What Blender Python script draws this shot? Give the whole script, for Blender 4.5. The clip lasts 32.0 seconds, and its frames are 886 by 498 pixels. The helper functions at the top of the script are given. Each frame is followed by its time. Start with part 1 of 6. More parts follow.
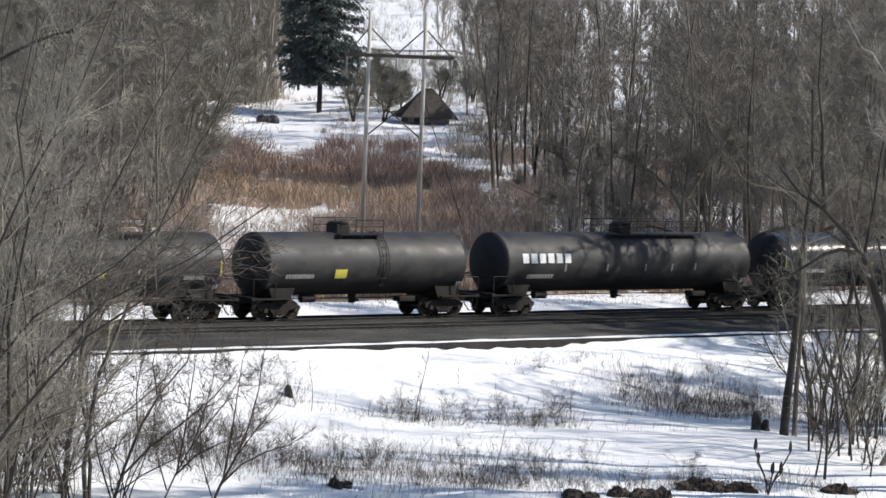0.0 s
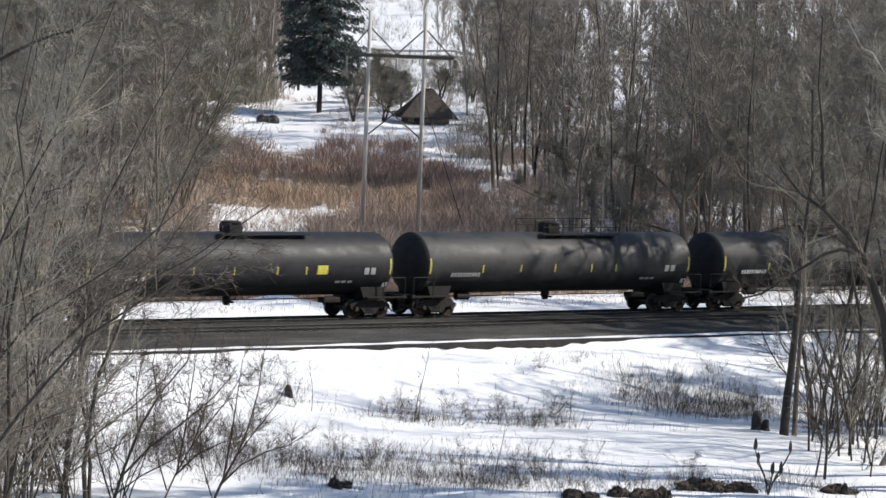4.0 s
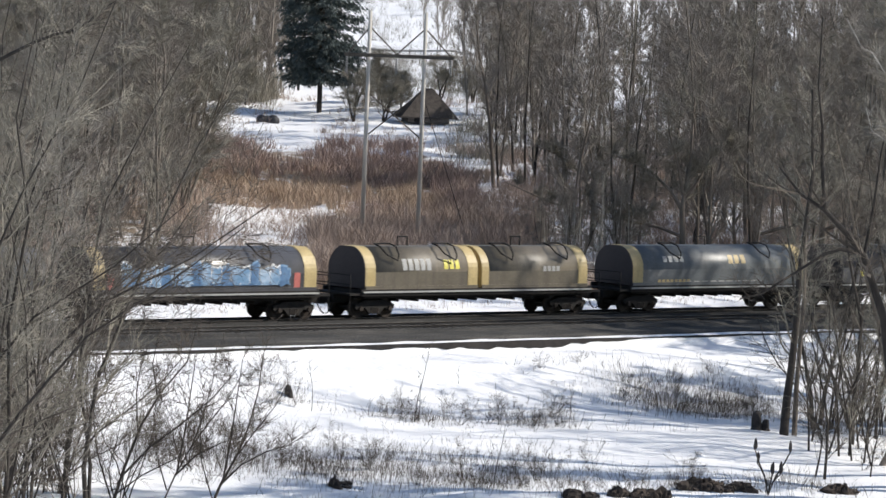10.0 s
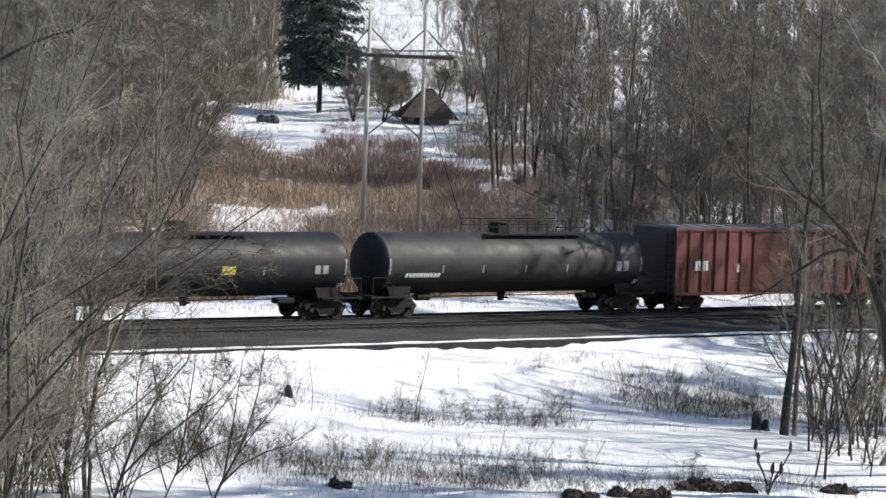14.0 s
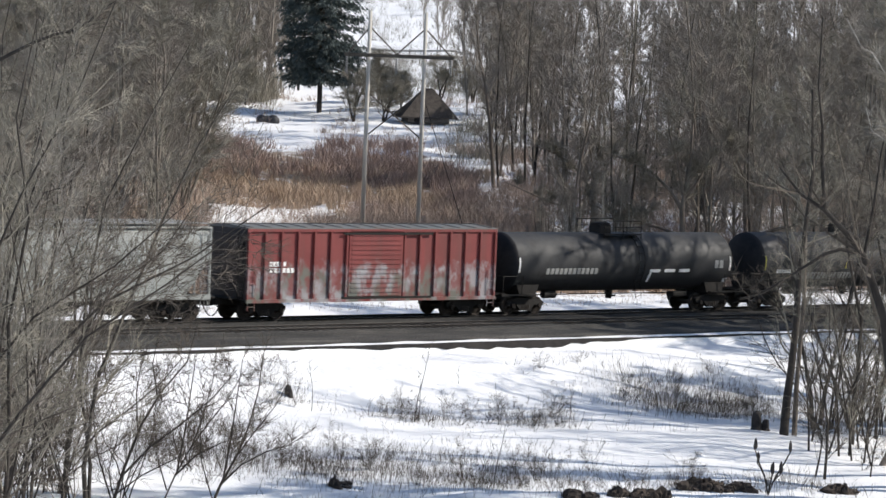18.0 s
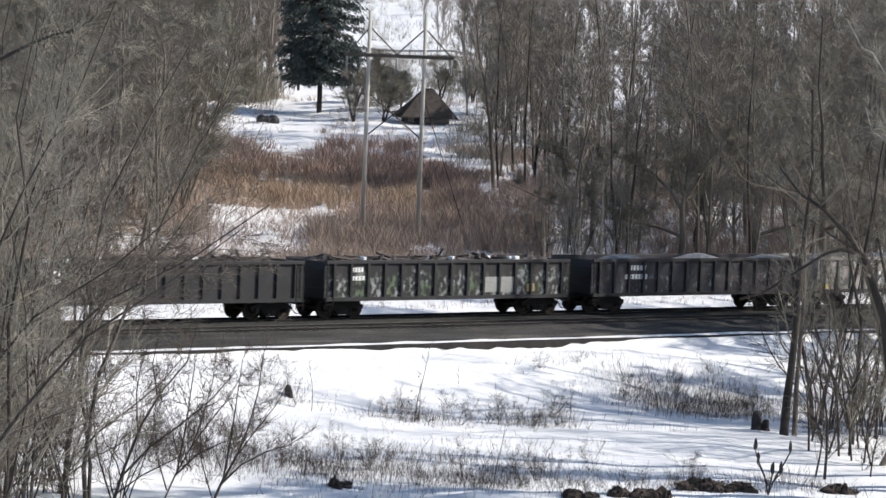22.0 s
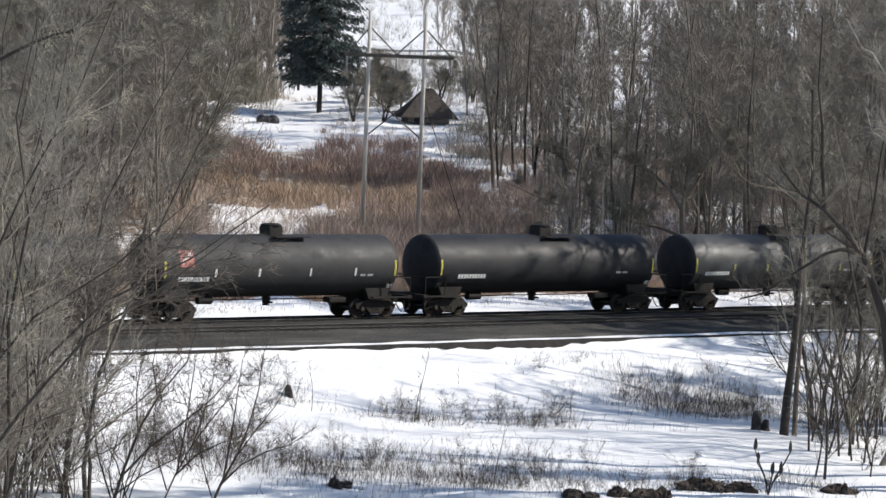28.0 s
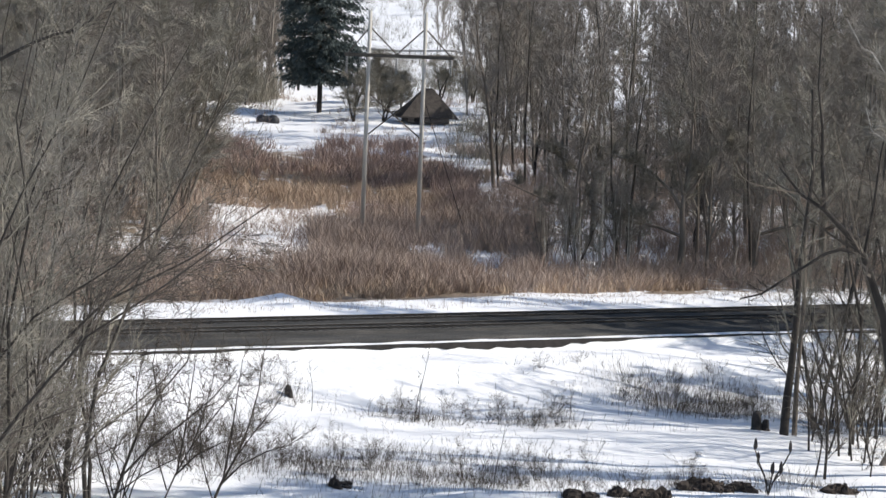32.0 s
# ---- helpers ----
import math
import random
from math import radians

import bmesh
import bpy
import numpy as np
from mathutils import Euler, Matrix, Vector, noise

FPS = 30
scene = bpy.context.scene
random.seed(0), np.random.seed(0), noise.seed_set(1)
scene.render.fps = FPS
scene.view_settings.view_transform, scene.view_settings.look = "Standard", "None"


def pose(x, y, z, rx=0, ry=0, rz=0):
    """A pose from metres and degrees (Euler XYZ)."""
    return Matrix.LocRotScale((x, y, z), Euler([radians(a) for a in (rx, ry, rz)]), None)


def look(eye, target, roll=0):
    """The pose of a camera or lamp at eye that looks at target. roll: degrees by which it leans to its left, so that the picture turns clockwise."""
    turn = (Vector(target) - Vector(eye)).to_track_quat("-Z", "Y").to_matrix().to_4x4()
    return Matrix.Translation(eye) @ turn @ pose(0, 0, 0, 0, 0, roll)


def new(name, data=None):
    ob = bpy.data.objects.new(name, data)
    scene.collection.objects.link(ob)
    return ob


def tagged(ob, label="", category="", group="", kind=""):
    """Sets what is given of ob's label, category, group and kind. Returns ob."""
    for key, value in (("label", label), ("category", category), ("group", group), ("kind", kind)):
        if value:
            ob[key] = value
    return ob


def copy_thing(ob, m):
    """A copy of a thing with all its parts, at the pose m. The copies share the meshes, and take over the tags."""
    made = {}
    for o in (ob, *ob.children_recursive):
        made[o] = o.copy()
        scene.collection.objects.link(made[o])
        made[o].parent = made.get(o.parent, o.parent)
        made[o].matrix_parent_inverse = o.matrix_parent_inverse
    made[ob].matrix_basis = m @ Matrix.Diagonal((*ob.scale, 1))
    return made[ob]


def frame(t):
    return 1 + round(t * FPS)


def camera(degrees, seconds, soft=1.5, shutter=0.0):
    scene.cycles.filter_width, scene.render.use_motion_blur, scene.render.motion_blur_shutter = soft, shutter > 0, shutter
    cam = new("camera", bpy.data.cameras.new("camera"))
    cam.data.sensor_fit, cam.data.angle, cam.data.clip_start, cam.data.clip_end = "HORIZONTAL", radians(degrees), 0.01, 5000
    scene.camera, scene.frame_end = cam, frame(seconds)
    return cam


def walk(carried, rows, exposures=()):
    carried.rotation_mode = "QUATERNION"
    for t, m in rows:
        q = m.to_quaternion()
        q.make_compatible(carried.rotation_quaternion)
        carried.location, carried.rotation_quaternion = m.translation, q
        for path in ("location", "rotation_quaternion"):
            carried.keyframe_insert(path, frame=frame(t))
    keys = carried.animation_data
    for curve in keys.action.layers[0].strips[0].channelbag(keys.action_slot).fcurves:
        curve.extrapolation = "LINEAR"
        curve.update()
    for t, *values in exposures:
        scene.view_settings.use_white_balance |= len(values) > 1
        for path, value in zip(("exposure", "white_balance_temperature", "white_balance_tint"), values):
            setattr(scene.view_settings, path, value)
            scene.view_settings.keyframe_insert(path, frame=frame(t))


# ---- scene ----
DEG = 16.224
cam = camera(DEG, 32.0, soft=1.5, shutter=0.12)
EYE = (0.0, 0.0, 11.15)
PITCH, ROLL = 2.966, 2.3
AIM = (0.0, math.cos(radians(PITCH)), EYE[2] - math.sin(radians(PITCH)))
STAND = look(EYE, AIM, ROLL)
walk(cam, [(0.0, STAND), (32.0, STAND)])

# ---- light: clear late-winter sun from the side, low over the valley, blue sky ----
SUN_TO = Vector((math.sin(radians(83.0)), math.cos(radians(83.0)), 0.0))
SUN_EL = 35.5
world = bpy.data.worlds.new("sky")
scene.world = world
world.use_nodes = True
wn = world.node_tree.nodes
sky = wn.new("ShaderNodeTexSky")
sky.sky_type, sky.sun_disc = "NISHITA", False
sky.sun_elevation, sky.sun_rotation = radians(SUN_EL), math.atan2(SUN_TO.x, SUN_TO.y)
sky.dust_density, sky.ozone_density = 0.5, 1.8
world.node_tree.links.new(sky.outputs[0], wn["Background"].inputs[0])
wn["Background"].inputs[1].default_value = 0.105
sun = new("sun", bpy.data.lights.new("sun", "SUN"))
sun.data.energy, sun.data.angle, sun.data.color = 4.8, radians(0.53), (1.0, 0.94, 0.845)
up_to = Vector((SUN_TO.x * math.cos(radians(SUN_EL)), SUN_TO.y * math.cos(radians(SUN_EL)), math.sin(radians(SUN_EL))))
sun.matrix_world = look(up_to * 300, (0, 0, 0))
scene.view_settings.exposure = 0.22


# ---- materials ----
def shader(name, rough=0.7, metal=0.0, spec=0.5):
    m = bpy.data.materials.new(name)
    m.use_nodes = True
    b = m.node_tree.nodes["Principled BSDF"]
    b.inputs["Roughness"].default_value, b.inputs["Metallic"].default_value = rough, metal
    b.inputs["Specular IOR Level"].default_value = spec
    return m, m.node_tree.nodes, m.node_tree.links, b


def noise_node(n, l, scale, detail=4.0, stretch=(1, 1, 1), kind="Object", rough=0.55):
    co, mp, tx = n.new("ShaderNodeTexCoord"), n.new("ShaderNodeMapping"), n.new("ShaderNodeTexNoise")
    mp.inputs["Scale"].default_value = stretch
    tx.inputs["Scale"].default_value, tx.inputs["Detail"].default_value, tx.inputs["Roughness"].default_value = scale, detail, rough
    l.new(co.outputs[kind], mp.inputs[0])
    l.new(mp.outputs[0], tx.inputs[0])
    return tx.outputs[0]


def ramp(n, l, source, stops):
    r = n.new("ShaderNodeValToRGB")
    while len(r.color_ramp.elements) < len(stops):
        r.color_ramp.elements.new(0.5)
    for e, (p, c) in zip(r.color_ramp.elements, stops):
        e.position, e.color = p, (*c, 1) if len(c) == 3 else c
    l.new(source, r.inputs[0])
    return r.outputs[0]


def mixed(n, l, fac, a, b, mode="MIX"):
    x = n.new("ShaderNodeMix")
    x.data_type, x.blend_type = "RGBA", mode
    for v, i in ((fac, 0), (a, 6), (b, 7)):
        if isinstance(v, (int, float)):
            x.inputs[i].default_value = v
        elif isinstance(v, tuple):
            x.inputs[i].default_value = (*v, 1)
        else:
            l.new(v, x.inputs[i])
    return x.outputs[2]


def relief(n, l, b, source, strength, distance):
    u = n.new("ShaderNodeBump")
    u.inputs["Strength"].default_value, u.inputs["Distance"].default_value = strength, distance
    l.new(source, u.inputs["Height"])
    l.new(u.outputs[0], b.inputs["Normal"])


def math_node(n, l, op, a, b=0.0, clamp=False):
    m = n.new("ShaderNodeMath")
    m.operation, m.use_clamp = op, clamp
    for v, i in ((a, 0), (b, 1)):
        if isinstance(v, (int, float)):
            m.inputs[i].default_value = v
        else:
            l.new(v, m.inputs[i])
    return m.outputs[0]


G0, G1 = (0, 0, 0), (1, 1, 1)


def grainy(name, dark, light, scale=3.0, rough=0.8, bump=0.2, stretch=(1, 1, 1), metal=0.0, big=0.35, kind="Object", spec=0.3):
    """A surface whose colour wanders between two tones, at a coarse and a fine scale."""
    m, n, l, b = shader(name, rough, metal, spec)
    fine, wide = noise_node(n, l, scale, 5, stretch, kind), noise_node(n, l, scale * 0.13, 3, stretch, kind)
    f = mixed(n, l, big, fine, wide)
    l.new(ramp(n, l, f, [(0.32, dark), (0.68, light)]), b.inputs["Base Color"])
    if bump:
        relief(n, l, b, fine, bump, 0.03)
    return m


def paint(name, colour, dirt=(0.06, 0.05, 0.04), amount=0.4, rough=0.45, streak=0.5, spec=0.5, fade=None):
    """Weathered vehicle paint: blotches of grime, runs down the side, faded patches."""
    m, n, l, b = shader(name, rough, 0.0, spec)
    blot = mixed(n, l, 0.45, noise_node(n, l, 0.55, 6, (1, 1, 1.4), rough=0.65), noise_node(n, l, 1.9, 5, rough=0.7))
    runs = noise_node(n, l, 1.3, 5, (1.6, 1.6, 0.12))
    fine = noise_node(n, l, 9.0, 4)
    base = mixed(n, l, ramp(n, l, blot, [(0.42, G0), (0.58, G1)]), colour, fade or tuple(min(1, c * 1.35 + 0.01) for c in colour))
    mask = mixed(n, l, streak, ramp(n, l, blot, [(0.44, G0), (0.62, G1)]), ramp(n, l, runs, [(0.45, G0), (0.75, G1)]))
    mask = math_node(n, l, "MULTIPLY", mask, amount, True)
    col = mixed(n, l, mask, base, dirt)
    col = mixed(n, l, 0.12, col, ramp(n, l, fine, [(0.3, G0), (0.7, G1)]), "OVERLAY")
    l.new(col, b.inputs["Base Color"])
    r = ramp(n, l, blot, [(0.3, (rough * 0.8,) * 3), (0.75, (min(1, rough * 1.5),) * 3)])
    l.new(r, b.inputs["Roughness"])
    relief(n, l, b, blot, 0.06, 0.02)
    return m


def sprayed(name, colour, ink, ink2, top, dirt=(0.07, 0.05, 0.04), rough=0.6, stops=(0.46, 0.5), scale=0.55, film=0.3):
    """Weathered paint whose lower part, up to a height, is covered with faded spray paint."""
    m, n, l, b = shader(name, rough)
    blot, runs = noise_node(n, l, 0.6, 6), noise_node(n, l, 1.4, 5, (1.8, 1.8, 0.1))
    base = mixed(n, l, ramp(n, l, blot, [(0.38, G0), (0.66, G1)]), colour, tuple(c * 1.25 + 0.003 for c in colour))
    base = mixed(n, l, math_node(n, l, "MULTIPLY", ramp(n, l, runs, [(0.45, G0), (0.75, G1)]), 0.45), base, dirt)
    co, sp = n.new("ShaderNodeTexCoord"), n.new("ShaderNodeSeparateXYZ")
    l.new(co.outputs["Object"], sp.inputs[0])
    edge = math_node(n, l, "MULTIPLY", math_node(n, l, "SUBTRACT", noise_node(n, l, 0.9, 4, (1.3, 1, 1)), 0.5), 2.2)
    rise = math_node(n, l, "SUBTRACT", top, math_node(n, l, "ADD", sp.outputs[2], edge))
    low = math_node(n, l, "MULTIPLY", rise, 2.6, True)
    shape = mixed(n, l, film, ramp(n, l, noise_node(n, l, scale * 4, 5, (1, 1, 0.6), rough=0.6), [(stops[0] - 0.04, G0), (stops[1] + 0.06, G1)]), ramp(n, l, noise_node(n, l, scale * 1.1, 4, rough=0.6), [(0.4, G0), (0.62, G1)]))
    where = math_node(n, l, "MULTIPLY", low, shape)
    hue = ramp(n, l, noise_node(n, l, scale, 2), [(0.46, ink), (0.56, ink2)])
    l.new(mixed(n, l, math_node(n, l, "MULTIPLY", where, 0.95), base, hue), b.inputs["Base Color"])
    return m


TANK_BLACK = paint("black tank paint", (0.012, 0.0125, 0.016), (0.036, 0.034, 0.033), 0.5, 0.52, 0.35, 0.28, (0.022, 0.023, 0.027))
TANK_DULL = paint("dull black tank paint", (0.013, 0.013, 0.017), (0.044, 0.041, 0.038), 0.65, 0.55, 0.35, 0.4, (0.032, 0.032, 0.034))
TANK_GREY = paint("sooty grey tank paint", (0.024, 0.025, 0.028), (0.012, 0.011, 0.011), 0.85, 0.6, 0.3, 0.35, (0.05, 0.051, 0.054))
TANK_SATIN = paint("black tank paint with a soft sheen", (0.018, 0.019, 0.022), (0.04, 0.037, 0.034), 0.4, 0.42, 0.4, 0.6)
TANK_SHINY = paint("glossy black tank paint", (0.014, 0.016, 0.022), (0.05, 0.045, 0.04), 0.25, 0.2, 0.4, 0.7)
TANK_CREAM = paint("cream tank paint", (0.60, 0.50, 0.34), (0.20, 0.15, 0.10), 0.95, 0.55, 0.45, 0.4, (0.70, 0.63, 0.49))
TANK_WHITE = paint("chalky white tank paint", (0.62, 0.63, 0.60), (0.26, 0.26, 0.25), 0.75, 0.55, 0.3, 0.4, (0.70, 0.70, 0.67))
HOOD_GREY = paint("grey hood paint", (0.11, 0.115, 0.125), (0.09, 0.07, 0.055), 0.7, 0.36, 0.5)
HOOD_DARK = paint("dark grey hood paint", (0.05, 0.05, 0.056), (0.03, 0.026, 0.023), 0.7, 0.32, 0.5)
HOOD_TAN = paint("grimy tan hood paint", (0.105, 0.088, 0.062), (0.05, 0.042, 0.035), 0.8, 0.45, 0.6)
HOOD_BLUE = paint("blue-grey hood paint", (0.095, 0.105, 0.112), (0.055, 0.048, 0.042), 0.65, 0.4, 0.5)
YELLOW = paint("yellow paint", (0.43, 0.33, 0.15), (0.13, 0.10, 0.06), 0.7, 0.5, 0.5)
LEMON = paint("reflective yellow sheeting", (0.52, 0.46, 0.07), (0.24, 0.20, 0.06), 0.2, 0.5, 0.4)
WHITE_MARK = paint("white stencil paint", (0.78, 0.78, 0.76), (0.3, 0.3, 0.28), 0.35, 0.6, 0.4)
GREY_MARK = paint("worn grey stencil paint", (0.32, 0.32, 0.31), (0.12, 0.12, 0.11), 0.5, 0.6, 0.4)
ORANGE_MARK = paint("faded orange stencil paint", (0.42, 0.25, 0.11), (0.13, 0.10, 0.075), 0.9, 0.6, 0.4)
RED_MARK = paint("red decal", (0.42, 0.12, 0.10), (0.3, 0.1, 0.08), 0.3, 0.5, 0.4)
FADED_MARK = paint("nearly washed-out stencil paint", (0.25, 0.26, 0.25), (0.33, 0.34, 0.33), 0.8, 0.6, 0.4)
DARK_MARK = paint("dark stencil paint", (0.05, 0.055, 0.055), (0.12, 0.12, 0.11), 0.3, 0.6, 0.4)
FRAME_BLACK = grainy("sooty running gear steel", (0.009, 0.008, 0.008), (0.024, 0.021, 0.019), 4, 0.8, 0.1)
WHEEL_STEEL = grainy("brown wheel steel", (0.022, 0.018, 0.016), (0.06, 0.048, 0.04), 5, 0.6, 0.1, metal=0.3)
RAIL_STEEL = grainy("dark rail steel", (0.016, 0.014, 0.013), (0.04, 0.034, 0.03), 3, 0.7, 0.05)
RAIL_TOP = grainy("worn rail head", (0.14, 0.13, 0.12), (0.30, 0.28, 0.26), 3, 0.45, 0.0, metal=0.5)
# Shade on the tank ends is put into these two head colours.
HEAD_SOOT_SHADE = paint("sooty black tank head with shade put in", (0.017, 0.017, 0.020), (0.032, 0.028, 0.025), 0.6, 0.8, 0.3, 0.2)
HEAD_GREY = paint("grimy grey paint, shade of pale tank heads put in", (0.17, 0.165, 0.16), (0.08, 0.075, 0.07), 0.7, 0.7, 0.3, 0.3)
GALV = grainy("dull galvanised steel", (0.2, 0.2, 0.2), (0.36, 0.36, 0.35), 6, 0.5, 0.05, metal=0.5)
HOPPER_GREY = paint("pale grey hopper paint", (0.34, 0.36, 0.345), (0.13, 0.14, 0.135), 0.95, 0.55, 0.55, 0.4, (0.43, 0.43, 0.40))
BOX_RED = sprayed("oxide red boxcar paint with spray paint", (0.17, 0.046, 0.036), (0.60, 0.60, 0.58), (0.46, 0.43, 0.30), 2.45, stops=(0.42, 0.48), scale=0.8)
BOX_DARK = sprayed("dark oxide red boxcar paint", (0.135, 0.035, 0.03), (0.2, 0.06, 0.05), (0.16, 0.05, 0.04), 1.2)
BOX_BRIGHT = sprayed("bright red boxcar paint with spray paint", (0.17, 0.028, 0.027), (0.34, 0.37, 0.39), (0.12, 0.14, 0.12), 2.7)
# Dark car ends; the hopper end's shade is put into this colour.
BOX_END = paint("dark car end paint", (0.045, 0.035, 0.035), (0.03, 0.025, 0.022), 0.5, 0.7, 0.4)
ROOF_STEEL = paint("rusting galvanised roof", (0.13, 0.14, 0.14), (0.10, 0.06, 0.045), 0.8, 0.6, 0.3)
GON_BLUE = sprayed("blue-black gondola paint with spray paint", (0.012, 0.013, 0.022), (0.22, 0.23, 0.26), (0.10, 0.07, 0.10), 2.1, stops=(0.57, 0.61), scale=1.0, film=0.0)
GON_BLACK = sprayed("black gondola paint with spray paint", (0.009, 0.0095, 0.013), (0.33, 0.35, 0.35), (0.11, 0.16, 0.09), 2.3, stops=(0.52, 0.54), scale=1.2, film=0.0)
TANK_ASH = paint("ash grey tank paint", (0.10, 0.104, 0.108), (0.036, 0.035, 0.034), 0.8, 0.55, 0.4, 0.4, (0.155, 0.16, 0.165))
TANK_SHEEN = paint("dark grey tank paint with a soft sheen", (0.045, 0.047, 0.051), (0.02, 0.019, 0.019), 0.7, 0.5, 0.4, 0.45, (0.07, 0.073, 0.077))
GON_DARK = paint("black gondola paint", (0.011, 0.011, 0.015), (0.045, 0.038, 0.034), 0.5, 0.6, 0.5)
GON_PALE = sprayed("chalky grey gondola paint with spray paint", (0.33, 0.31, 0.29), (0.5, 0.5, 0.49), (0.20, 0.11, 0.09), 2.3, stops=(0.55, 0.6))
SPRAY_BLUE = paint("light blue spray paint", (0.13, 0.25, 0.40), (0.5, 0.56, 0.62), 0.9, 0.6, 0.2)
SPRAY_DEEP = paint("deep blue spray paint", (0.06, 0.14, 0.27), (0.2, 0.3, 0.4), 0.4, 0.6, 0.2)
SCRAP = grainy("rusty scrap", (0.03, 0.025, 0.022), (0.14, 0.12, 0.11), 3, 0.8, 0.5)
GRAVEL_LOAD = grainy("grey crushed load", (0.12, 0.12, 0.13), (0.34, 0.35, 0.37), 4, 0.95, 0.5)
BARK = grainy("grey-brown bark", (0.095, 0.08, 0.065), (0.26, 0.22, 0.185), 3, 0.9, 0.5, (1, 1, 0.25))
BARK_DARK = grainy("dark wet bark", (0.024, 0.021, 0.019), (0.068, 0.058, 0.05), 3, 0.9, 0.5, (1, 1, 0.25))
TWIG = grainy("grey-brown twigs", (0.150, 0.137, 0.110), (0.305, 0.28, 0.23), 0.8, 0.9, 0)
TWIG_WOOD = grainy("brown-grey twigs of the woods", (0.155, 0.135, 0.115), (0.32, 0.285, 0.248), 0.8, 0.9, 0)
TWIG_DARK = grainy("dark twigs", (0.06, 0.05, 0.042), (0.15, 0.127, 0.104), 0.8, 0.9, 0)
# Paler twig tone: the sunlight on the twigs is put into the colour.
TWIG_PALE = grainy("pale twigs with sunlight in the colour", (0.20, 0.18, 0.155), (0.40, 0.365, 0.32), 0.8, 0.9, 0)
BIRCH = grainy("pale birch bark", (0.20, 0.18, 0.16), (0.62, 0.59, 0.54), 2.5, 0.85, 0.2, (1, 1, 0.6))
TAN_GRASS = grainy("dry tan grass", (0.34, 0.25, 0.18), (0.60, 0.47, 0.355), 0.4, 0.95, 0)
RED_BRUSH = grainy("reddish bare brush", (0.24, 0.168, 0.145), (0.43, 0.33, 0.285), 0.4, 0.95, 0)
BROWN_BRUSH = grainy("brown bare brush", (0.25, 0.19, 0.155), (0.48, 0.385, 0.325), 0.4, 0.95, 0)
NEEDLES = grainy("dark green conifer needles", (0.050, 0.064, 0.064), (0.115, 0.140, 0.130), 0.9, 0.9, 0)
POLE_WOOD = grainy("silvered pole wood", (0.40, 0.37, 0.33), (0.62, 0.58, 0.52), 4, 0.9, 0.2, (1, 1, 0.1))
ARM_WOOD = grainy("dark weathered timber", (0.07, 0.06, 0.05), (0.16, 0.14, 0.12), 4, 0.9, 0.2)
TIE_WOOD = grainy("creosoted tie wood", (0.011, 0.010, 0.009), (0.028, 0.0245, 0.022), 4, 0.9, 0.3)
SHED_WALL = grainy("weathered shed boards", (0.08, 0.072, 0.067), (0.19, 0.17, 0.155), 2, 0.85, 0.2)
SHED_ROOF = grainy("dark shingle roof", (0.04, 0.034, 0.03), (0.10, 0.085, 0.075), 3, 0.9, 0.3)
TARP = grainy("dark tarpaulin", (0.012, 0.013, 0.016), (0.06, 0.06, 0.065), 2, 0.6, 0.2)
GLASS_DARK = grainy("dark window glass", (0.01, 0.012, 0.015), (0.03, 0.03, 0.035), 2, 0.1, 0)
ASPHALT = grainy("worn asphalt", (0.045, 0.045, 0.047), (0.10, 0.10, 0.10), 2, 0.9, 0.2)
BANK_BLACK = grainy("near-black bank strip", (0.010, 0.010, 0.011), (0.036, 0.032, 0.030), 2.5, 0.95, 0.5)
CLOD = grainy("dark brown clods", (0.022, 0.018, 0.016), (0.085, 0.066, 0.055), 5, 0.95, 0.6)
ROCK = grainy("dark stump wood", (0.02, 0.019, 0.02), (0.07, 0.062, 0.06), 4, 0.9, 0.5)


def ballast_material():
    m, n, l, b = shader("cinder-grey ballast", 0.95)
    lines = noise_node(n, l, 1.0, 6, (0.03, 1.5, 1), rough=0.75)
    grit = noise_node(n, l, 14, 4)
    blot = noise_node(n, l, 0.45, 5, (0.5, 1.6, 1))
    col = mixed(n, l, 0.3, mixed(n, l, 0.4, lines, blot), grit)
    l.new(ramp(n, l, col, [(0.40, (0.010, 0.0098, 0.0096)), (0.49, (0.026, 0.025, 0.0235)), (0.55, (0.06, 0.055, 0.049)), (0.63, (0.15, 0.14, 0.125))]), b.inputs["Base Color"])
    relief(n, l, b, grit, 0.7, 0.05)
    return m


def snow_material():
    """Old snow; where the attribute 'cover' is high, litter and dead stalks show through in patches."""
    m, n, l, b = shader("old snow and dead litter", 0.75, 0, 0.3)
    wide, fine, grit = noise_node(n, l, 0.055, 5), noise_node(n, l, 0.9, 6), noise_node(n, l, 6, 4)
    at = n.new("ShaderNodeAttribute")
    at.attribute_name = "cover"
    patch = math_node(n, l, "ADD", math_node(n, l, "MULTIPLY", fine, 0.75), math_node(n, l, "MULTIPLY", wide, 0.45))
    patch = math_node(n, l, "ADD", patch, math_node(n, l, "SUBTRACT", at.outputs["Fac"], 0.5))
    mask = ramp(n, l, patch, [(0.62, G0), (0.74, G1)])
    white = mixed(n, l, ramp(n, l, fine, [(0.35, G0), (0.7, G1)]), (0.80, 0.81, 0.84), (0.90, 0.90, 0.91))
    litter = ramp(n, l, grit, [(0.3, (0.10, 0.075, 0.055)), (0.7, (0.30, 0.235, 0.17))])
    l.new(mixed(n, l, mask, white, litter), b.inputs["Base Color"])
    crust = math_node(n, l, "ADD", fine, math_node(n, l, "MULTIPLY", noise_node(n, l, 3.2, 5), 0.45))
    relief(n, l, b, crust, 0.75, 0.14)
    return m


BALLAST, SNOW = ballast_material(), snow_material()
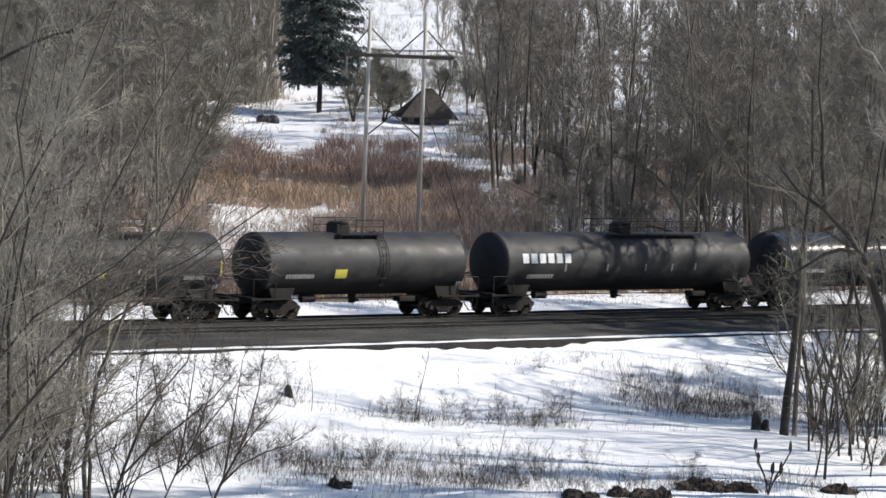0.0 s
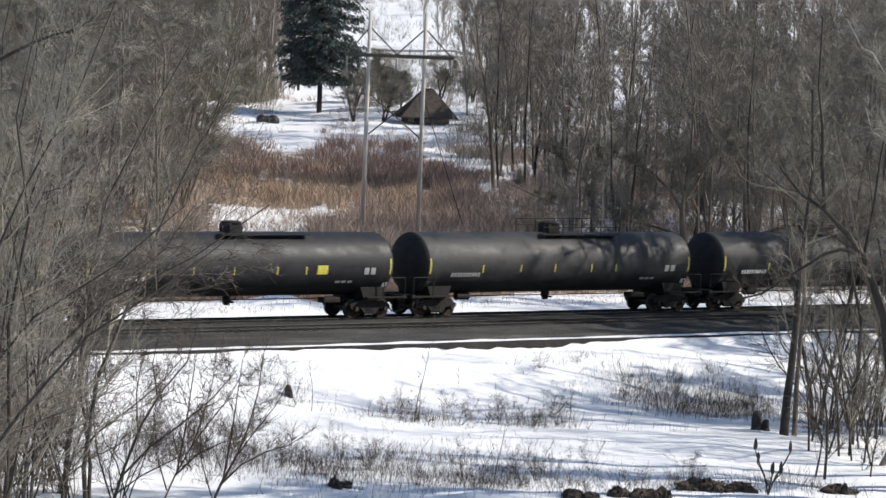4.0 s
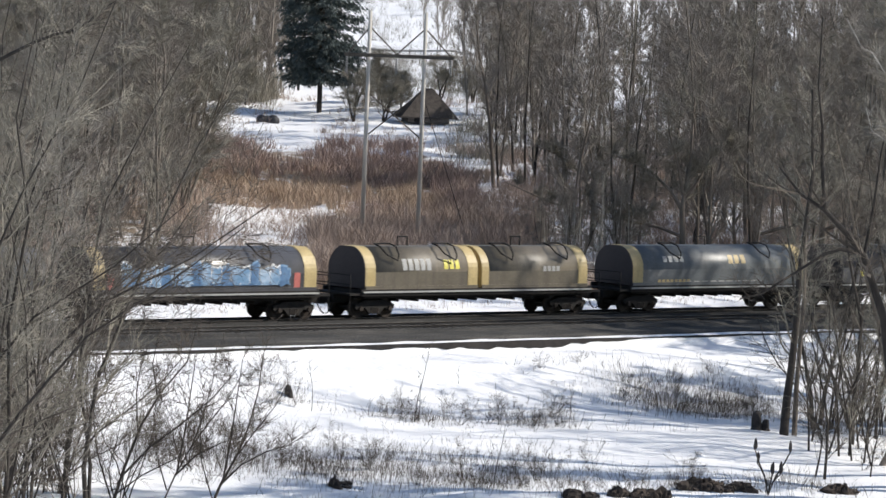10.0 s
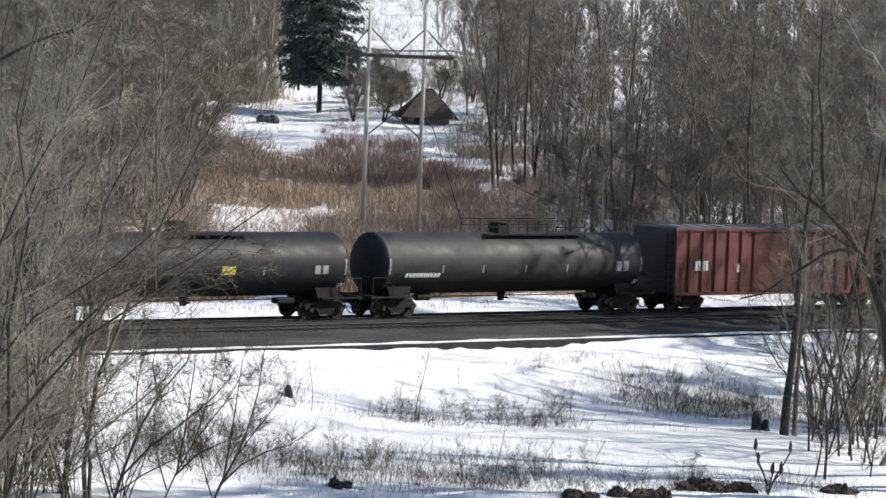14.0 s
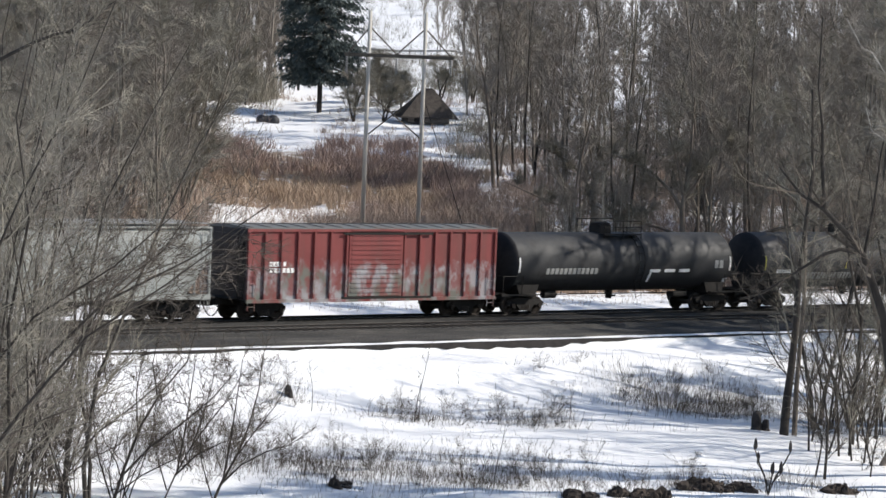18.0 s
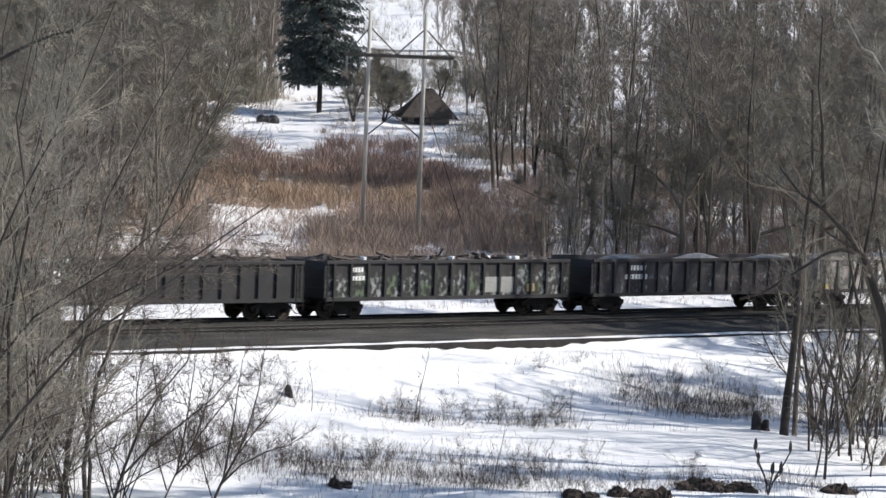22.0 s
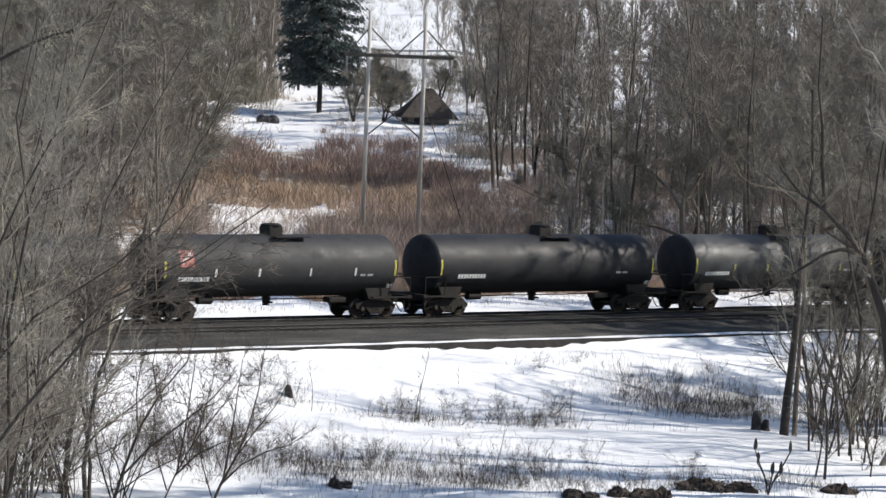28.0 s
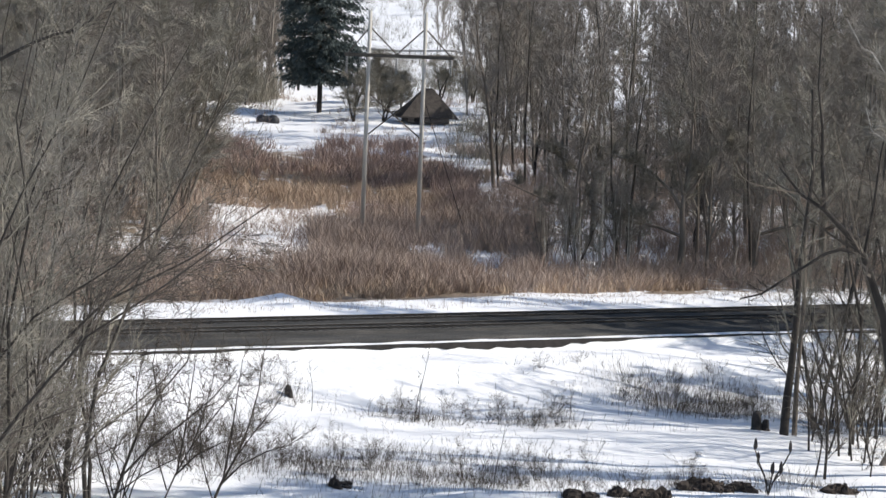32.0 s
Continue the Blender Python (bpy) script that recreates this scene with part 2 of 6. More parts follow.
SNOW_PLAIN = grainy("clean snow", (0.78, 0.79, 0.82), (0.9, 0.9, 0.91), 1.2, 0.75, 0.4)


# ---- building helpers ----
def part(name, bm, material, parent=None, label="", smooth=False):
    """Links a bmesh as one mesh object, under a thing or a part if one is given."""
    me = bpy.data.meshes.new(name)
    bmesh.ops.recalc_face_normals(bm, faces=bm.faces)
    bm.to_mesh(me)
    bm.free()
    me.materials.append(material)
    if smooth:
        me.polygons.foreach_set("use_smooth", [True] * len(me.polygons))
    ob = new(name, me)
    ob.parent = parent
    return tagged(ob, label)


def soup(name, verts, faces, material, parent=None, label=""):
    me = bpy.data.meshes.new(name)
    me.from_pydata(verts, [], faces)
    me.materials.append(material)
    ob = new(name, me)
    ob.parent = parent
    return tagged(ob, label)


def again(ob, parent, m):
    """A copy of a part (with its sub-parts) under another parent, on the same meshes."""
    made = {}
    for o in (ob, *ob.children_recursive):
        made[o] = o.copy()
        scene.collection.objects.link(made[o])
        made[o].parent = made.get(o.parent, parent) if o is not ob else parent
    made[ob].matrix_basis = m
    return made[ob]


def box(bm, x0, x1, y0, y1, z0, z1, bevel=0.0):
    vs = [bm.verts.new((x, y, z)) for z in (z0, z1) for x, y in ((x0, y0), (x1, y0), (x1, y1), (x0, y1))]
    fs = [bm.faces.new([vs[i] for i in q]) for q in ((3, 2, 1, 0), (4, 5, 6, 7), (0, 1, 5, 4), (1, 2, 6, 5), (2, 3, 7, 6), (3, 0, 4, 7))]
    if bevel:
        es = list({e for f in fs for e in f.edges})
        bmesh.ops.bevel(bm, geom=es, offset=bevel, segments=2, affect="EDGES", profile=0.5)
    return bm


def boxed(*args, **kw):
    return box(bmesh.new(), *args, **kw)


def rod(bm, a, b, r0, r1=None, n=8, caps=True):
    a, b = Vector(a), Vector(b)
    r1 = r0 if r1 is None else r1
    q = (b - a).to_track_quat("Z", "Y").to_matrix()
    rings = []
    for p, r in ((a, r0), (b, r1)):
        rings.append([bm.verts.new(p + q @ Vector((r * math.cos(2 * math.pi * i / n), r * math.sin(2 * math.pi * i / n), 0))) for i in range(n)])
    for i in range(n):
        j = (i + 1) % n
        bm.faces.new((rings[0][i], rings[0][j], rings[1][j], rings[1][i]))
    if caps:
        bm.faces.new(rings[0][::-1])
        bm.faces.new(rings[1])
    return bm


def lathe(profile, n=40, axis="x", centre=(0, 0, 0), arc=None):
    """Turns a list of (along, radius) about an axis through centre."""
    bm, rings = bmesh.new(), []
    c = Vector(centre)
    for u, r in profile:
        if r < 1e-5:
            p = (u, 0, 0) if axis == "x" else (0, u, 0) if axis == "y" else (0, 0, u)
            rings.append([bm.verts.new(c + Vector(p))])
            continue
        ring = []
        for i in range(n):
            a = 2 * math.pi * i / n
            s, k = r * math.sin(a), r * math.cos(a)
            p = (u, s, k) if axis == "x" else (s, u, k) if axis == "y" else (s, k, u)
            ring.append(bm.verts.new(c + Vector(p)))
        rings.append(ring)
    for a, b in zip(rings, rings[1:]):
        for i in range(n):
            j = (i + 1) % n
            if len(a) == 1 and len(b) > 1:
                bm.faces.new((a[0], b[i], b[j]))
            elif len(b) == 1 and len(a) > 1:
                bm.faces.new((a[i], a[j], b[0]))
            elif len(a) > 1:
                bm.faces.new((a[i], a[j], b[j], b[i]))
    return bm


def prism(points, y0, y1):
    """An outline in x and z, given a thickness along y."""
    bm = bmesh.new()
    a, b = [bm.verts.new((x, y0, z)) for x, z in points], [bm.verts.new((x, y1, z)) for x, z in points]
    bm.faces.new(a)
    bm.faces.new(b[::-1])
    for i in range(len(points)):
        j = (i + 1) % len(points)
        bm.faces.new((a[i], b[i], b[j], a[j]))
    return bm


def prism_x(points, x0, x1):
    """An outline in y and z, given a length along x."""
    bm = prism(points, x0, x1)
    for v in bm.verts:
        v.co = Vector((v.co.y, v.co.x, v.co.z))
    return bm


# ---- the lie of the land ----
TRACK_TURN = 40.449
TC, TS = math.cos(radians(TRACK_TURN)), math.sin(radians(TRACK_TURN))
TRACK_Y = 152.8


def on_track(s, w=0.0, z=0.0):
    """A point s metres along the railway and w metres beyond its far track's centre line (less than 0: on the camera's side)."""
    return Vector((s * TC - w * TS, TRACK_Y + s * TS + w * TC, z))


def to_track(x, y):
    dy = y - TRACK_Y
    return x * TC + dy * TS, -x * TS + dy * TC


FAR = ((2.6, -0.45), (4, -0.62), (6.4, -0.6), (9, -0.32), (13, -0.15), (16, -0.28), (20, -0.35), (37, 0.55), (62, 2.2), (87, 4.2), (100, 5.6), (147, 8.9), (207, 11.3), (290, 15.2), (315, 16.0), (447, 28), (750, 62), (1500, 125), (6000, 140))
NEAR = ((-70, -5.6), (-58, -4.2), (-46, -3.5), (-35, -3.1), (-26, -2.85), (-19, -2.72), (-17, -2.5), (-13, -1.3), (-10, -0.92), (-9.35, -0.9), (-9.0, -0.46), (-8.2, -0.42), (-6.4, -0.32), (2.6, -0.45))
FAR_X, FAR_Z = [a for a, b in FAR], [b for a, b in FAR]
NEAR_X, NEAR_Z = [a for a, b in NEAR], [b for a, b in NEAR]


def ground_z(x, y):
    s, w = to_track(x, y)
    bump = noise.noise(Vector((x * 0.09, y * 0.09, 0))) * 0.35 + noise.noise(Vector((x * 0.31, y * 0.31, 4))) * 0.16 + noise.noise(Vector((x * 0.9, y * 0.9, 6))) * 0.07
    if w <= 2.6:
        z = float(np.interp(w, NEAR_X, NEAR_Z))
        if w < -70:
            z = -5.6
        fall = min(1.0, max(0.0, (-w - 9.5) / 4)) * min(0.6, max(-0.4, 0.016 * s))
        return z - fall + bump * min(1.0, max(0.0, (-w - 9.6) / 8))
    e = w / TC
    p = y - TRACK_Y - 0.8525 * x * math.exp(-max(0.0, e - 12) / 45)
    p = max(p, w)
    far = min(1.0, max(0.0, (w - 6) / 12))
    z = float(np.interp(p, FAR_X, FAR_Z)) + bump * far * (1 + min(4, w / 120))
    mound = math.exp(-((s + 2.2) / 1.3) ** 2 - ((w - 10.2) / 1.6) ** 2) * 0.5
    return z + mound


def cover(x, y):
    """How much dead litter shows through the snow: 0 clean, 1 bare."""
    s, w = to_track(x, y)
    n = noise.noise(Vector((x * 0.05, y * 0.05, 9))) * 0.25
    if w < 2:
        c = 0.04 if w > -15 else 0.12
        if -19 < w < -13:
            c = 0.2 + n
        if w < -30:
            c = 0.3 + n
        return c
    p = y - TRACK_Y - 0.8525 * x * math.exp(-max(0.0, w / TC - 12) / 45)
    if w < 12:
        return 0.2 + n
    c = float(np.interp(p, (10, 14, 30, 37, 50, 56, 64, 72, 84, 98, 104, 150, 200, 285, 288, 302, 306, 700), (0.15, 0.7, 0.7, 0.5, 0.32, 0.25, 0.36, 0.5, 0.72, 0.7, 0.36, 0.3, 0.35, 0.2, 0.2, 0.2, 0.15, 0.35)))
    bearing = x / y
    if -0.075 < bearing < -0.042 and 34 < p < 72:
        c = 0.2 + n
    if bearing > 0.025:
        c = max(0.5, min(c, 0.62)) if bearing > 0.065 else 0.18
    if 0.0 < bearing < 0.045 and 30 < p < 100:
        c = 0.48
    if bearing < -0.086:
        c = max(c, 0.62)
    return c + n


def axis_steps(fine_to, fine, reach):
    out, v, d = [0.0], 0.0, fine
    while v < reach:
        d = fine if v < fine_to else d * 1.18
        v += d
        out.append(v)
    return out


def build_ground():
    a = axis_steps(64, 1.1, 4500)
    ss = [-v for v in a[:0:-1]] + a
    near = [v for v in axis_steps(72, 0.9, 4500)]
    ws = [-v - 9.7 for v in near[::-1]] + [-9.5, -9.35, -9.2, -9.0, -8.8, -8.2, -7.2, -6.4, -4, -2, 0, 2.6, 3.2] + [v + 4.0 for v in axis_steps(110, 1.2, 4600)]
    verts, cov = [], []
    for w in ws:
        for s in ss:
            p = on_track(s, w)
            verts.append((p.x, p.y, ground_z(p.x, p.y)))
            cov.append(cover(p.x, p.y))
    k = len(ss)
    faces = [(j * k + i, j * k + i + 1, (j + 1) * k + i + 1, (j + 1) * k + i) for j in range(len(ws) - 1) for i in range(k - 1)]
    g = soup("ground", verts, faces, SNOW)
    g.data.polygons.foreach_set("use_smooth", [True] * len(faces))
    at = g.data.attributes.new("cover", "FLOAT", "POINT")
    at.data.foreach_set("value", cov)
    tagged(g, "snow-covered valley floor and hillside with dead grass", "ground", kind="structure")


build_ground()


# ---- railway ----
def build_track():
    s0, s1 = -140.0, 260.0
    prof = [(-8.5, -0.55), (-8.1, -0.36), (-7.6, -0.30), (-6.3, -0.24), (-5.9, -0.075), (-2.6, -0.075), (-2.15, -0.16), (-1.7, -0.075), (1.7, -0.075), (2.3, -0.28), (5.4, -0.46), (6.1, -0.75)]
    rng = random.Random(3)
    verts, faces, n = [], [], 260
    for i in range(n):
        s = s0 + (s1 - s0) * i / (n - 1)
        for w, z in prof:
            edge = 0.5 if w in (-8.5, -8.1, 6.1) else 0.04
            p = on_track(s, w + rng.uniform(-1, 1) * edge * 0.35, z + rng.uniform(-0.015, 0.015))
            verts.append(p)
    k = len(prof)
    for i in range(n - 1):
        for j in range(k - 1):
            a = i * k + j
            faces.append((a, a + k, a + k + 1, a + 1))
    bed = soup("track_bed", [v - on_track(0) for v in verts], faces, BALLAST)
    turn = Matrix.Rotation(radians(-TRACK_TURN), 4, "Z")
    bed.data.transform(turn)
    bed.matrix_world = pose(*on_track(0), 0, 0, TRACK_TURN)
    tagged(bed, "dark cinder and gravel railway bed with two tracks", "track bed", kind="structure")
    head = [(-0.075, -0.19), (0.075, -0.19), (0.075, -0.175), (0.012, -0.15), (0.012, -0.045), (0.036, -0.035), (0.036, 0), (-0.036, 0), (-0.036, -0.035), (-0.012, -0.045), (-0.012, -0.15), (-0.075, -0.175)]
    for centre, name in ((0.0, "far_track"), (-4.3, "near_track")):
        t = new(name)
        t.matrix_world = pose(*on_track(0, centre), 0, 0, TRACK_TURN)
        tagged(t, "straight railway track of steel rails on timber ties", "railway track", "railway tracks", "structure")
        for y in (-0.7535, 0.7535):
            part("rail", prism_x([(y + a, b) for a, b in head], s0, s1), RAIL_STEEL, t)
            part("rail_head", boxed(s0, s1, y - 0.028, y + 0.028, 0.0005, 0.004), RAIL_TOP, t, "worn bright rail head")
        tie = boxed(-0.11, 0.11, -1.3, 1.3, -0.3, -0.055, bevel=0.012)
        first = part("tie", tie, TIE_WOOD, t)
        for i in range(-68, 92):
            if i:
                o = again(first, t, pose(i * 0.55, 0, 0))
            else:
                o = first


build_track()


def pipe(points, r, n=6):
    """One bent tube through the points."""
    bm, rings = bmesh.new(), []
    pts = [Vector(p) for p in points]
    for i, p in enumerate(pts):
        d = (pts[min(i + 1, len(pts) - 1)] - pts[max(i - 1, 0)]).normalized()
        q = d.to_track_quat("Z", "Y").to_matrix()
        rings.append([bm.verts.new(p + q @ Vector((r * math.cos(6.2832 * k / n), r * math.sin(6.2832 * k / n), 0))) for k in range(n)])
    for a, b in zip(rings, rings[1:]):
        for k in range(n):
            j = (k + 1) % n
            bm.faces.new((a[k], a[j], b[j], b[k]))
    bm.faces.new(rings[0][::-1])
    bm.faces.new(rings[-1])
    return bm


def earth_bank():
    """The near-black strip between the railway's snow ridge and the field."""
    verts, faces = [], []
    n, k = 520, 4
    for i in range(n):
        s = -60 + 130 * i / (n - 1)
        a = noise.noise(Vector((s * 0.3, 0, 3))) * 0.12 + noise.noise(Vector((s * 1.1, 0, 5))) * 0.03
        b = noise.noise(Vector((s * 0.4, 7, 3))) * 0.3 + noise.noise(Vector((s * 1.9, 7, 5))) * 0.12
        gap = max(0.0, min(1.0, 1.5 * (noise.noise(Vector((s * 0.11, 2, 8))) + 0.4) + 1.2 * math.exp(-((s + 4) / 9) ** 2)))
        thick = 0.1 + 0.38 * math.exp(-((s + 3) / 7) ** 2) + 0.3 * noise.noise(Vector((s * 0.4, 4, 1))) + 0.14 * noise.noise(Vector((s * 1.3, 4, 1)))
        for u in range(k):
            f = u / (k - 1)
            w = -9.02 - (-0.02, 0.08, 0.3, 0.52 + b * 0.8)[u] * max(0.2, thick) * gap + a * 0.2
            p = on_track(s, w)
            verts.append((p.x, p.y, ground_z(p.x, p.y) + 0.05))
    for i in range(n - 1):
        for u in range(k - 1):
            q = i * k + u
            faces.append((q, q + k, q + k + 1, q + 1))
    tagged(soup("earth_bank", verts, faces, BANK_BLACK), "ragged near-black strip along the snowy bank", "earth bank", kind="structure")


earth_bank()


# ---- plants ----
def tubes(segs, sides=3):
    """Vertices and faces of tapered tubes: rows of start, end and the two radii."""
    a = np.array([[*p, *q, r0, r1] for p, q, r0, r1 in segs], float)
    p, q, r0, r1 = a[:, 0:3], a[:, 3:6], a[:, 6], a[:, 7]
    d = q - p
    d /= np.maximum(np.linalg.norm(d, axis=1), 1e-9)[:, None]
    ref = np.where(np.abs(d[:, 2:3]) < 0.9, np.array([[0, 0, 1.0]]), np.array([[1.0, 0, 0]]))
    u = np.cross(d, ref)
    u /= np.linalg.norm(u, axis=1)[:, None]
    v = np.cross(d, u)
    rows = []
    for base, r in ((p, r0), (q, r1)):
        for i in range(sides):
            t = 2 * math.pi * i / sides
            rows.append(base + (u * math.cos(t) + v * math.sin(t)) * r[:, None])
    verts = np.stack(rows, 1).reshape(-1, 3)
    n, k = len(segs), 2 * sides
    faces = [(b + i, b + (i + 1) % sides, b + sides + (i + 1) % sides, b + sides + i) for b in range(0, n * k, k) for i in range(sides)]
    return verts, faces


def chained(segs, sides=7):
    """Like tubes, but pieces that follow on from one another share their rings."""
    verts, faces, end = [], [], None
    for p, q, r0, r1 in segs:
        p, q = Vector(p), Vector(q)
        d = (q - p).normalized()
        u = d.cross(Vector((0.31, 0.95, 0.05))).normalized()
        v = d.cross(u)
        ring = [[c + (u * math.cos(6.28319 * i / sides) + v * math.sin(6.28319 * i / sides)) * r for i in range(sides)] for c, r in ((p, r0), (q, r1))]
        if end is None or (end - p).length > 1e-4:
            verts += [tuple(x) for x in ring[0]]
        b = len(verts) - sides
        verts += [tuple(x) for x in ring[1]]
        faces += [(b + i, b + (i + 1) % sides, b + sides + (i + 1) % sides, b + sides + i) for i in range(sides)]
        end = q
    return verts, faces


def grow(rng, base, way, length, r, counts, bend=0.16, lift=0.05, start=0.3, droop=0.62, thin=0.0075, spread=0.9, twig=0.8):
    """Grows one stem with limbs and branches; the last order of branching is fine twigs. Returns stem, branches, twigs."""
    stem, crown, fine = [], [], []
    last = len(counts)

    def run(p, d, ln, rad, level):
        if level == last and level > 1:
            d2 = (d + Vector((rng.gauss(0, 0.3), rng.gauss(0, 0.3), rng.gauss(0.1, 0.3)))).normalized()
            q = p + d * twig * rng.uniform(0.25, 0.6)
            fine.append((p, q, q + d2 * twig * rng.uniform(0.25, 0.6), thin))
            return
        steps = 6 if level == 0 else 3 if level == 1 else 2
        pts, rs = [p.copy()], [rad]
        end = max(thin, rad * (0.16 if level == 0 else 0.22))
        for i in range(steps):
            d = (d + Vector((rng.gauss(0, bend), rng.gauss(0, bend), rng.gauss(0, bend) + lift * (1 if level else 2)))).normalized()
            p = p + d * ln / steps
            pts.append(p.copy())
            rs.append(rad + (end - rad) * (i + 1) / steps)
        for i in range(steps):
            (crown if level else stem).append((pts[i], pts[i + 1], rs[i], rs[i + 1]))
        if level < last:
            low = start if level == 0 else 0.12
            for c in range(counts[level]):
                f = low + rng.random() * (1 - low)
                k = min(steps - 1, int(f * steps))
                g = f * steps - k
                q = pts[k].lerp(pts[k + 1], g)
                axis = (pts[k + 1] - pts[k]).normalized()
                side = Vector((rng.gauss(0, 1), rng.gauss(0, 1), rng.gauss(0, 0.7)))
                side = (side - axis * side.dot(axis)).normalized()
                cd = (axis * (1.0 - spread * 0.35 * rng.random()) + side * spread * rng.uniform(0.5, 1.1)).normalized()
                local = rs[k] + (rs[k + 1] - rs[k]) * g
                cl = ln * droop * rng.uniform(0.55, 1.0) * (1.15 - 0.6 * f if level == 0 else 1)
                run(q, cd, cl, max(thin, local * rng.uniform(0.35, 0.6)), level + 1)

    run(Vector(base), Vector(way).normalized(), length, r, 0)
    return stem, crown, fine


def tree_thing(name, stems, bark, twig, label, group, category="tree"):
    """One tree: its trunk (or trunks) and its crown of branches and twigs."""
    root = new(name)
    tagged(root, label, category, group)
    trunk, crown, fine = [], [], []
    for a, b, c in stems:
        trunk += a
        crown += b
        fine += c
    v, f = chained(trunk)
    t = soup("trunk", v, f, bark, root)
    t.data.polygons.foreach_set("use_smooth", [True] * len(f))
    v, f = tubes(crown, 3)
    v, f = v.tolist(), list(f)
    rng = random.Random(len(fine))
    for p, q, e, w in fine:
        side = (e - p).cross(Vector((rng.gauss(0, 1), rng.gauss(0, 1), rng.gauss(0, 1))))
        if side.length < 1e-6:
            continue
        side = side.normalized() * w
        b = len(v)
        v += [p - side, p + side, q - side * 0.7, q + side * 0.7, e]
        f += [(b, b + 1, b + 3, b + 2), (b + 2, b + 3, b + 4)]
    soup("crown", v, f, twig, root)
    return root


def plant(kinds, spots, rng, lo=0.85, hi=1.15):
    """Copies of the kinds of plant at the spots (x, y, scale); the first spot of each kind takes the thing itself."""
    used = set()
    for i, (x, y, k) in enumerate(spots):
        ob = kinds[rng.randrange(len(kinds))] if i >= len(kinds) else kinds[i]
        z = ground_z(x, y) - 0.12
        m = pose(x, y, z, rng.uniform(-3, 3), rng.uniform(-3, 3), rng.uniform(0, 360))
        sc = k * rng.uniform(lo, hi)
        if ob.name in used:
            ob = copy_thing(ob, m)
        else:
            used.add(ob.name)
            ob.matrix_basis = m
        ob.scale = (sc, sc, sc * rng.uniform(0.92, 1.08))


def tri_tree(stems):
    """The triangles of a tree with trunk and crown together, for the far woods."""
    trunk, crown, fine = stems
    v, f = tubes(trunk + crown, 3)
    v = v.tolist()
    tris = [t for q in f for t in ((q[0], q[1], q[2]), (q[0], q[2], q[3]))]
    rng = random.Random(len(fine))
    for p, q, e, w in fine:
        side = (e - p).cross(Vector((rng.gauss(0, 1), rng.gauss(0, 1), rng.gauss(0, 1)))).normalized() * w
        b = len(v)
        v += [tuple(p - side), tuple(p + side), tuple(e)]
        tris.append((b, b + 1, b + 2))
    return np.array(v), np.array(tris, int)


def stuff_of(name, kinds, spots, rng, material, label, category):
    """All the plants at the spots as one mesh."""
    vs, ts, n = [], [], 0
    for x, y, k in spots:
        v, t = kinds[rng.randrange(len(kinds))]
        a = rng.uniform(0, 6.283)
        c, s = math.cos(a) * k, math.sin(a) * k
        vs.append(np.stack([v[:, 0] * c - v[:, 1] * s + x, v[:, 0] * s + v[:, 1] * c + y, v[:, 2] * k + ground_z(x, y) - 0.1], 1))
        ts.append(t + n)
        n += len(v)
    vs, ts = np.concatenate(vs), np.concatenate(ts)
    me = bpy.data.meshes.new(name)
    me.vertices.add(len(vs))
    me.vertices.foreach_set("co", vs.ravel())
    me.loops.add(ts.size)
    me.loops.foreach_set("vertex_index", ts.ravel())
    me.polygons.add(len(ts))
    me.polygons.foreach_set("loop_start", np.arange(0, ts.size, 3))
    me.update(calc_edges=True)
    me.materials.append(material)
    return tagged(new(name, me), label, category, kind="stuff")


def bent_tree(points, r0, r1, counts, seed, lengths=0.3, first=0.33, extra=(), thin=0.006):
    """A trunk along given bends, with limbs grown from it; extra: further bent limbs with their two radii."""
    rng = random.Random(seed)
    stem, crown, fine = [], [], []
    for pts, ra, rb, many in ((points, r0, r1, counts[0]), *extra):
        pts = [Vector(p) for p in pts]
        n = len(pts) - 1
        rad = [ra + (rb - ra) * i / n for i in range(n + 1)]
        stem += [(pts[i], pts[i + 1], rad[i], rad[i + 1]) for i in range(n)]
        total = sum((b - a).length for a, b in zip(pts, pts[1:]))
        for i in range(many):
            k = rng.randrange(int(n * first), n)
            q = pts[k].lerp(pts[k + 1], rng.random())
            axis = (pts[k + 1] - pts[k]).normalized()
            d = (axis * 0.5 + Vector((rng.gauss(0, 1), rng.gauss(0, 1), rng.gauss(0.3, 0.6))).normalized()).normalized()
            a, b, c = grow(rng, q, d, total * lengths * rng.uniform(0.4, 1), rad[k] * rng.uniform(0.25, 0.5), counts[1:], 0.14, 0.05, 0.15, 0.45, thin, 0.9, 0.7)
            crown += a + b
            fine += c
    return stem, crown, fine


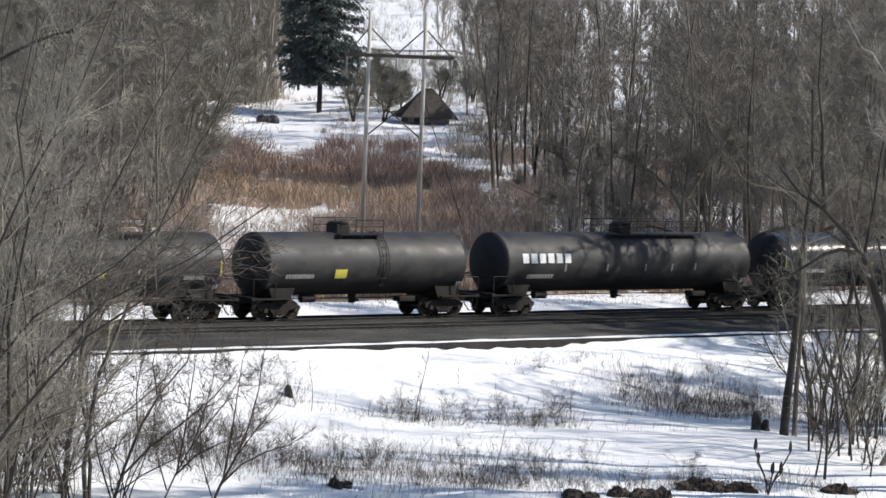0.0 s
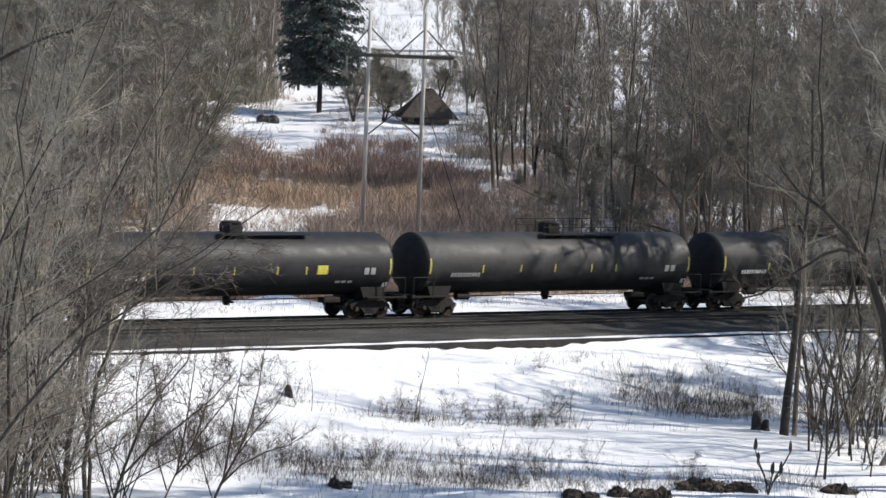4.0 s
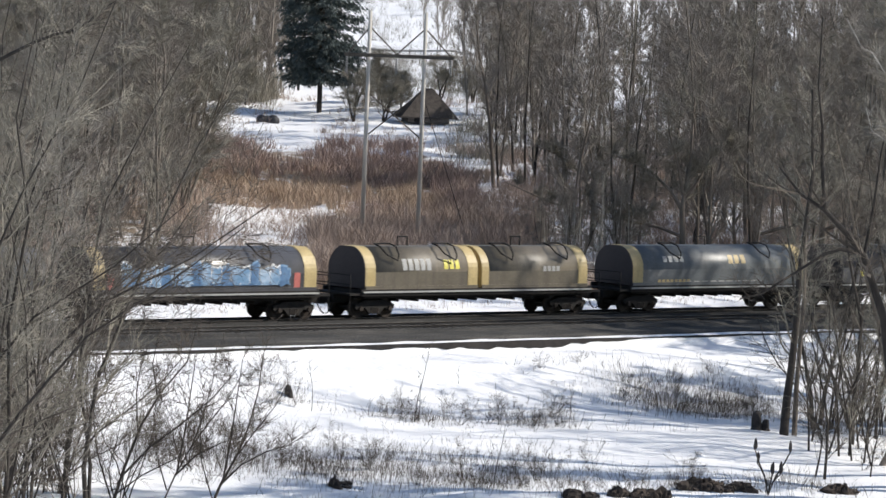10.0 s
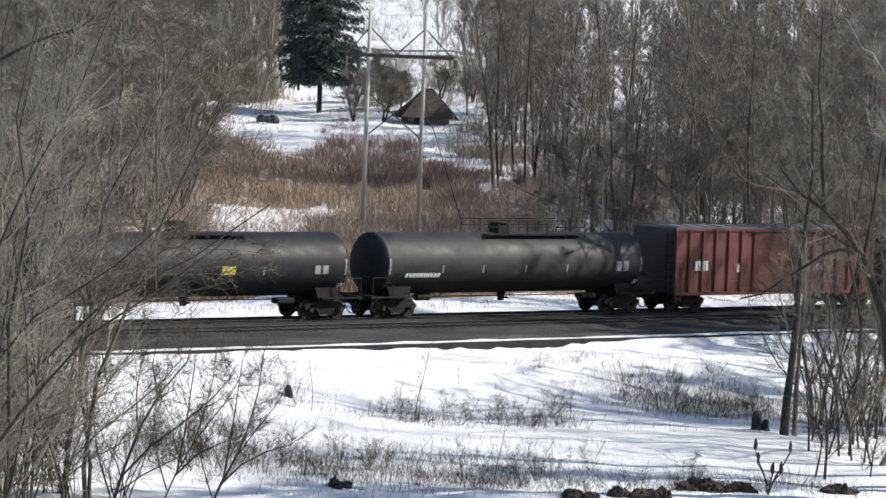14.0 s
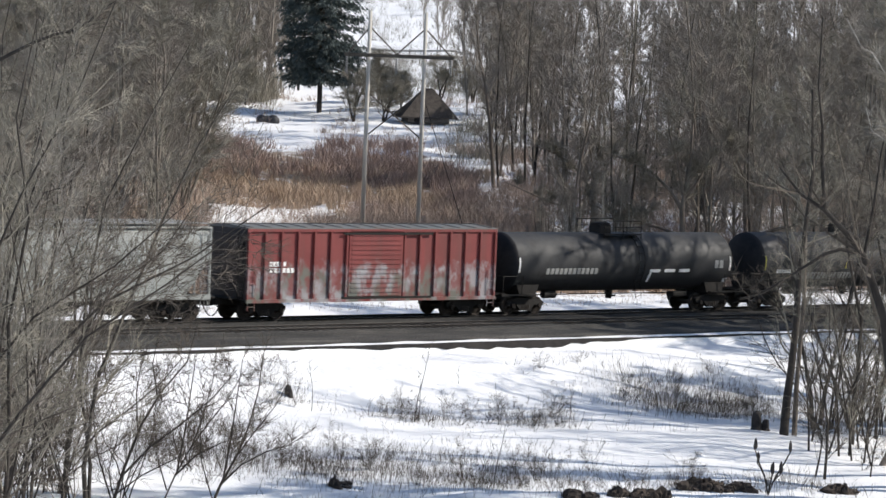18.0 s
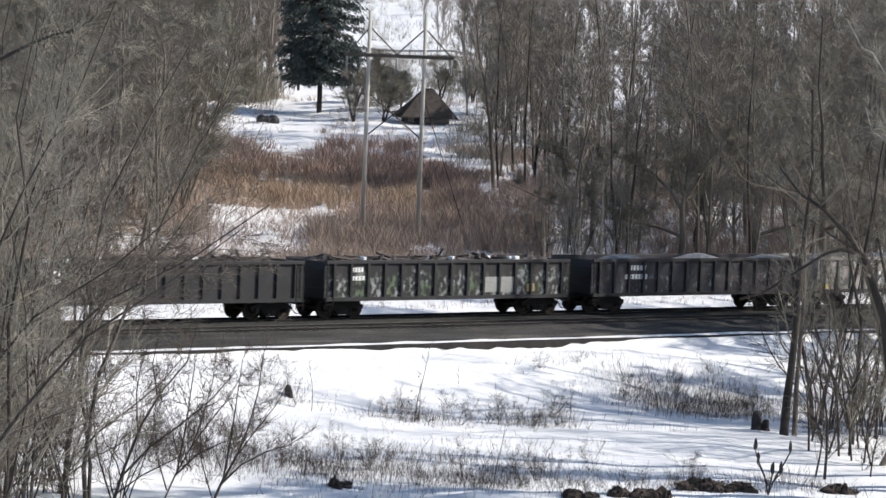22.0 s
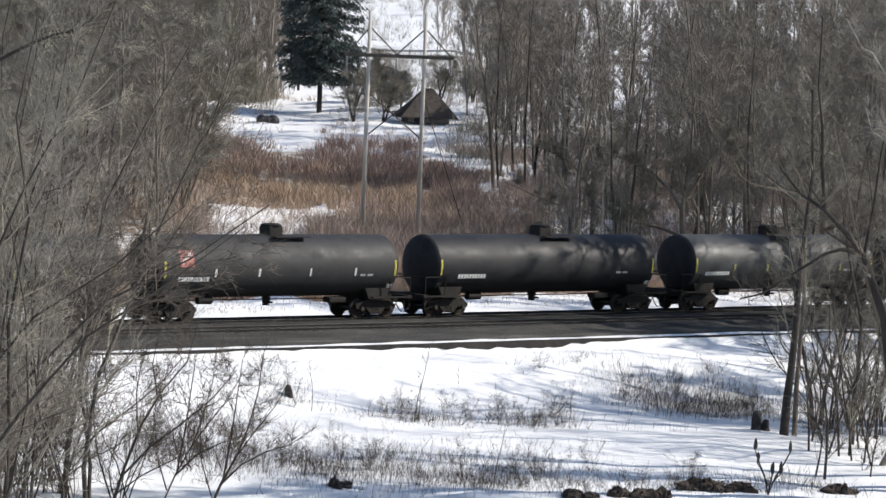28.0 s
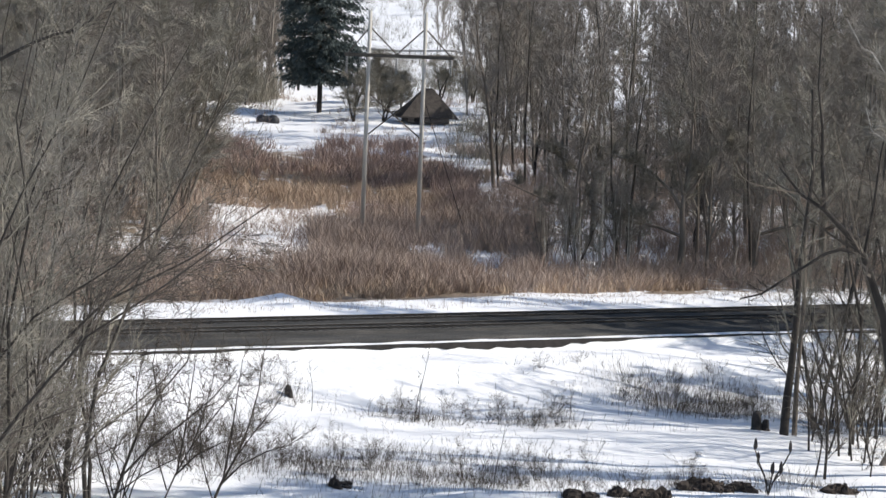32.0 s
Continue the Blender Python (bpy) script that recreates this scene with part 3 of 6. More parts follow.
def back_woods():
    rng = random.Random(11)
    kinds = []
    for i in range(10):
        h = rng.uniform(12, 17)
        st = [grow(rng, (0, 0, 0), (rng.gauss(0, 0.06), rng.gauss(0, 0.06), 1), h, rng.uniform(0.08, 0.16), (20, 7, 11), 0.075, 0.07, 0.12, 0.29, 0.011, 0.85, 1.0)]
        kinds.append(tree_thing("bare_tree", st, (BARK, BARK, BARK_DARK)[i % 3], (TWIG_WOOD, TWIG_WOOD, TWIG, TWIG_WOOD)[i % 4], "slender bare grey-brown deciduous tree in the hillside woods", "trees of the hillside woods"))
    spots = []
    while len(spots) < 110:
        y = 188 + 55 * rng.random() ** 1.2
        b = rng.uniform(0.020, 0.19)
        if (b < 0.03 and y < 230) or (b < 0.075 and rng.random() < 0.6):
            continue
        spots.append((b * y, y, rng.uniform(0.8, 1.25)))
    for i in range(38):
        y = rng.uniform(232, 300)
        spots.append((rng.uniform(0.012, 0.036) * y, y, rng.uniform(0.8, 1.15)))
    while len(spots) < 213:
        y = 178 + 70 * rng.random() ** 1.3
        b = rng.uniform(-0.19, -0.082 - 0.01 * rng.random())
        spots.append((b * y, y, rng.uniform(0.75, 1.15)))
    plant(kinds, spots, rng)
    far = [tri_tree(grow(rng, (0, 0, 0), (rng.gauss(0, 0.06), rng.gauss(0, 0.06), 1), rng.uniform(12, 17), rng.uniform(0.08, 0.15), (16, 6, 12), 0.045, 0.10, 0.10, 0.27, 0.014, 0.6, 1.1)) for i in range(6)]
    spots = []
    for i in range(175):
        y = 243 + 120 * rng.random()
        b = rng.uniform(0.020, 0.18)
        if b < 0.06 and rng.random() < 0.4:
            b = rng.uniform(0.06, 0.18)
        spots.append((b * y, y, rng.uniform(0.8, 1.25)))
    for i in range(12):
        y = rng.uniform(290, 420)
        spots.append((rng.uniform(0.004, 0.022) * y, y, rng.uniform(0.8, 1.2)))
    for i in range(62):
        y = 248 + 80 * rng.random()
        spots.append((rng.uniform(-0.18, -0.078) * y, y, rng.uniform(0.8, 1.15)))
    for i in range(48):
        y = rng.uniform(303, 325)
        spots.append((rng.uniform(-0.095, -0.054) * y, y, rng.uniform(0.8, 1.2)))
    for i in range(70):
        y = rng.uniform(325, 420)
        spots.append((rng.uniform(-0.12, -0.036) * y, y, rng.uniform(0.8, 1.2)))
    for i in range(42):
        y = rng.uniform(440, 640)
        spots.append((rng.uniform(-0.012, 0.025) * y, y, rng.uniform(0.45, 0.85)))
    stuff_of("far_woods", far, spots, rng, TWIG_WOOD, "dense bare grey-brown woods on the far hillside", "woods")
    birches = []
    for i in range(3):
        st = [grow(rng, (0, 0, 0), (rng.gauss(0, 0.04), 0, 1), rng.uniform(5, 8), 0.06, (8, 4, 5), 0.05, 0.06, 0.35, 0.25, 0.007)]
        birches.append(tree_thing("pale_tree", st, BIRCH, TWIG, "thin pale-barked sapling at the foot of the woods", "pale saplings at the wood's edge"))
    spots = [(rng.uniform(0.032, 0.062) * y, y, 0.8) for y in (rng.uniform(186, 196) for i in range(28))]
    spots += [(rng.uniform(0.025, 0.15) * y, y, 0.8) for y in (rng.uniform(190, 240) for i in range(50))]
    plant(birches, spots, rng)


back_woods()


def vase_trees():
    """Many-stemmed trees whose fine crowns spread outwards, at the edges of both woods."""
    rng = random.Random(91)
    kinds = []
    for i in range(3):
        st = []
        for k in range(6):
            a, lean = 1.047 * k + rng.uniform(-0.3, 0.3), rng.uniform(0.12, 0.42)
            st.append(grow(rng, (rng.gauss(0, 0.2), rng.gauss(0, 0.2), 0), (math.cos(a) * lean, math.sin(a) * lean, 1), rng.uniform(14, 19), rng.uniform(0.07, 0.12), (15, 5, 20), 0.04, 0.01, 0.12, 0.24, 0.013, 0.7, 1.1))
        kinds.append(tree_thing("fine_twigged_tree", st, BARK, TWIG, "many-stemmed bare tree with a hazy crown of fine twigs", "hazy trees at the wood's edge"))
    spots = [(-17.4, 203, 0.95), (-18.9, 209, 1.05), (-21.5, 200, 0.95), (-25, 206, 1.0), (-28, 203, 1.0), (-18.2, 217, 1.1), (-23, 217, 1.0), (-31, 208, 1.0), (-27, 214, 1.0), (-21.5, 226, 1.1), (-26, 228, 1.0)]
    plant(kinds, spots, rng, 0.95, 1.05)
    kinds = []
    for i in range(2):
        st = []
        for k in range(5):
            a, lean = 1.257 * k + rng.uniform(-0.3, 0.3), rng.uniform(0.12, 0.5)
            st.append(grow(rng, (rng.gauss(0, 0.2), rng.gauss(0, 0.2), 0), (math.cos(a) * lean, math.sin(a) * lean, 1), rng.uniform(13, 18), rng.uniform(0.07, 0.12), (14, 5, 18), 0.09, 0.01, 0.15, 0.3, 0.014, 0.95, 1.1))
        kinds.append(tree_thing("fine_twigged_tree", st, BARK_DARK, TWIG_WOOD, "many-stemmed dark bare tree with a hazy brown crown", "hazy trees in the hillside woods"))
    spots = [(6.2, 189, 0.34), (8.2, 191, 0.4), (15.4, 244, 1.0), (19.5, 238, 1.0), (24.5, 242, 1.0), (30, 240, 1.0)]
    plant(kinds, spots, rng, 0.95, 1.05)


vase_trees()


def broad_trees():
    """Spreading dark trees in front of the hillside woods."""
    shapes = []
    for seed in (3, 4):
        left = ([(0, 0, 4.0), (-0.8, 0.2, 5.2), (-2.0, 0.3, 6.3), (-3.6, 0.3, 7.0), (-5.2, 0.2, 7.4)], 0.13, 0.03, 16)
        right = ([(0, 0, 4.6), (0.9, 0.2, 5.8), (1.7, 0.4, 7.4), (2.8, 0.5, 8.8)], 0.12, 0.03, 14)
        mid = ([(0, 0, 5.0), (-0.4, -0.3, 6.8), (-1.0, -0.5, 8.6), (-1.2, -0.6, 10.4)], 0.11, 0.03, 14)
        low = ([(0, 0, 2.4), (-1.4, 0.1, 2.9), (-3.2, 0, 3.2), (-5.0, 0.1, 3.9), (-6.8, 0.1, 4.6)], 0.11, 0.03, 18)
        a = bent_tree([(0, 0, -0.2), (0.1, 0, 2.0), (0, 0, 4.0), (0.1, 0, 5.0), (0.4, 0.2, 7.5), (0.5, 0.3, 11.0)], 0.24, 0.05, (14, 6, 18), seed, 0.2, 0.4, (left, right, mid, low), 0.011)
        shapes.append(tree_thing("spreading_tree", [a], BARK, TWIG, "broad-crowned bare tree before the hillside woods", "spreading trees at the wood's edge"))
    rng = random.Random(5)
    for i, (x, y, k, turn) in enumerate(((14.6, 191, 1.0, 0), (19.5, 194, 1.1, 180), (9.6, 202, 0.9, 20), (24.5, 200, 1.15, 150))):
        m = pose(x, y, ground_z(x, y) - 0.1, 0, 0, turn)
        ob = shapes[i] if i < 2 else copy_thing(shapes[i % 2], m)
        ob.matrix_basis = m
        ob.scale = (k, k, k)


broad_trees()


def near_trees():
    """The tangle of bare trees before the railway."""
    rng = random.Random(23)
    kinds = []
    for i in range(7):
        st = []
        for k in range(rng.choice((1, 2, 2))):
            st.append(grow(rng, (rng.gauss(0, 0.3), rng.gauss(0, 0.3), 0), (rng.gauss(0, 0.15), rng.gauss(0, 0.15), 1), rng.uniform(12, 17), rng.uniform(0.05, 0.085), (18, 10, 6), 0.16, 0.04, 0.22, 0.3, 0.0062, 0.85, 0.6))
        kinds.append(tree_thing("thicket_tree", st, BARK_DARK, (TWIG, TWIG, TWIG_PALE, TWIG_DARK, TWIG, TWIG_DARK, TWIG)[i], "bare many-branched tree in the thicket before the railway", "trees of the near thicket"))
    spots = []
    while len(spots) < 42:
        y = rng.uniform(72, 120)
        b = rng.uniform(-0.19, -0.102)
        if b > -0.122 and rng.random() < 0.92:
            continue
        spots.append((b * y, y, rng.uniform(0.75, 1.1)))
    plant(kinds, spots, rng)
    low = []
    for i in range(6):
        st = []
        for k in range(6):
            a = rng.uniform(0, 6.28)
            lean = rng.uniform(0.15, 1.0)
            st.append(grow(rng, (rng.gauss(0, 0.12), rng.gauss(0, 0.12), 0), (math.cos(a) * lean, math.sin(a) * lean, 1), rng.uniform(2.6, 4.6), rng.uniform(0.018, 0.03), (8, 6, 3), 0.15, 0.04, 0.15, 0.42, 0.005, 0.95, 0.45))
        low.append(tree_thing("bare_shrub", st, BARK_DARK, TWIG_DARK, "bare dark many-stemmed shrub standing in the snow", "shrubs in the snow field", "shrub"))
    one = ([(0, 0, -0.2), (0.44, 0, 0.9), (0.95, 0.1, 1.9), (1.3, 0.1, 2.9), (1.55, 0.2, 4.0), (1.65, 0.2, 5.2)],
           (([(0.44, 0, 0.9), (1.1, -0.1, 1.6), (1.9, -0.1, 2.05), (2.6, -0.2, 2.3), (3.2, -0.2, 2.7)], 0.034, 0.01, 14), ([(0.5, 0, 1.0), (0.72, 0.1, 2.4), (0.85, 0.1, 3.6), (1.0, 0.2, 5.0)], 0.034, 0.01, 12),
            ([(0.2, 0, 0.4), (-0.2, 0.1, 1.6), (-0.3, 0.2, 2.9), (-0.2, 0.2, 3.9)], 0.026, 0.008, 9), ([(0.9, 0.1, 1.8), (1.5, 0, 2.7), (2.1, 0, 3.5), (2.5, 0.1, 4.3)], 0.026, 0.008, 12)))
    two = ([(0, 0, -0.2), (0.4, 0, 1.2), (0.9, 0, 2.6), (1.5, 0, 3.7), (2.3, 0.1, 4.7), (2.6, 0.1, 6.0)],
           (([(0.3, 0, 0.9), (1.2, 0, 1.9), (2.2, 0.1, 2.7), (3.2, 0.1, 3.6), (3.9, 0.1, 4.5)], 0.04, 0.012, 18), ([(0.1, 0, 0.3), (1.0, 0, 1.0), (2.1, 0, 1.6), (3.2, 0, 2.3)], 0.03, 0.01, 10),
            ([(0, 0, 0.2), (-0.5, 0, 1.7), (-0.7, 0, 3.2), (-0.6, 0, 4.9)], 0.032, 0.01, 12), ([(0.8, 0, 2.4), (0.7, 0.1, 3.6), (0.9, 0.1, 5.2)], 0.028, 0.009, 10), ([(1.4, 0, 3.5), (1.2, 0, 4.6), (1.4, 0, 5.8)], 0.024, 0.008, 8)))
    three = ([(0, 0, -0.2), (0.1, 0, 1.8), (0.35, 0, 3.6), (0.65, 0, 5.4), (0.7, 0, 7.6), (1.0, 0, 9.8)],
             (([(0.65, 0, 5.3), (1.3, 0, 6.6), (2.2, 0, 7.4), (3.4, 0, 7.9)], 0.06, 0.012, 14), ([(0.3, 0, 3.4), (-0.6, 0, 4.4), (-1.2, 0, 5.8)], 0.05, 0.012, 10), ([(0.1, 0, 1.6), (-0.7, 0, 2.6), (-1.5, 0, 3.3)], 0.04, 0.01, 8)))
    for (pts, more), x, y, r0, seed in ((one, -7.3, 99.6, 0.055, 3), (two, -10.4, 99.8, 0.06, 8), (two, -12.4, 103.0, 0.05, 18), (three, -11.9, 99.5, 0.11, 9), (three, -13.9, 101.0, 0.12, 10), (one, -8.9, 101.0, 0.03, 13)):
        t = tree_thing("tall_shrub", [bent_tree(pts, r0, 0.012, (22, 6, 3), seed, 0.22, 0.25, more)], BARK_DARK, TWIG_DARK, "tall dark bare shrub with spreading stems in the snow", "shrubs in the snow field", "shrub")
        t.matrix_basis = pose(x, y, ground_z(x, y) - 0.05)
    spots = [(-8.6, 108, 0.8), (-10.2, 101, 1.0), (-12.8, 104, 1.1), (-12.6, 101, 1.0), (-13.4, 102, 1.1), (-13.9, 104, 1.2), (-11.7, 99.5, 1.0), (-13.0, 99, 1.1), (-13.8, 107, 1.1)]
    for i in range(7):
        y = rng.uniform(92, 118)
        spots.append((rng.uniform(-0.165, -0.102) * y, y, rng.uniform(0.7, 1.25)))
    for cx, cy, sx, sy, many in ((-0.9, 126.5, 2.0, 2.0, 9), (3.9, 127.5, 1.8, 2.0, 9), (10.8, 139.6, 4.8, 5.2, 13), (14.0, 142, 2.2, 4.0, 5), (-4.5, 110, 3.6, 3.0, 9), (1.5, 109.5, 4.0, 2.5, 12), (8, 112, 3.6, 2.0, 9), (-6.5, 127, 1.4, 2.0, 4), (-8.8, 112.5, 2.6, 2.4, 16)):
        for i in range(many):
            spots.append((rng.gauss(cx, sx * 0.6), rng.gauss(cy, sy * 0.6), rng.uniform(0.14, 0.38)))
    for i in range(12):
        y = rng.uniform(116, 142)
        spots.append((rng.uniform(0.115, 0.16) * y, y, rng.uniform(0.35, 0.7)))
    plant(low, spots, rng)


near_trees()


def right_trees():
    """The trees before the railway on the other side, and those whose shadows fall over the snow."""
    a = bent_tree([(0, 0, -0.2), (0.06, 0, 1.4), (0.2, 0, 2.9), (0.32, 0.1, 4.85), (0.36, 0.2, 6.7), (0.5, 0.3, 8.2), (0.75, 0.3, 11.0), (0.6, 0.4, 14.5)], 0.2, 0.06, (26, 6, 9), 5)
    t = tree_thing("bare_tree", [a], BARK_DARK, TWIG, "dark-barked bare tree standing in the snow before the railway", "trees in the snow field")
    t.matrix_basis = pose(14.6, 129.9, ground_z(14.6, 129.9))
    a = bent_tree([(0, 0, -0.2), (0, 0, 2.0), (0.08, 0, 4.0), (0.15, 0, 6.0), (0.1, 0.2, 8.5), (0.3, 0.3, 11.0), (0.2, 0.4, 14.0)], 0.12, 0.04, (22, 6, 9), 6)
    t = tree_thing("bare_tree", [a], BARK, TWIG, "slim bare tree beside a thicker trunk in the snow", "trees in the snow field")
    t.matrix_basis = pose(15.1, 130.4, ground_z(15.1, 130.4))
    arch = ([(-2.3, 0, 8.85), (-2.9, -0.2, 8.95), (-3.5, -0.3, 8.75), (-4.7, -0.5, 7.95), (-5.8, -0.6, 7.2), (-6.6, -0.7, 7.0)], 0.085, 0.03, 9)
    up = ([(-3.53, 0, 10.36), (-3.7, 0.1, 12.0), (-3.75, 0.1, 13.4), (-3.95, 0.2, 14.9), (-3.9, 0.3, 17.5)], 0.075, 0.03, 14)
    side = ([(-2.0, 0, 8.7), (-1.7, 0.2, 10.6), (-1.5, 0.3, 12.6), (-1.0, 0.4, 15.5)], 0.07, 0.02, 9)
    a = bent_tree([(0, 0, -0.3), (-0.5, 0, 2.5), (-1.15, 0, 6.4), (-2.0, 0, 8.7), (-2.66, 0, 9.5), (-3.53, 0, 10.36), (-4.43, 0, 10.9), (-5.3, 0, 11.9)], 0.22, 0.03, (18, 6, 6), 7, extra=(arch, up, side))
    t = tree_thing("leaning_tree", [a], BARK_DARK, TWIG_DARK, "leaning dark bare tree with a long arching limb", "trees in the snow field")
    t.matrix_basis = pose(17.6, 115, ground_z(17.6, 115))
    rng = random.Random(31)
    kinds = []
    for i in range(4):
        st = [grow(rng, (0, 0, 0), (rng.gauss(0, 0.16), rng.gauss(0, 0.1), 1), rng.uniform(11, 16), rng.uniform(0.09, 0.16), (15, 7, 10), 0.11, 0.04, 0.15, 0.34, 0.006, 0.9, 0.8)]
        kinds.append(tree_thing("bare_tree", st, (BARK_DARK, BARK)[i % 2], (TWIG_DARK, TWIG, TWIG, TWIG)[i], "bare dark-limbed tree at the edge of the snow field", "trees in the snow field"))
    spots = [(17.2, 128, 0.9), (17.6, 122, 0.95), (18.6, 131, 0.8), (19.4, 125, 1.1), (17.9, 134, 0.75), (20.5, 136, 1.0), (16.6, 124, 0.6), (16.9, 136.5, 0.75), (18.8, 138, 0.85), (18.2, 136, 0.9), (19.8, 134, 0.95), (21.2, 138, 0.9), (16.2, 133, 0.7), (20.2, 139.5, 0.9)]
    plant(kinds, spots, rng)
    kinds = []
    for i in range(4):
        st = [grow(rng, (0, 0, 0), (rng.gauss(0, 0.08), rng.gauss(0, 0.08), 1), rng.uniform(17, 23), rng.uniform(0.26, 0.36), (14, 7, 7), 0.08, 0.05, 0.25, 0.34, 0.012, 0.8, 1.0)]
        kinds.append(tree_thing("tall_tree", st, BARK_DARK, TWIG, "tall heavy-limbed bare tree beside the snow field", "tall trees beside the snow field"))
    spots = []
    for i in range(8):
        spots.append((rng.uniform(25.0, 32), rng.uniform(131, 140), rng.uniform(0.7, 1.0)))
    while len(spots) < 18:
        x, y = rng.uniform(24.5, 40), rng.uniform(136, 157)
        if -34 < to_track(x, y)[1] < -13.5:
            spots.append((x, y, rng.uniform(0.7, 1.05)))
    for i in range(1):
        y = rng.uniform(117, 129)
        spots.append((0.148 * y + 1.2 + 12 * rng.random(), y, rng.uniform(0.95, 1.3)))
    for i in range(2):
        y = rng.uniform(100, 110)
        spots.append((0.152 * y + 2.0 + 20 * rng.random(), y, rng.uniform(0.8, 1.25)))
    plant(kinds, spots, rng)
    kinds = []
    for i in range(2):
        st = [grow(rng, (0, 0, 0), (rng.gauss(0, 0.05), rng.gauss(0, 0.05), 1), rng.uniform(17, 20), 0.34, (22, 9, 12), 0.08, 0.05, 0.45, 0.3, 0.02, 0.8, 1.1)]
        kinds.append(tree_thing("tall_tree", st, BARK_DARK, TWIG, "tall dense-crowned bare tree beside the snow field", "tall trees beside the snow field"))
    plant(kinds, [(22.5, 106.0, 1.05), (20.5, 113.0, 1.0), (24.5, 117.5, 1.1), (30.5, 149.0, 0.95), (33.5, 150.5, 1.0)], rng)
    kinds = []
    for i in range(3):
        st = [grow(rng, (0, 0, 0), (rng.gauss(0, 0.05), rng.gauss(0, 0.05), 1), rng.uniform(21, 24), 0.32, (24, 9, 8), 0.07, 0.05, 0.35, 0.26, 0.02, 0.8, 1.2)]
        kinds.append(tree_thing("tall_tree", st, BARK_DARK, TWIG, "tall bare tree on the bank beside the railway", "tall trees beside the railway"))
    spots = []
    for along, off in ((22.5, -14.0), (26, -12.6), (24.5, -12.0), (28, -13.5), (31, -11.8), (35, -13.0), (38.5, -12.2), (42, -13.8), (46, -12.0), (50, -13.0), (55, -12.5), (60, -13.5), (66, -12.5), (33, -16), (44, -16.5), (53, -16)):
        p = on_track(along, off)
        spots.append((p.x, p.y, rng.uniform(0.9, 1.1)))
    plant(kinds, spots, rng)
    slim = []
    for i in range(4):
        st = [grow(rng, (rng.gauss(0, 0.15), rng.gauss(0, 0.15), 0), (rng.gauss(0, 0.12), rng.gauss(0, 0.12), 1), rng.uniform(6, 10), rng.uniform(0.035, 0.06), (16, 6, 2), 0.17, 0.02, 0.06, 0.3, 0.0055, 0.95, 0.5) for k in range(1 + i % 2)]
        slim.append(tree_thing("slim_tree", st, BARK_DARK, (TWIG_DARK, TWIG_DARK, TWIG, TWIG_DARK)[i], "slim bare tree tangled with fine twigs in the snow", "slim trees in the snow field"))
    spots = []
    for i in range(22):
        y = rng.uniform(116, 142)
        spots.append((rng.uniform(0.118, 0.158) * y, y, rng.uniform(0.6, 1.1)))
    plant(slim, spots, rng)
    thin = []
    for i in range(3):
        st = [grow(rng, (0, 0, 0), (rng.gauss(0, 0.06), 0, 1), rng.uniform(1.8, 2.6), 0.018, (5, 3), 0.05, 0.06, 0.25, 0.3, 0.005, 0.9, 0.4)]
        thin.append(tree_thing("sapling", st, BARK_DARK, TWIG_DARK, "thin bare sapling standing alone in the snow", "saplings in the snow field", "sapling"))
    plant(thin, [(-5.1, 126.1, 1.0), (-0.9, 125.5, 1.1), (-0.7, 125.8, 1.0), (2.1, 108.5, 1.1), (8.3, 136, 0.6), (0.9, 134, 0.5), (4.4, 128.5, 0.6), (5.6, 129, 0.7)], rng)


right_trees()


def seed_shrub():
    """A stiff shrub whose few stems carry dark seed heads."""
    x, y = 12.0, 110.9
    root = new("seed_head_shrub")
    tagged(root, "stiff bare shrub with dark upright seed heads", "shrub", "shrubs in the snow field")
    root.matrix_basis = pose(x, y, ground_z(x, y) - 0.05)
    stems = (((0, 0, 0), (-0.15, 0, 0.7), (-0.4, 0, 1.25), (-0.52, 0, 1.6)), ((0, 0, 0), (0.2, 0, 0.6), (0.55, 0.05, 1.2), (0.72, 0.05, 1.55)), ((0, 0, 0.35), (-0.28, 0.1, 0.95), (-0.4, 0.1, 1.1)), ((0.1, 0, 0.4), (0.3, -0.1, 0.7), (0.42, -0.1, 0.8)), ((0, 0, 0.1), (0.1, 0.1, 0.55), (0.14, 0.1, 0.75)))
    for pts in stems:
        part("stem", pipe(pts, 0.028, 6), BARK_DARK, root)
        bm = lathe([(0, 0), (0.03, 0.04), (0.16, 0.07), (0.3, 0.06), (0.44, 0.025), (0.47, 0)], 9, "z", pts[-1])
        for v in bm.verts:
            v.co += Vector((noise.noise(v.co * 9), noise.noise(v.co * 9 + Vector((3, 0, 0))), 0)) * 0.05
        part("seed_head", bm, ROCK, root, "dark rough seed head")


seed_shrub()


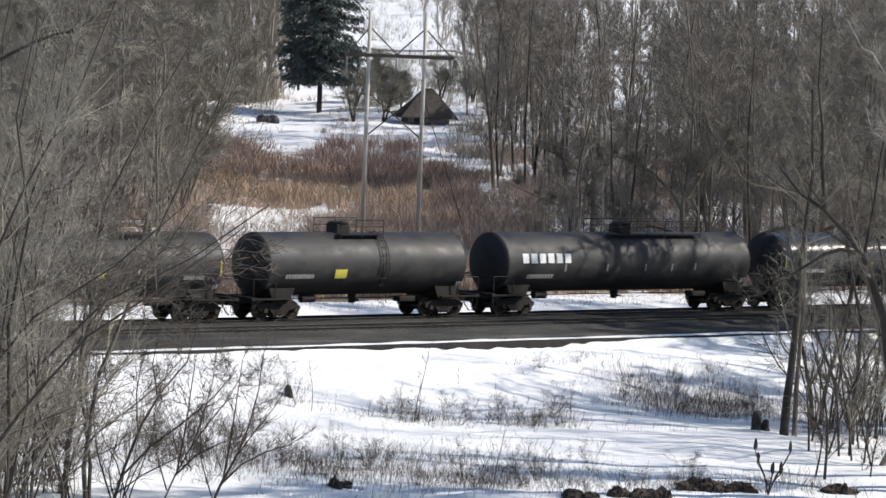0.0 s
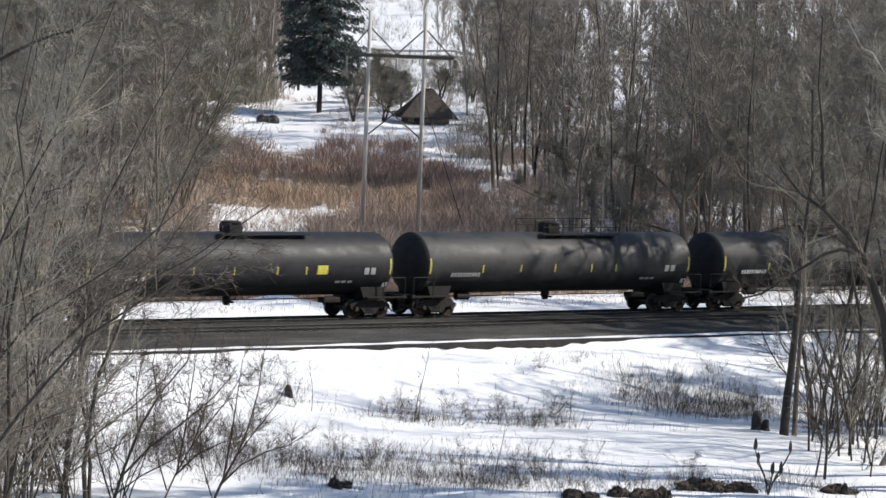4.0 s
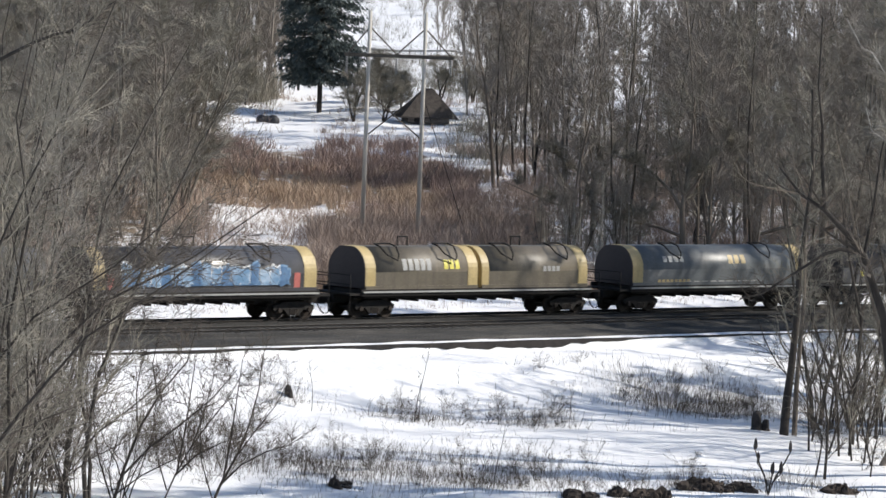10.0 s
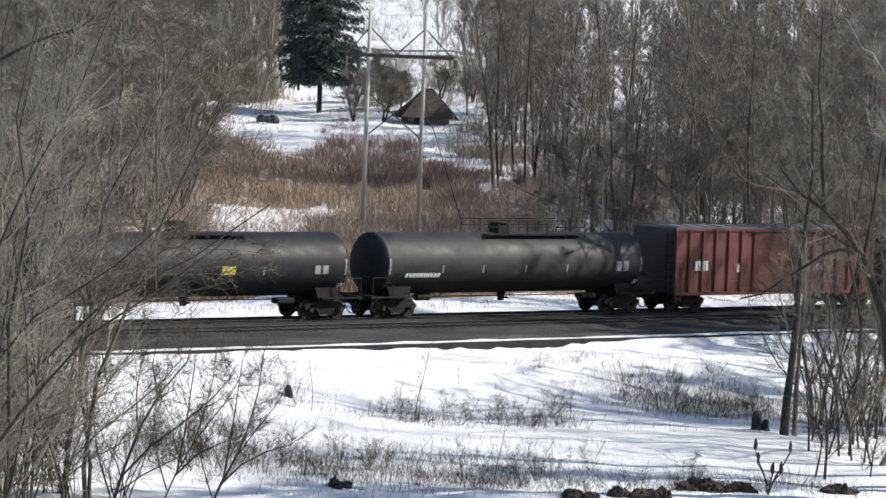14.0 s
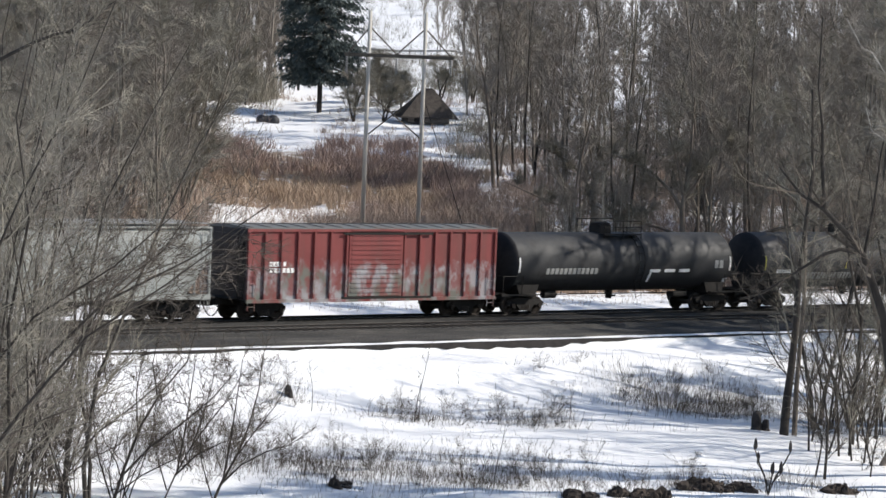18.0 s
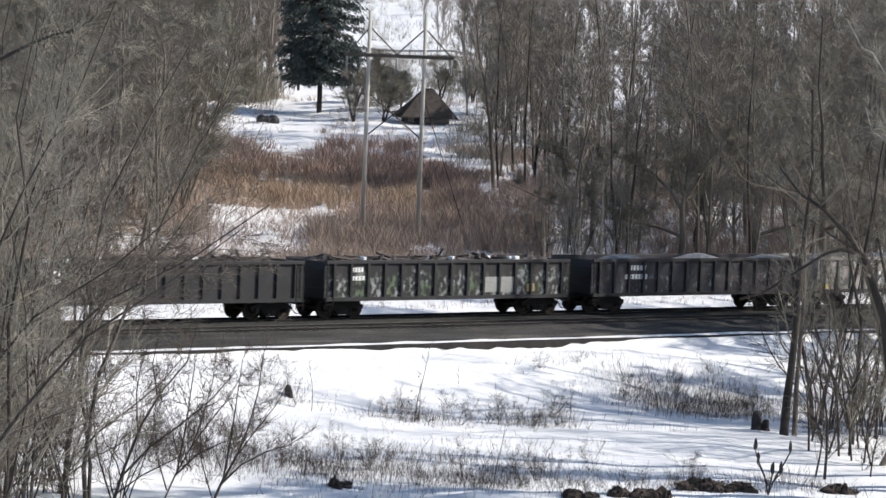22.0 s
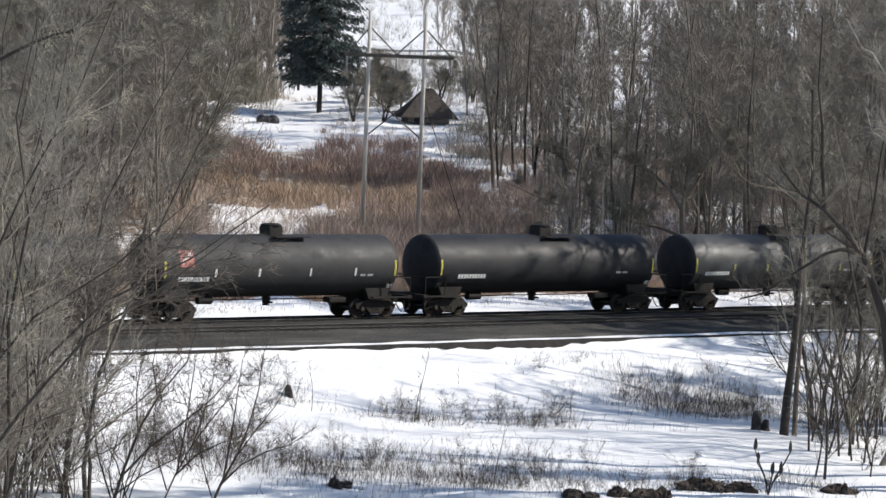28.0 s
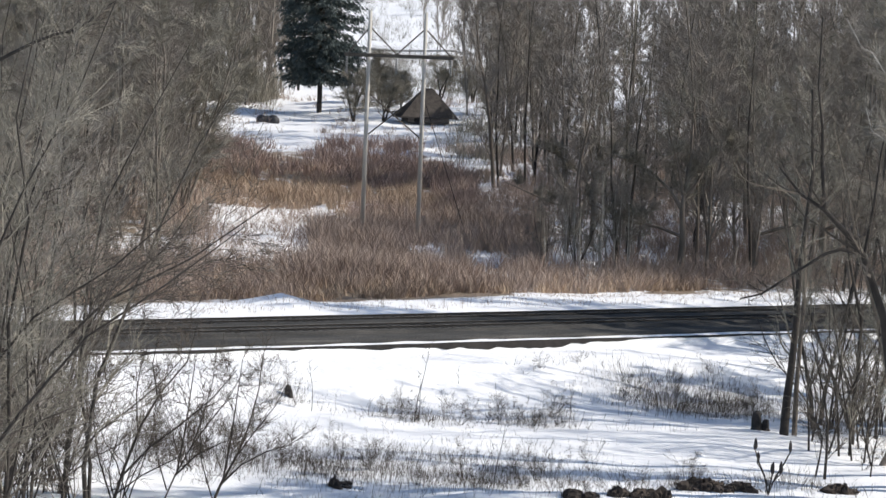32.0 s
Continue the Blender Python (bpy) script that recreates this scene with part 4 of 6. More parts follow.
def edge_trees():
    """A pale-limbed tree and a dark-limbed tree that reach in from the sides."""
    one = ([(0, 0, 15.2), (-0.5, 0, 15.3), (-0.9, 0, 15.75), (-1.5, 0, 15.8), (-1.9, 0.1, 16.4), (-2.2, 0.1, 16.5), (-2.7, 0.2, 17.4)], 0.03, 0.01, 9)
    two = ([(0, 0, 12.2), (-0.5, 0, 12.3), (-0.7, 0, 12.9), (-1.2, 0, 13.1), (-1.3, 0.1, 13.7), (-1.8, 0.1, 14.0), (-2.0, 0.1, 14.7)], 0.03, 0.01, 9)
    three = ([(0, 0, 16.6), (-0.6, 0.1, 17.0), (-0.8, 0.2, 17.7), (-1.5, 0.2, 17.9), (-1.7, 0.3, 18.6)], 0.026, 0.01, 7)
    a = bent_tree([(0, 0, -0.2), (0.1, 0, 4), (0.05, 0, 8), (0, 0, 12.2), (0, 0, 15.2), (0.1, 0, 18), (0.1, 0, 20)], 0.13, 0.04, (5, 4, 3), 12, 0.14, 0.5, (one, two, three))
    t = tree_thing("pale_tree", [a], BIRCH, TWIG_PALE, "pale-limbed bare tree catching the sun", "trees in the snow field")
    t.matrix_basis = pose(14.75, 95, ground_z(14.75, 95))
    limb = ([(0, 0, 14.0), (0.7, 0, 14.35), (1.3, 0, 14.6), (2.2, 0.1, 15.1), (2.8, 0, 15.35), (3.4, 0, 15.5), (4.0, 0.1, 16.0), (4.4, 0.1, 16.35), (4.9, 0.2, 17.0)], 0.065, 0.018, 26)
    low = ([(0, 0, 8.6), (0.8, 0.1, 8.9), (1.4, 0.2, 9.6), (2.1, 0.2, 10.0), (2.6, 0.3, 11.0), (3.2, 0.3, 11.2), (3.7, 0.4, 11.9)], 0.05, 0.015, 20)
    a = bent_tree([(0, 0, -0.2), (0.2, 0, 4), (0.1, 0, 8.6), (0, 0, 14.4), (0.1, 0, 18)], 0.16, 0.05, (12, 6, 5), 14, 0.22, 0.4, (limb, low))
    t = tree_thing("thicket_tree", [a], BARK_DARK, TWIG_DARK, "dark bare tree with long crooked limbs in the thicket", "trees of the near thicket")
    t.matrix_basis = pose(-13.6, 85, ground_z(-13.6, 85))


edge_trees()


def blades(name, spots, rng, material, high, wide, fan, label, category="dead grass", per=7, foot=0.12):
    """Dry tufts and bare bushes, all in one mesh; each fans out from its foot."""
    verts, faces = [], []
    for x, y, k in spots:
        z = ground_z(x, y) - 0.05
        for i in range(per):
            h = high * k * rng.uniform(0.45, 1.1)
            bx, by = x + rng.gauss(0, foot), y + rng.gauss(0, foot)
            a, w = rng.uniform(0, 6.283), wide * rng.uniform(0.6, 1.3)
            ca, sa = math.cos(a) * w, math.sin(a) * w
            dx, dy = rng.gauss(0, fan) * h, rng.gauss(0, fan) * h
            ex, ey = dx * 1.0 + rng.gauss(0, fan * 0.5) * h, dy + rng.gauss(0, fan * 0.5) * h
            b = len(verts)
            verts += [(bx - ca, by - sa, z), (bx + ca, by + sa, z), (bx + dx * 0.5 - ca * 0.7, by + dy * 0.5 - sa * 0.7, z + h * 0.55), (bx + dx * 0.5 + ca * 0.7, by + dy * 0.5 + sa * 0.7, z + h * 0.55), (bx + ex, by + ey, z + h)]
            faces += [(b, b + 1, b + 3, b + 2), (b + 2, b + 3, b + 4)]
    ob = soup(name, verts, faces, material)
    return tagged(ob, label, category, kind="stuff")


def profile_p(x, y):
    w = to_track(x, y)[1]
    return y - TRACK_Y - 0.8525 * x * math.exp(-max(0.0, w / TC - 12) / 45), w


def band(rng, count, p0, p1, b0, b1, keep=None, patch=0.0, seed=0, least=13.5):
    """Spots between two depths beyond the railway and two bearings from the camera, in patches."""
    out, tries = [], 0
    while len(out) < count and tries < count * 40:
        tries += 1
        y = rng.uniform(140, TRACK_Y + p1 + 40)
        x = rng.uniform(b0, b1) * y
        p, w = profile_p(x, y)
        if p0 < p < p1 and w > least and (keep is None or keep(x, y, p)):
            v = noise.noise(Vector((x * 0.13, y * 0.05, seed))) + 0.5 * noise.noise(Vector((x * 0.5, y * 0.2, seed)))
            if v > patch + rng.uniform(-0.2, 0.2):
                out.append((x, y, rng.uniform(0.6, 1.25)))
    return out


def open_patch(x, y, p):
    b = x / y
    return not (-0.08 < b < -0.043 and 33 < p < 64)


def meadow():
    rng = random.Random(41)
    blades("tall_grass", band(rng, 4200, 50, 88, -0.085, 0.014, open_patch, -0.1, 1), rng, TAN_GRASS, 0.9, 0.03, 0.3, "dry tan grass showing through the snow")
    blades("red_brush", band(rng, 2000, 80, 104, -0.085, 0.010, None, -0.15, 2), rng, RED_BRUSH, 1.35, 0.022, 0.35, "dull red bare brush along the field", "brush", 8)
    blades("low_red_brush", band(rng, 600, 60, 84, -0.03, 0.01, None, 0.1, 12), rng, RED_BRUSH, 1.3, 0.022, 0.4, "dull red bare bushes in the dry grass", "brush", 8)
    blades("brown_brush", band(rng, 3300, 24, 58, -0.048, 0.032, open_patch, -0.2, 3), rng, BROWN_BRUSH, 1.7, 0.02, 0.38, "grey-brown bare brush below the poles", "brush", 10)
    blades("bank_grass", band(rng, 4200, 12, 30, -0.17, 0.19, None, -0.1, 4), rng, TAN_GRASS, 0.8, 0.026, 0.36, "dry brown grass behind the railway bank")
    blades("bank_brush", band(rng, 4200, 13, 34, -0.17, 0.19, None, -0.2, 5), rng, BROWN_BRUSH, 1.3, 0.02, 0.4, "low brown brush behind the railway bank", "brush", 9)
    blades("wood_floor_brush", band(rng, 3400, 28, 120, 0.03, 0.19, lambda x, y, p: x / y > 0.055 or p > 65 or rng.random() < 0.4, -0.3, 6), rng, BROWN_BRUSH, 1.9, 0.022, 0.38, "brown undergrowth among the trees", "brush", 9)
    blades("thicket_floor_brush", band(rng, 3000, 20, 110, -0.19, -0.075, None, -0.3, 6), rng, BROWN_BRUSH, 1.9, 0.022, 0.38, "brown undergrowth below the far thicket", "brush", 9)
    blades("field_stalks", band(rng, 500, 100, 170, -0.08, 0.03, None, 0.1, 7), rng, BROWN_BRUSH, 0.8, 0.02, 0.4, "dead stalks standing in the snowy field", "dead stalks")
    hedge = [(rng.uniform(-0.105, -0.056) * y, y, rng.uniform(0.5, 1.2)) for y in (rng.uniform(302, 320) for i in range(520))]
    blades("hedge", hedge, rng, TWIG, 4.2, 0.022, 0.3, "tall grey-brown hedge at the edge of the snowy field", "hedge", 16, 0.4)
    bush = [(rng.uniform(-0.027, 0.018) * y, y, rng.uniform(0.4, 1.1)) for y in (rng.uniform(322, 445) for i in range(420))] + [(rng.uniform(0.001, 0.022) * y, y, rng.uniform(0.5, 1.1)) for y in (rng.uniform(248, 280) for i in range(110))]
    bush += [(rng.uniform(-0.03, 0.02) * y, y, rng.uniform(0.7, 1.5)) for y in (rng.uniform(468, 640) for i in range(240))]
    blades("field_bushes", bush, rng, TWIG, 2.2, 0.018, 0.45, "grey bare bushes on the snowy slope", "brush", 16, 0.4)
    blades("slope_brush", band(rng, 900, 50, 104, 0.004, 0.032, None, 0.0, 9), rng, BROWN_BRUSH, 1.3, 0.02, 0.45, "scattered brown brush at the wood's edge", "brush", 8)
    some = [(rng.uniform(-0.079, -0.043) * y, y, rng.uniform(0.4, 1.1)) for y in (rng.uniform(184, 226) for i in range(380))]
    blades("patch_twigs", some, rng, BROWN_BRUSH, 1.1, 0.017, 0.6, "bare twigs lying over the open snow patch", "brush", 10, 0.35)
    near = []
    for cx, cy, rx, ry, count in ((-0.9, 126.5, 2.4, 2.2, 110), (3.9, 127.5, 2.2, 2.2, 120), (10.8, 139.3, 3.8, 4.2, 900), (13.6, 141, 2.6, 4.2, 520), (-4.5, 110, 5.0, 3.6, 520), (-9, 112, 4.0, 4.0, 320), (1.5, 109.5, 4.5, 3.4, 520), (0.5, 114, 5.0, 3.0, 160), (8, 112, 4.0, 2.4, 130), (-6.5, 127, 1.6, 2.2, 40), (13, 114, 3.0, 3.0, 120)):
        near += [(cx + rng.gauss(0, rx * 0.5), cy + rng.gauss(0, ry * 0.5), rng.uniform(0.4, 1.3)) for i in range(count)]
    for i in range(1500):
        y = rng.uniform(100, 146)
        x = rng.uniform(-0.15, 0.15) * y
        if to_track(x, y)[1] < -12 and noise.noise(Vector((x * 0.16, y * 0.16, 2))) > 0.2:
            near.append((x, y, rng.uniform(0.4, 1.0)))
    blades("snow_weeds", near, rng, TWIG_DARK, 0.62, 0.008, 0.45, "dead weed stalks poking out of the snow", "dead stalks", 4, 0.22)
    clump = []
    for x0, x1, y0, many in ((4.6, 5.6, 107.3, 26), (6.3, 8.2, 108.6, 60), (8.9, 11.5, 111.2, 100), (14.4, 15.4, 113.6, 44), (-3.5, -2.9, 106.3, 10)):
        for i in range(many):
            f = rng.random()
            clump.append((x0 + (x1 - x0) * f, y0 + rng.gauss(0.3 * f, 0.28), rng.uniform(0.35, 0.85)))
    blades("dark_weeds", clump, rng, BARK_DARK, 0.5, 0.016, 0.6, "dark matted weeds along the field's near edge", "dead stalks", 6, 0.2)
    verts, faces = [], []
    for x, y, k in clump:
        bm = bmesh.new()
        bmesh.ops.create_icosphere(bm, subdivisions=2, radius=1)
        b, z = len(verts), ground_z(x, y)
        for v in bm.verts:
            q = 1 + 0.9 * noise.noise(v.co * 2.6 + Vector((x * 3, y * 3, 0)))
            verts.append((x + v.co.x * 0.3 * k * q, y + v.co.y * 0.3 * k * q, z + 0.02 + v.co.z * (0.16 + 0.3 * noise.noise(Vector((x * 2.2, y, 1)))) * q))
        faces += [tuple(v.index + b for v in f.verts) for f in bm.faces]
        bm.free()
    tagged(soup("dark_clods", verts, faces, CLOD), "clods of dark brown earth along the field's near edge", "clods", kind="stuff")
    strip = []
    for i in range(2600):
        p = on_track(rng.uniform(-45, 60), rng.uniform(6.6, 12.5))
        strip.append((p.x, p.y, rng.uniform(0.3, 1)))
    blades("bank_stalks", strip, rng, BROWN_BRUSH, 0.4, 0.01, 0.4, "short dead stalks on the snowy railway bank", "dead stalks", 4)


meadow()


def conifer(x, y, height, width, seed):
    rng = random.Random(seed)
    root = new("conifer")
    tagged(root, "tall dark green conifer with low sweeping boughs", "tree")
    root.matrix_basis = pose(x, y, ground_z(x, y) - 0.1)
    v, f = tubes([((0, 0, 0), (0, 0, height * 0.5), 0.24, 0.16), ((0, 0, height * 0.5), (0, 0, height), 0.16, 0.02)], 8)
    soup("trunk", v.tolist(), f, BARK_DARK, root)
    limbs, verts, faces = [], [], []
    for i in range(520):
        f0 = rng.random() ** 1.15
        z = height * (0.10 + 0.88 * f0)
        a = rng.uniform(0, 6.283)
        reach = width * (1 - f0) ** 0.42 * rng.uniform(0.93, 1.05) * (0.8 if f0 < 0.05 else 1) + 0.3
        tip = Vector((math.cos(a) * reach, math.sin(a) * reach, z - reach * rng.uniform(0.05, 0.35) + 0.2))
        limbs.append(((0, 0, z), tip, 0.05, 0.012))
        for k in range(110):
            g = 0.15 + 0.85 * rng.random() ** 0.7
            c = Vector((0, 0, z)).lerp(tip, g) + Vector((rng.gauss(0, 0.22), rng.gauss(0, 0.22), rng.gauss(-0.08, 0.16)))
            d = Vector((math.cos(a) + rng.gauss(0, 0.7), math.sin(a) + rng.gauss(0, 0.7), rng.gauss(-1.1, 0.4))).normalized() * rng.uniform(0.25, 0.5)
            e = d.cross(Vector((rng.gauss(0, 1), rng.gauss(0, 1), rng.gauss(0, 1)))).normalized() * rng.uniform(0.04, 0.1)
            b = len(verts)
            verts += [c - e, c + e, c + d]
            faces.append((b, b + 1, b + 2))
    v, f = tubes(limbs, 4)
    soup("bough_frame", v.tolist(), f, BARK_DARK, root)
    soup("crown", verts, faces, NEEDLES, root)


conifer(-12.1, 291, 33.0, 4.0, 2)


def low_trees():
    rng = random.Random(77)
    kinds = []
    for i in range(3):
        st = [grow(rng, (0, 0, 0), (rng.gauss(0, 0.2), rng.gauss(0, 0.2), 1), 4.2, 0.12, (12, 6, 14), 0.15, 0.04, 0.15, 0.5, 0.012, 0.9, 0.9) for k in range(3)]
        kinds.append(tree_thing("orchard_tree", st, BARK_DARK, TWIG, "low grey spreading bare tree in the snowy field", "low trees in the field"))
    plant(kinds, [(-8.6, 284, 1.0), (-6.0, 286, 0.8), (-5.9, 296, 0.9), (-4.6, 301, 0.8), (-1.0, 322, 0.9), (-19.6, 300, 1.0), (2.4, 322, 0.9), (-16.0, 330, 1.2), (-6.9, 305, 1.0), (3.9, 285, 0.8), (4.4, 296, 0.9)], rng)


low_trees()


# ---- things in the field ----
def pole_frame():
    root = new("utility_pole_frame")
    tagged(root, "two-pole wooden power line frame with cross arm and braces", "utility pole")
    xl, xr, y = -5.2, -1.66, 198.0
    zl, zr = ground_z(xl, y), ground_z(xr, y)
    root.matrix_basis = pose(0, y, 0)
    top = 15.9
    for x, z in ((xl, zl), (xr, zr)):
        bm = bmesh.new()
        rod(bm, (x, 0, z - 0.3), (x, 0, top), 0.155, 0.11, 12)
        part("pole", bm, POLE_WOOD, root, "silvered wooden pole", True)
    for dy in (-0.16, 0.16):
        part("cross_arm", boxed(-6.75, 0.2, dy - 0.05, dy + 0.05, 12.93, 13.15, bevel=0.01), ARM_WOOD, root)
    def brace(a, b, name="brace"):
        bm = bmesh.new()
        rod(bm, a, b, 0.05, 0.05, 6)
        part(name, bm, ARM_WOOD, root)
    mid = (xl + xr) / 2
    for x0, z0, x1, z1 in ((xl, 14.85, -6.5, 13.15), (xl, 14.85, mid, 13.15), (xr, 14.85, mid, 13.15), (xr, 14.85, 0.0, 13.15), (xl, 10.7, xr, 7.8), (xr, 10.9, xl, 7.9)):
        brace((x0, 0.1, z0), (x1, 0.1, z1))
    bm = bmesh.new()
    rod(bm, (xr, 0, 10.6), (1.65, 0.5, ground_z(1.65, y + 0.5)), 0.022, 0.022, 5)
    part("guy_wire", bm, FRAME_BLACK, root)
    for x in (-6.6, mid, 0.05):
        prof = [(0, 0)]
        for i in range(7):
            prof += [(-0.02 - i * 0.15, 0.05), (-0.08 - i * 0.15, 0.11), (-0.12 - i * 0.15, 0.05)]
        prof.append((-1.1, 0))
        part("insulator", lathe(prof, 10, "z", (x, 0, 12.93)), GALV, root, "string of dull grey insulators", True)


pole_frame()


def shed():
    x, y = -2.3, 286.5
    z = ground_z(x, y) - 0.1
    root = new("shed")
    tagged(root, "low dark shed under a steep brown roof", "shed")
    root.matrix_basis = pose(x, y, z, 0, 0, 14) @ Matrix.Scale(0.92, 4)
    part("wall", boxed(-1.9, 2.3, -1.6, 1.6, 0, 0.75), SHED_WALL, root)
    def slope(pts):
        bm = bmesh.new()
        top = [bm.verts.new(p) for p in pts]
        low = [bm.verts.new((a, b, c - 0.14)) for a, b, c in pts]
        bm.faces.new(top)
        bm.faces.new(low[::-1])
        for i in range(len(pts)):
            k = (i + 1) % len(pts)
            bm.faces.new((top[i], low[i], low[k], top[k]))
        return bm
    ridge = ((-0.1, 0, 3.45), (0.9, 0, 3.45))
    eave = ((-2.7, -2.0, 0.6), (3.1, -2.0, 0.6), (3.1, 2.0, 0.6), (-2.7, 2.0, 0.6))
    for pts in ((eave[0], eave[1], ridge[1], ridge[0]), (eave[2], eave[3], ridge[0], ridge[1]), (eave[1], eave[2], ridge[1]), (eave[3], eave[0], ridge[0])):
        part("roof", slope(pts), SHED_ROOF, root)
    part("doorway", boxed(-1.3, -0.5, -1.66, -1.602, 0, 0.6), GLASS_DARK, root, "dark low doorway")


shed()


def bundle():
    x, y = -16.2, 280.0
    z = ground_z(x, y)
    root = new("covered_bundle")
    tagged(root, "low dark tarpaulin-covered heap lying on the snow", "covered heap")
    root.matrix_basis = pose(x, y, z)
    for name, cx, rx, rz in (("cover", -0.55, 0.55, 0.5), ("cover", 0.45, 0.6, 0.52), ("cover", 0.0, 0.6, 0.45)):
        bm = bmesh.new()
        bmesh.ops.create_icosphere(bm, subdivisions=3, radius=1)
        for v in bm.verts:
            k = 1 + 0.12 * noise.noise(v.co * 2.3 + Vector((cx, 0, 0)))
            v.co = Vector((cx + v.co.x * rx * k, v.co.y * 0.7 * k, max(-0.05, 0.2 + v.co.z * rz * k)))
        part(name, bm, TARP, root, smooth=True)


bundle()


def hill_road():
    verts, faces = [], []
    xs = [-60 + i * 4 for i in range(46)]
    for x in xs:
        for dy, dz in ((0, -0.6), (0.4, 0.25), (7.5, 0.4), (8.5, -0.4)):
            y = 455 + dy
            verts.append((x, y, ground_z(x, 458) + dz))
    for i in range(len(xs) - 1):
        for j in range(3):
            a = i * 4 + j
            faces.append((a, a + 4, a + 5, a + 1))
    tagged(soup("road", verts, faces, ASPHALT), "bare grey road across the hillside", "road", kind="structure")
    root = new("guard_rail")
    tagged(root, "long steel guard rail on posts beside the hill road", "guard rail")
    bm = pipe([(-60 + i * 4, 455.2, ground_z(-60 + i * 4, 458) + 0.95) for i in range(45)], 0.16)
    part("beam", bm, GALV, root)
    post = part("post", boxed(-0.09, 0.09, 455.3, 455.5, -0.1, 1.1), ARM_WOOD, root)
    for i in range(44):
        x = -58 + i * 4
        o = post if i == 0 else again(post, root, pose(0, 0, 0))
        o.matrix_basis = pose(x, 0, ground_z(x, 458))


hill_road()


def stump(x, y, size, label):
    root = new("stump")
    tagged(root, label, "stump")
    root.matrix_basis = pose(x, y, ground_z(x, y) - 0.05, 0, 0, 40 * x)
    for name, cx, r, h in (("stump_wood", 0.1 * size, 0.22 * size, 0.85 * size), ("stump_wood", -0.3 * size, 0.16 * size, 0.5 * size)):
        prof = [(0, r * 1.35), (0.15, r * 1.05), (h * 0.6, r), (h * 0.9, r * 0.8), (h, r * 0.3), (h, 0)]
        bm = lathe(prof, 12, "z", (cx, 0, 0))
        for v in bm.verts:
            v.co += Vector((noise.noise(v.co * 4), noise.noise(v.co * 4 + Vector((5, 0, 0))), 0)) * 0.06
        part(name, bm, ROCK, root)


stump(13.6, 130.6, 1.0, "dark split tree stump standing in the snow")
stump(-6.1, 127.3, 0.62, "small dark stump poking out of the snow")
stump(-12.1, 101.0, 0.6, "dark broken stump among the thicket stems")


# ---- the train ----
WHEEL_R = 0.457
WHEELSETS = {-1: [], 1: []}
PROTO = {}


def make_truck(parent, x):
    """A two-axle freight truck: bolster, two side frames, two wheelsets."""
    if "truck" in PROTO:
        t = again(PROTO["truck"], parent, pose(x, 0, 0))
    else:
        bm = boxed(-0.2, 0.2, -1.05, 1.05, 0.48, 0.78, bevel=0.03)
        box(bm, -0.28, 0.28, -0.3, 0.3, 0.78, 0.9)
        t = part("truck", bm, FRAME_BLACK, parent)
        t.matrix_basis = pose(x, 0, 0)
        PROTO["truck"] = t
        side = [(-1.2, 0.5), (-1.2, 0.66), (-0.95, 0.74), (-0.6, 0.86), (0.6, 0.86), (0.95, 0.74), (1.2, 0.66), (1.2, 0.5), (1.02, 0.36), (0.78, 0.38), (0.62, 0.52), (0.45, 0.36), (0.32, 0.2), (-0.32, 0.2), (-0.45, 0.36), (-0.62, 0.52), (-0.78, 0.38), (-1.02, 0.36)]
        for y in (-1.0, 1.0):
            f = part("side_frame", prism(side, y - 0.09, y + 0.09), FRAME_BLACK, t)
        for k, (y) in enumerate((-1.0, 1.0)):
            bm = bmesh.new()
            for dx in (-0.2, -0.07, 0.07, 0.2):
                rod(bm, (dx, y * 1.06, 0.24), (dx, y * 1.06, 0.5), 0.06, n=8)
            part("spring", bm, WHEEL_STEEL, t)
            for dx in (-0.89, 0.89):
                bm = bmesh.new()
                rod(bm, (dx, y * 1.05, WHEEL_R), (dx, y * 1.2, WHEEL_R), 0.13, 0.11, n=12)
                part("axle_cap", bm, WHEEL_STEEL, t)
        for k in (-1, 1):
            prof = []
            for y0, sg in ((-0.75, -1), (0.75, 1)):
                rim = [(y0 + sg * 0.07, 0.16), (y0 + sg * 0.02, 0.18), (y0 - sg * 0.0, 0.36), (y0 + sg * 0.06, 0.38), (y0 + sg * 0.06, WHEEL_R), (y0 - sg * 0.06, WHEEL_R + 0.004), (y0 - sg * 0.09, WHEEL_R + 0.028), (y0 - sg * 0.09, 0.38), (y0 - sg * 0.04, 0.36), (y0 - sg * 0.05, 0.17), (y0 - sg * 0.08, 0.09)]
                prof += rim if sg < 0 else rim[::-1]
            prof = [(-0.98, 0), (-0.98, 0.08)] + prof[:11] + prof[11:] + [(0.98, 0.08), (0.98, 0)]
            w = part("wheelset", lathe(prof, 28, "y"), WHEEL_STEEL, t, "brown steel wheels on their axle")
            w.matrix_basis = pose(k * 0.89, 0, WHEEL_R)
    for c in t.children:
        if c.name.startswith("wheelset"):
            WHEELSETS[1 if c.matrix_basis.translation.x > 0 else -1].append(c)
    return t


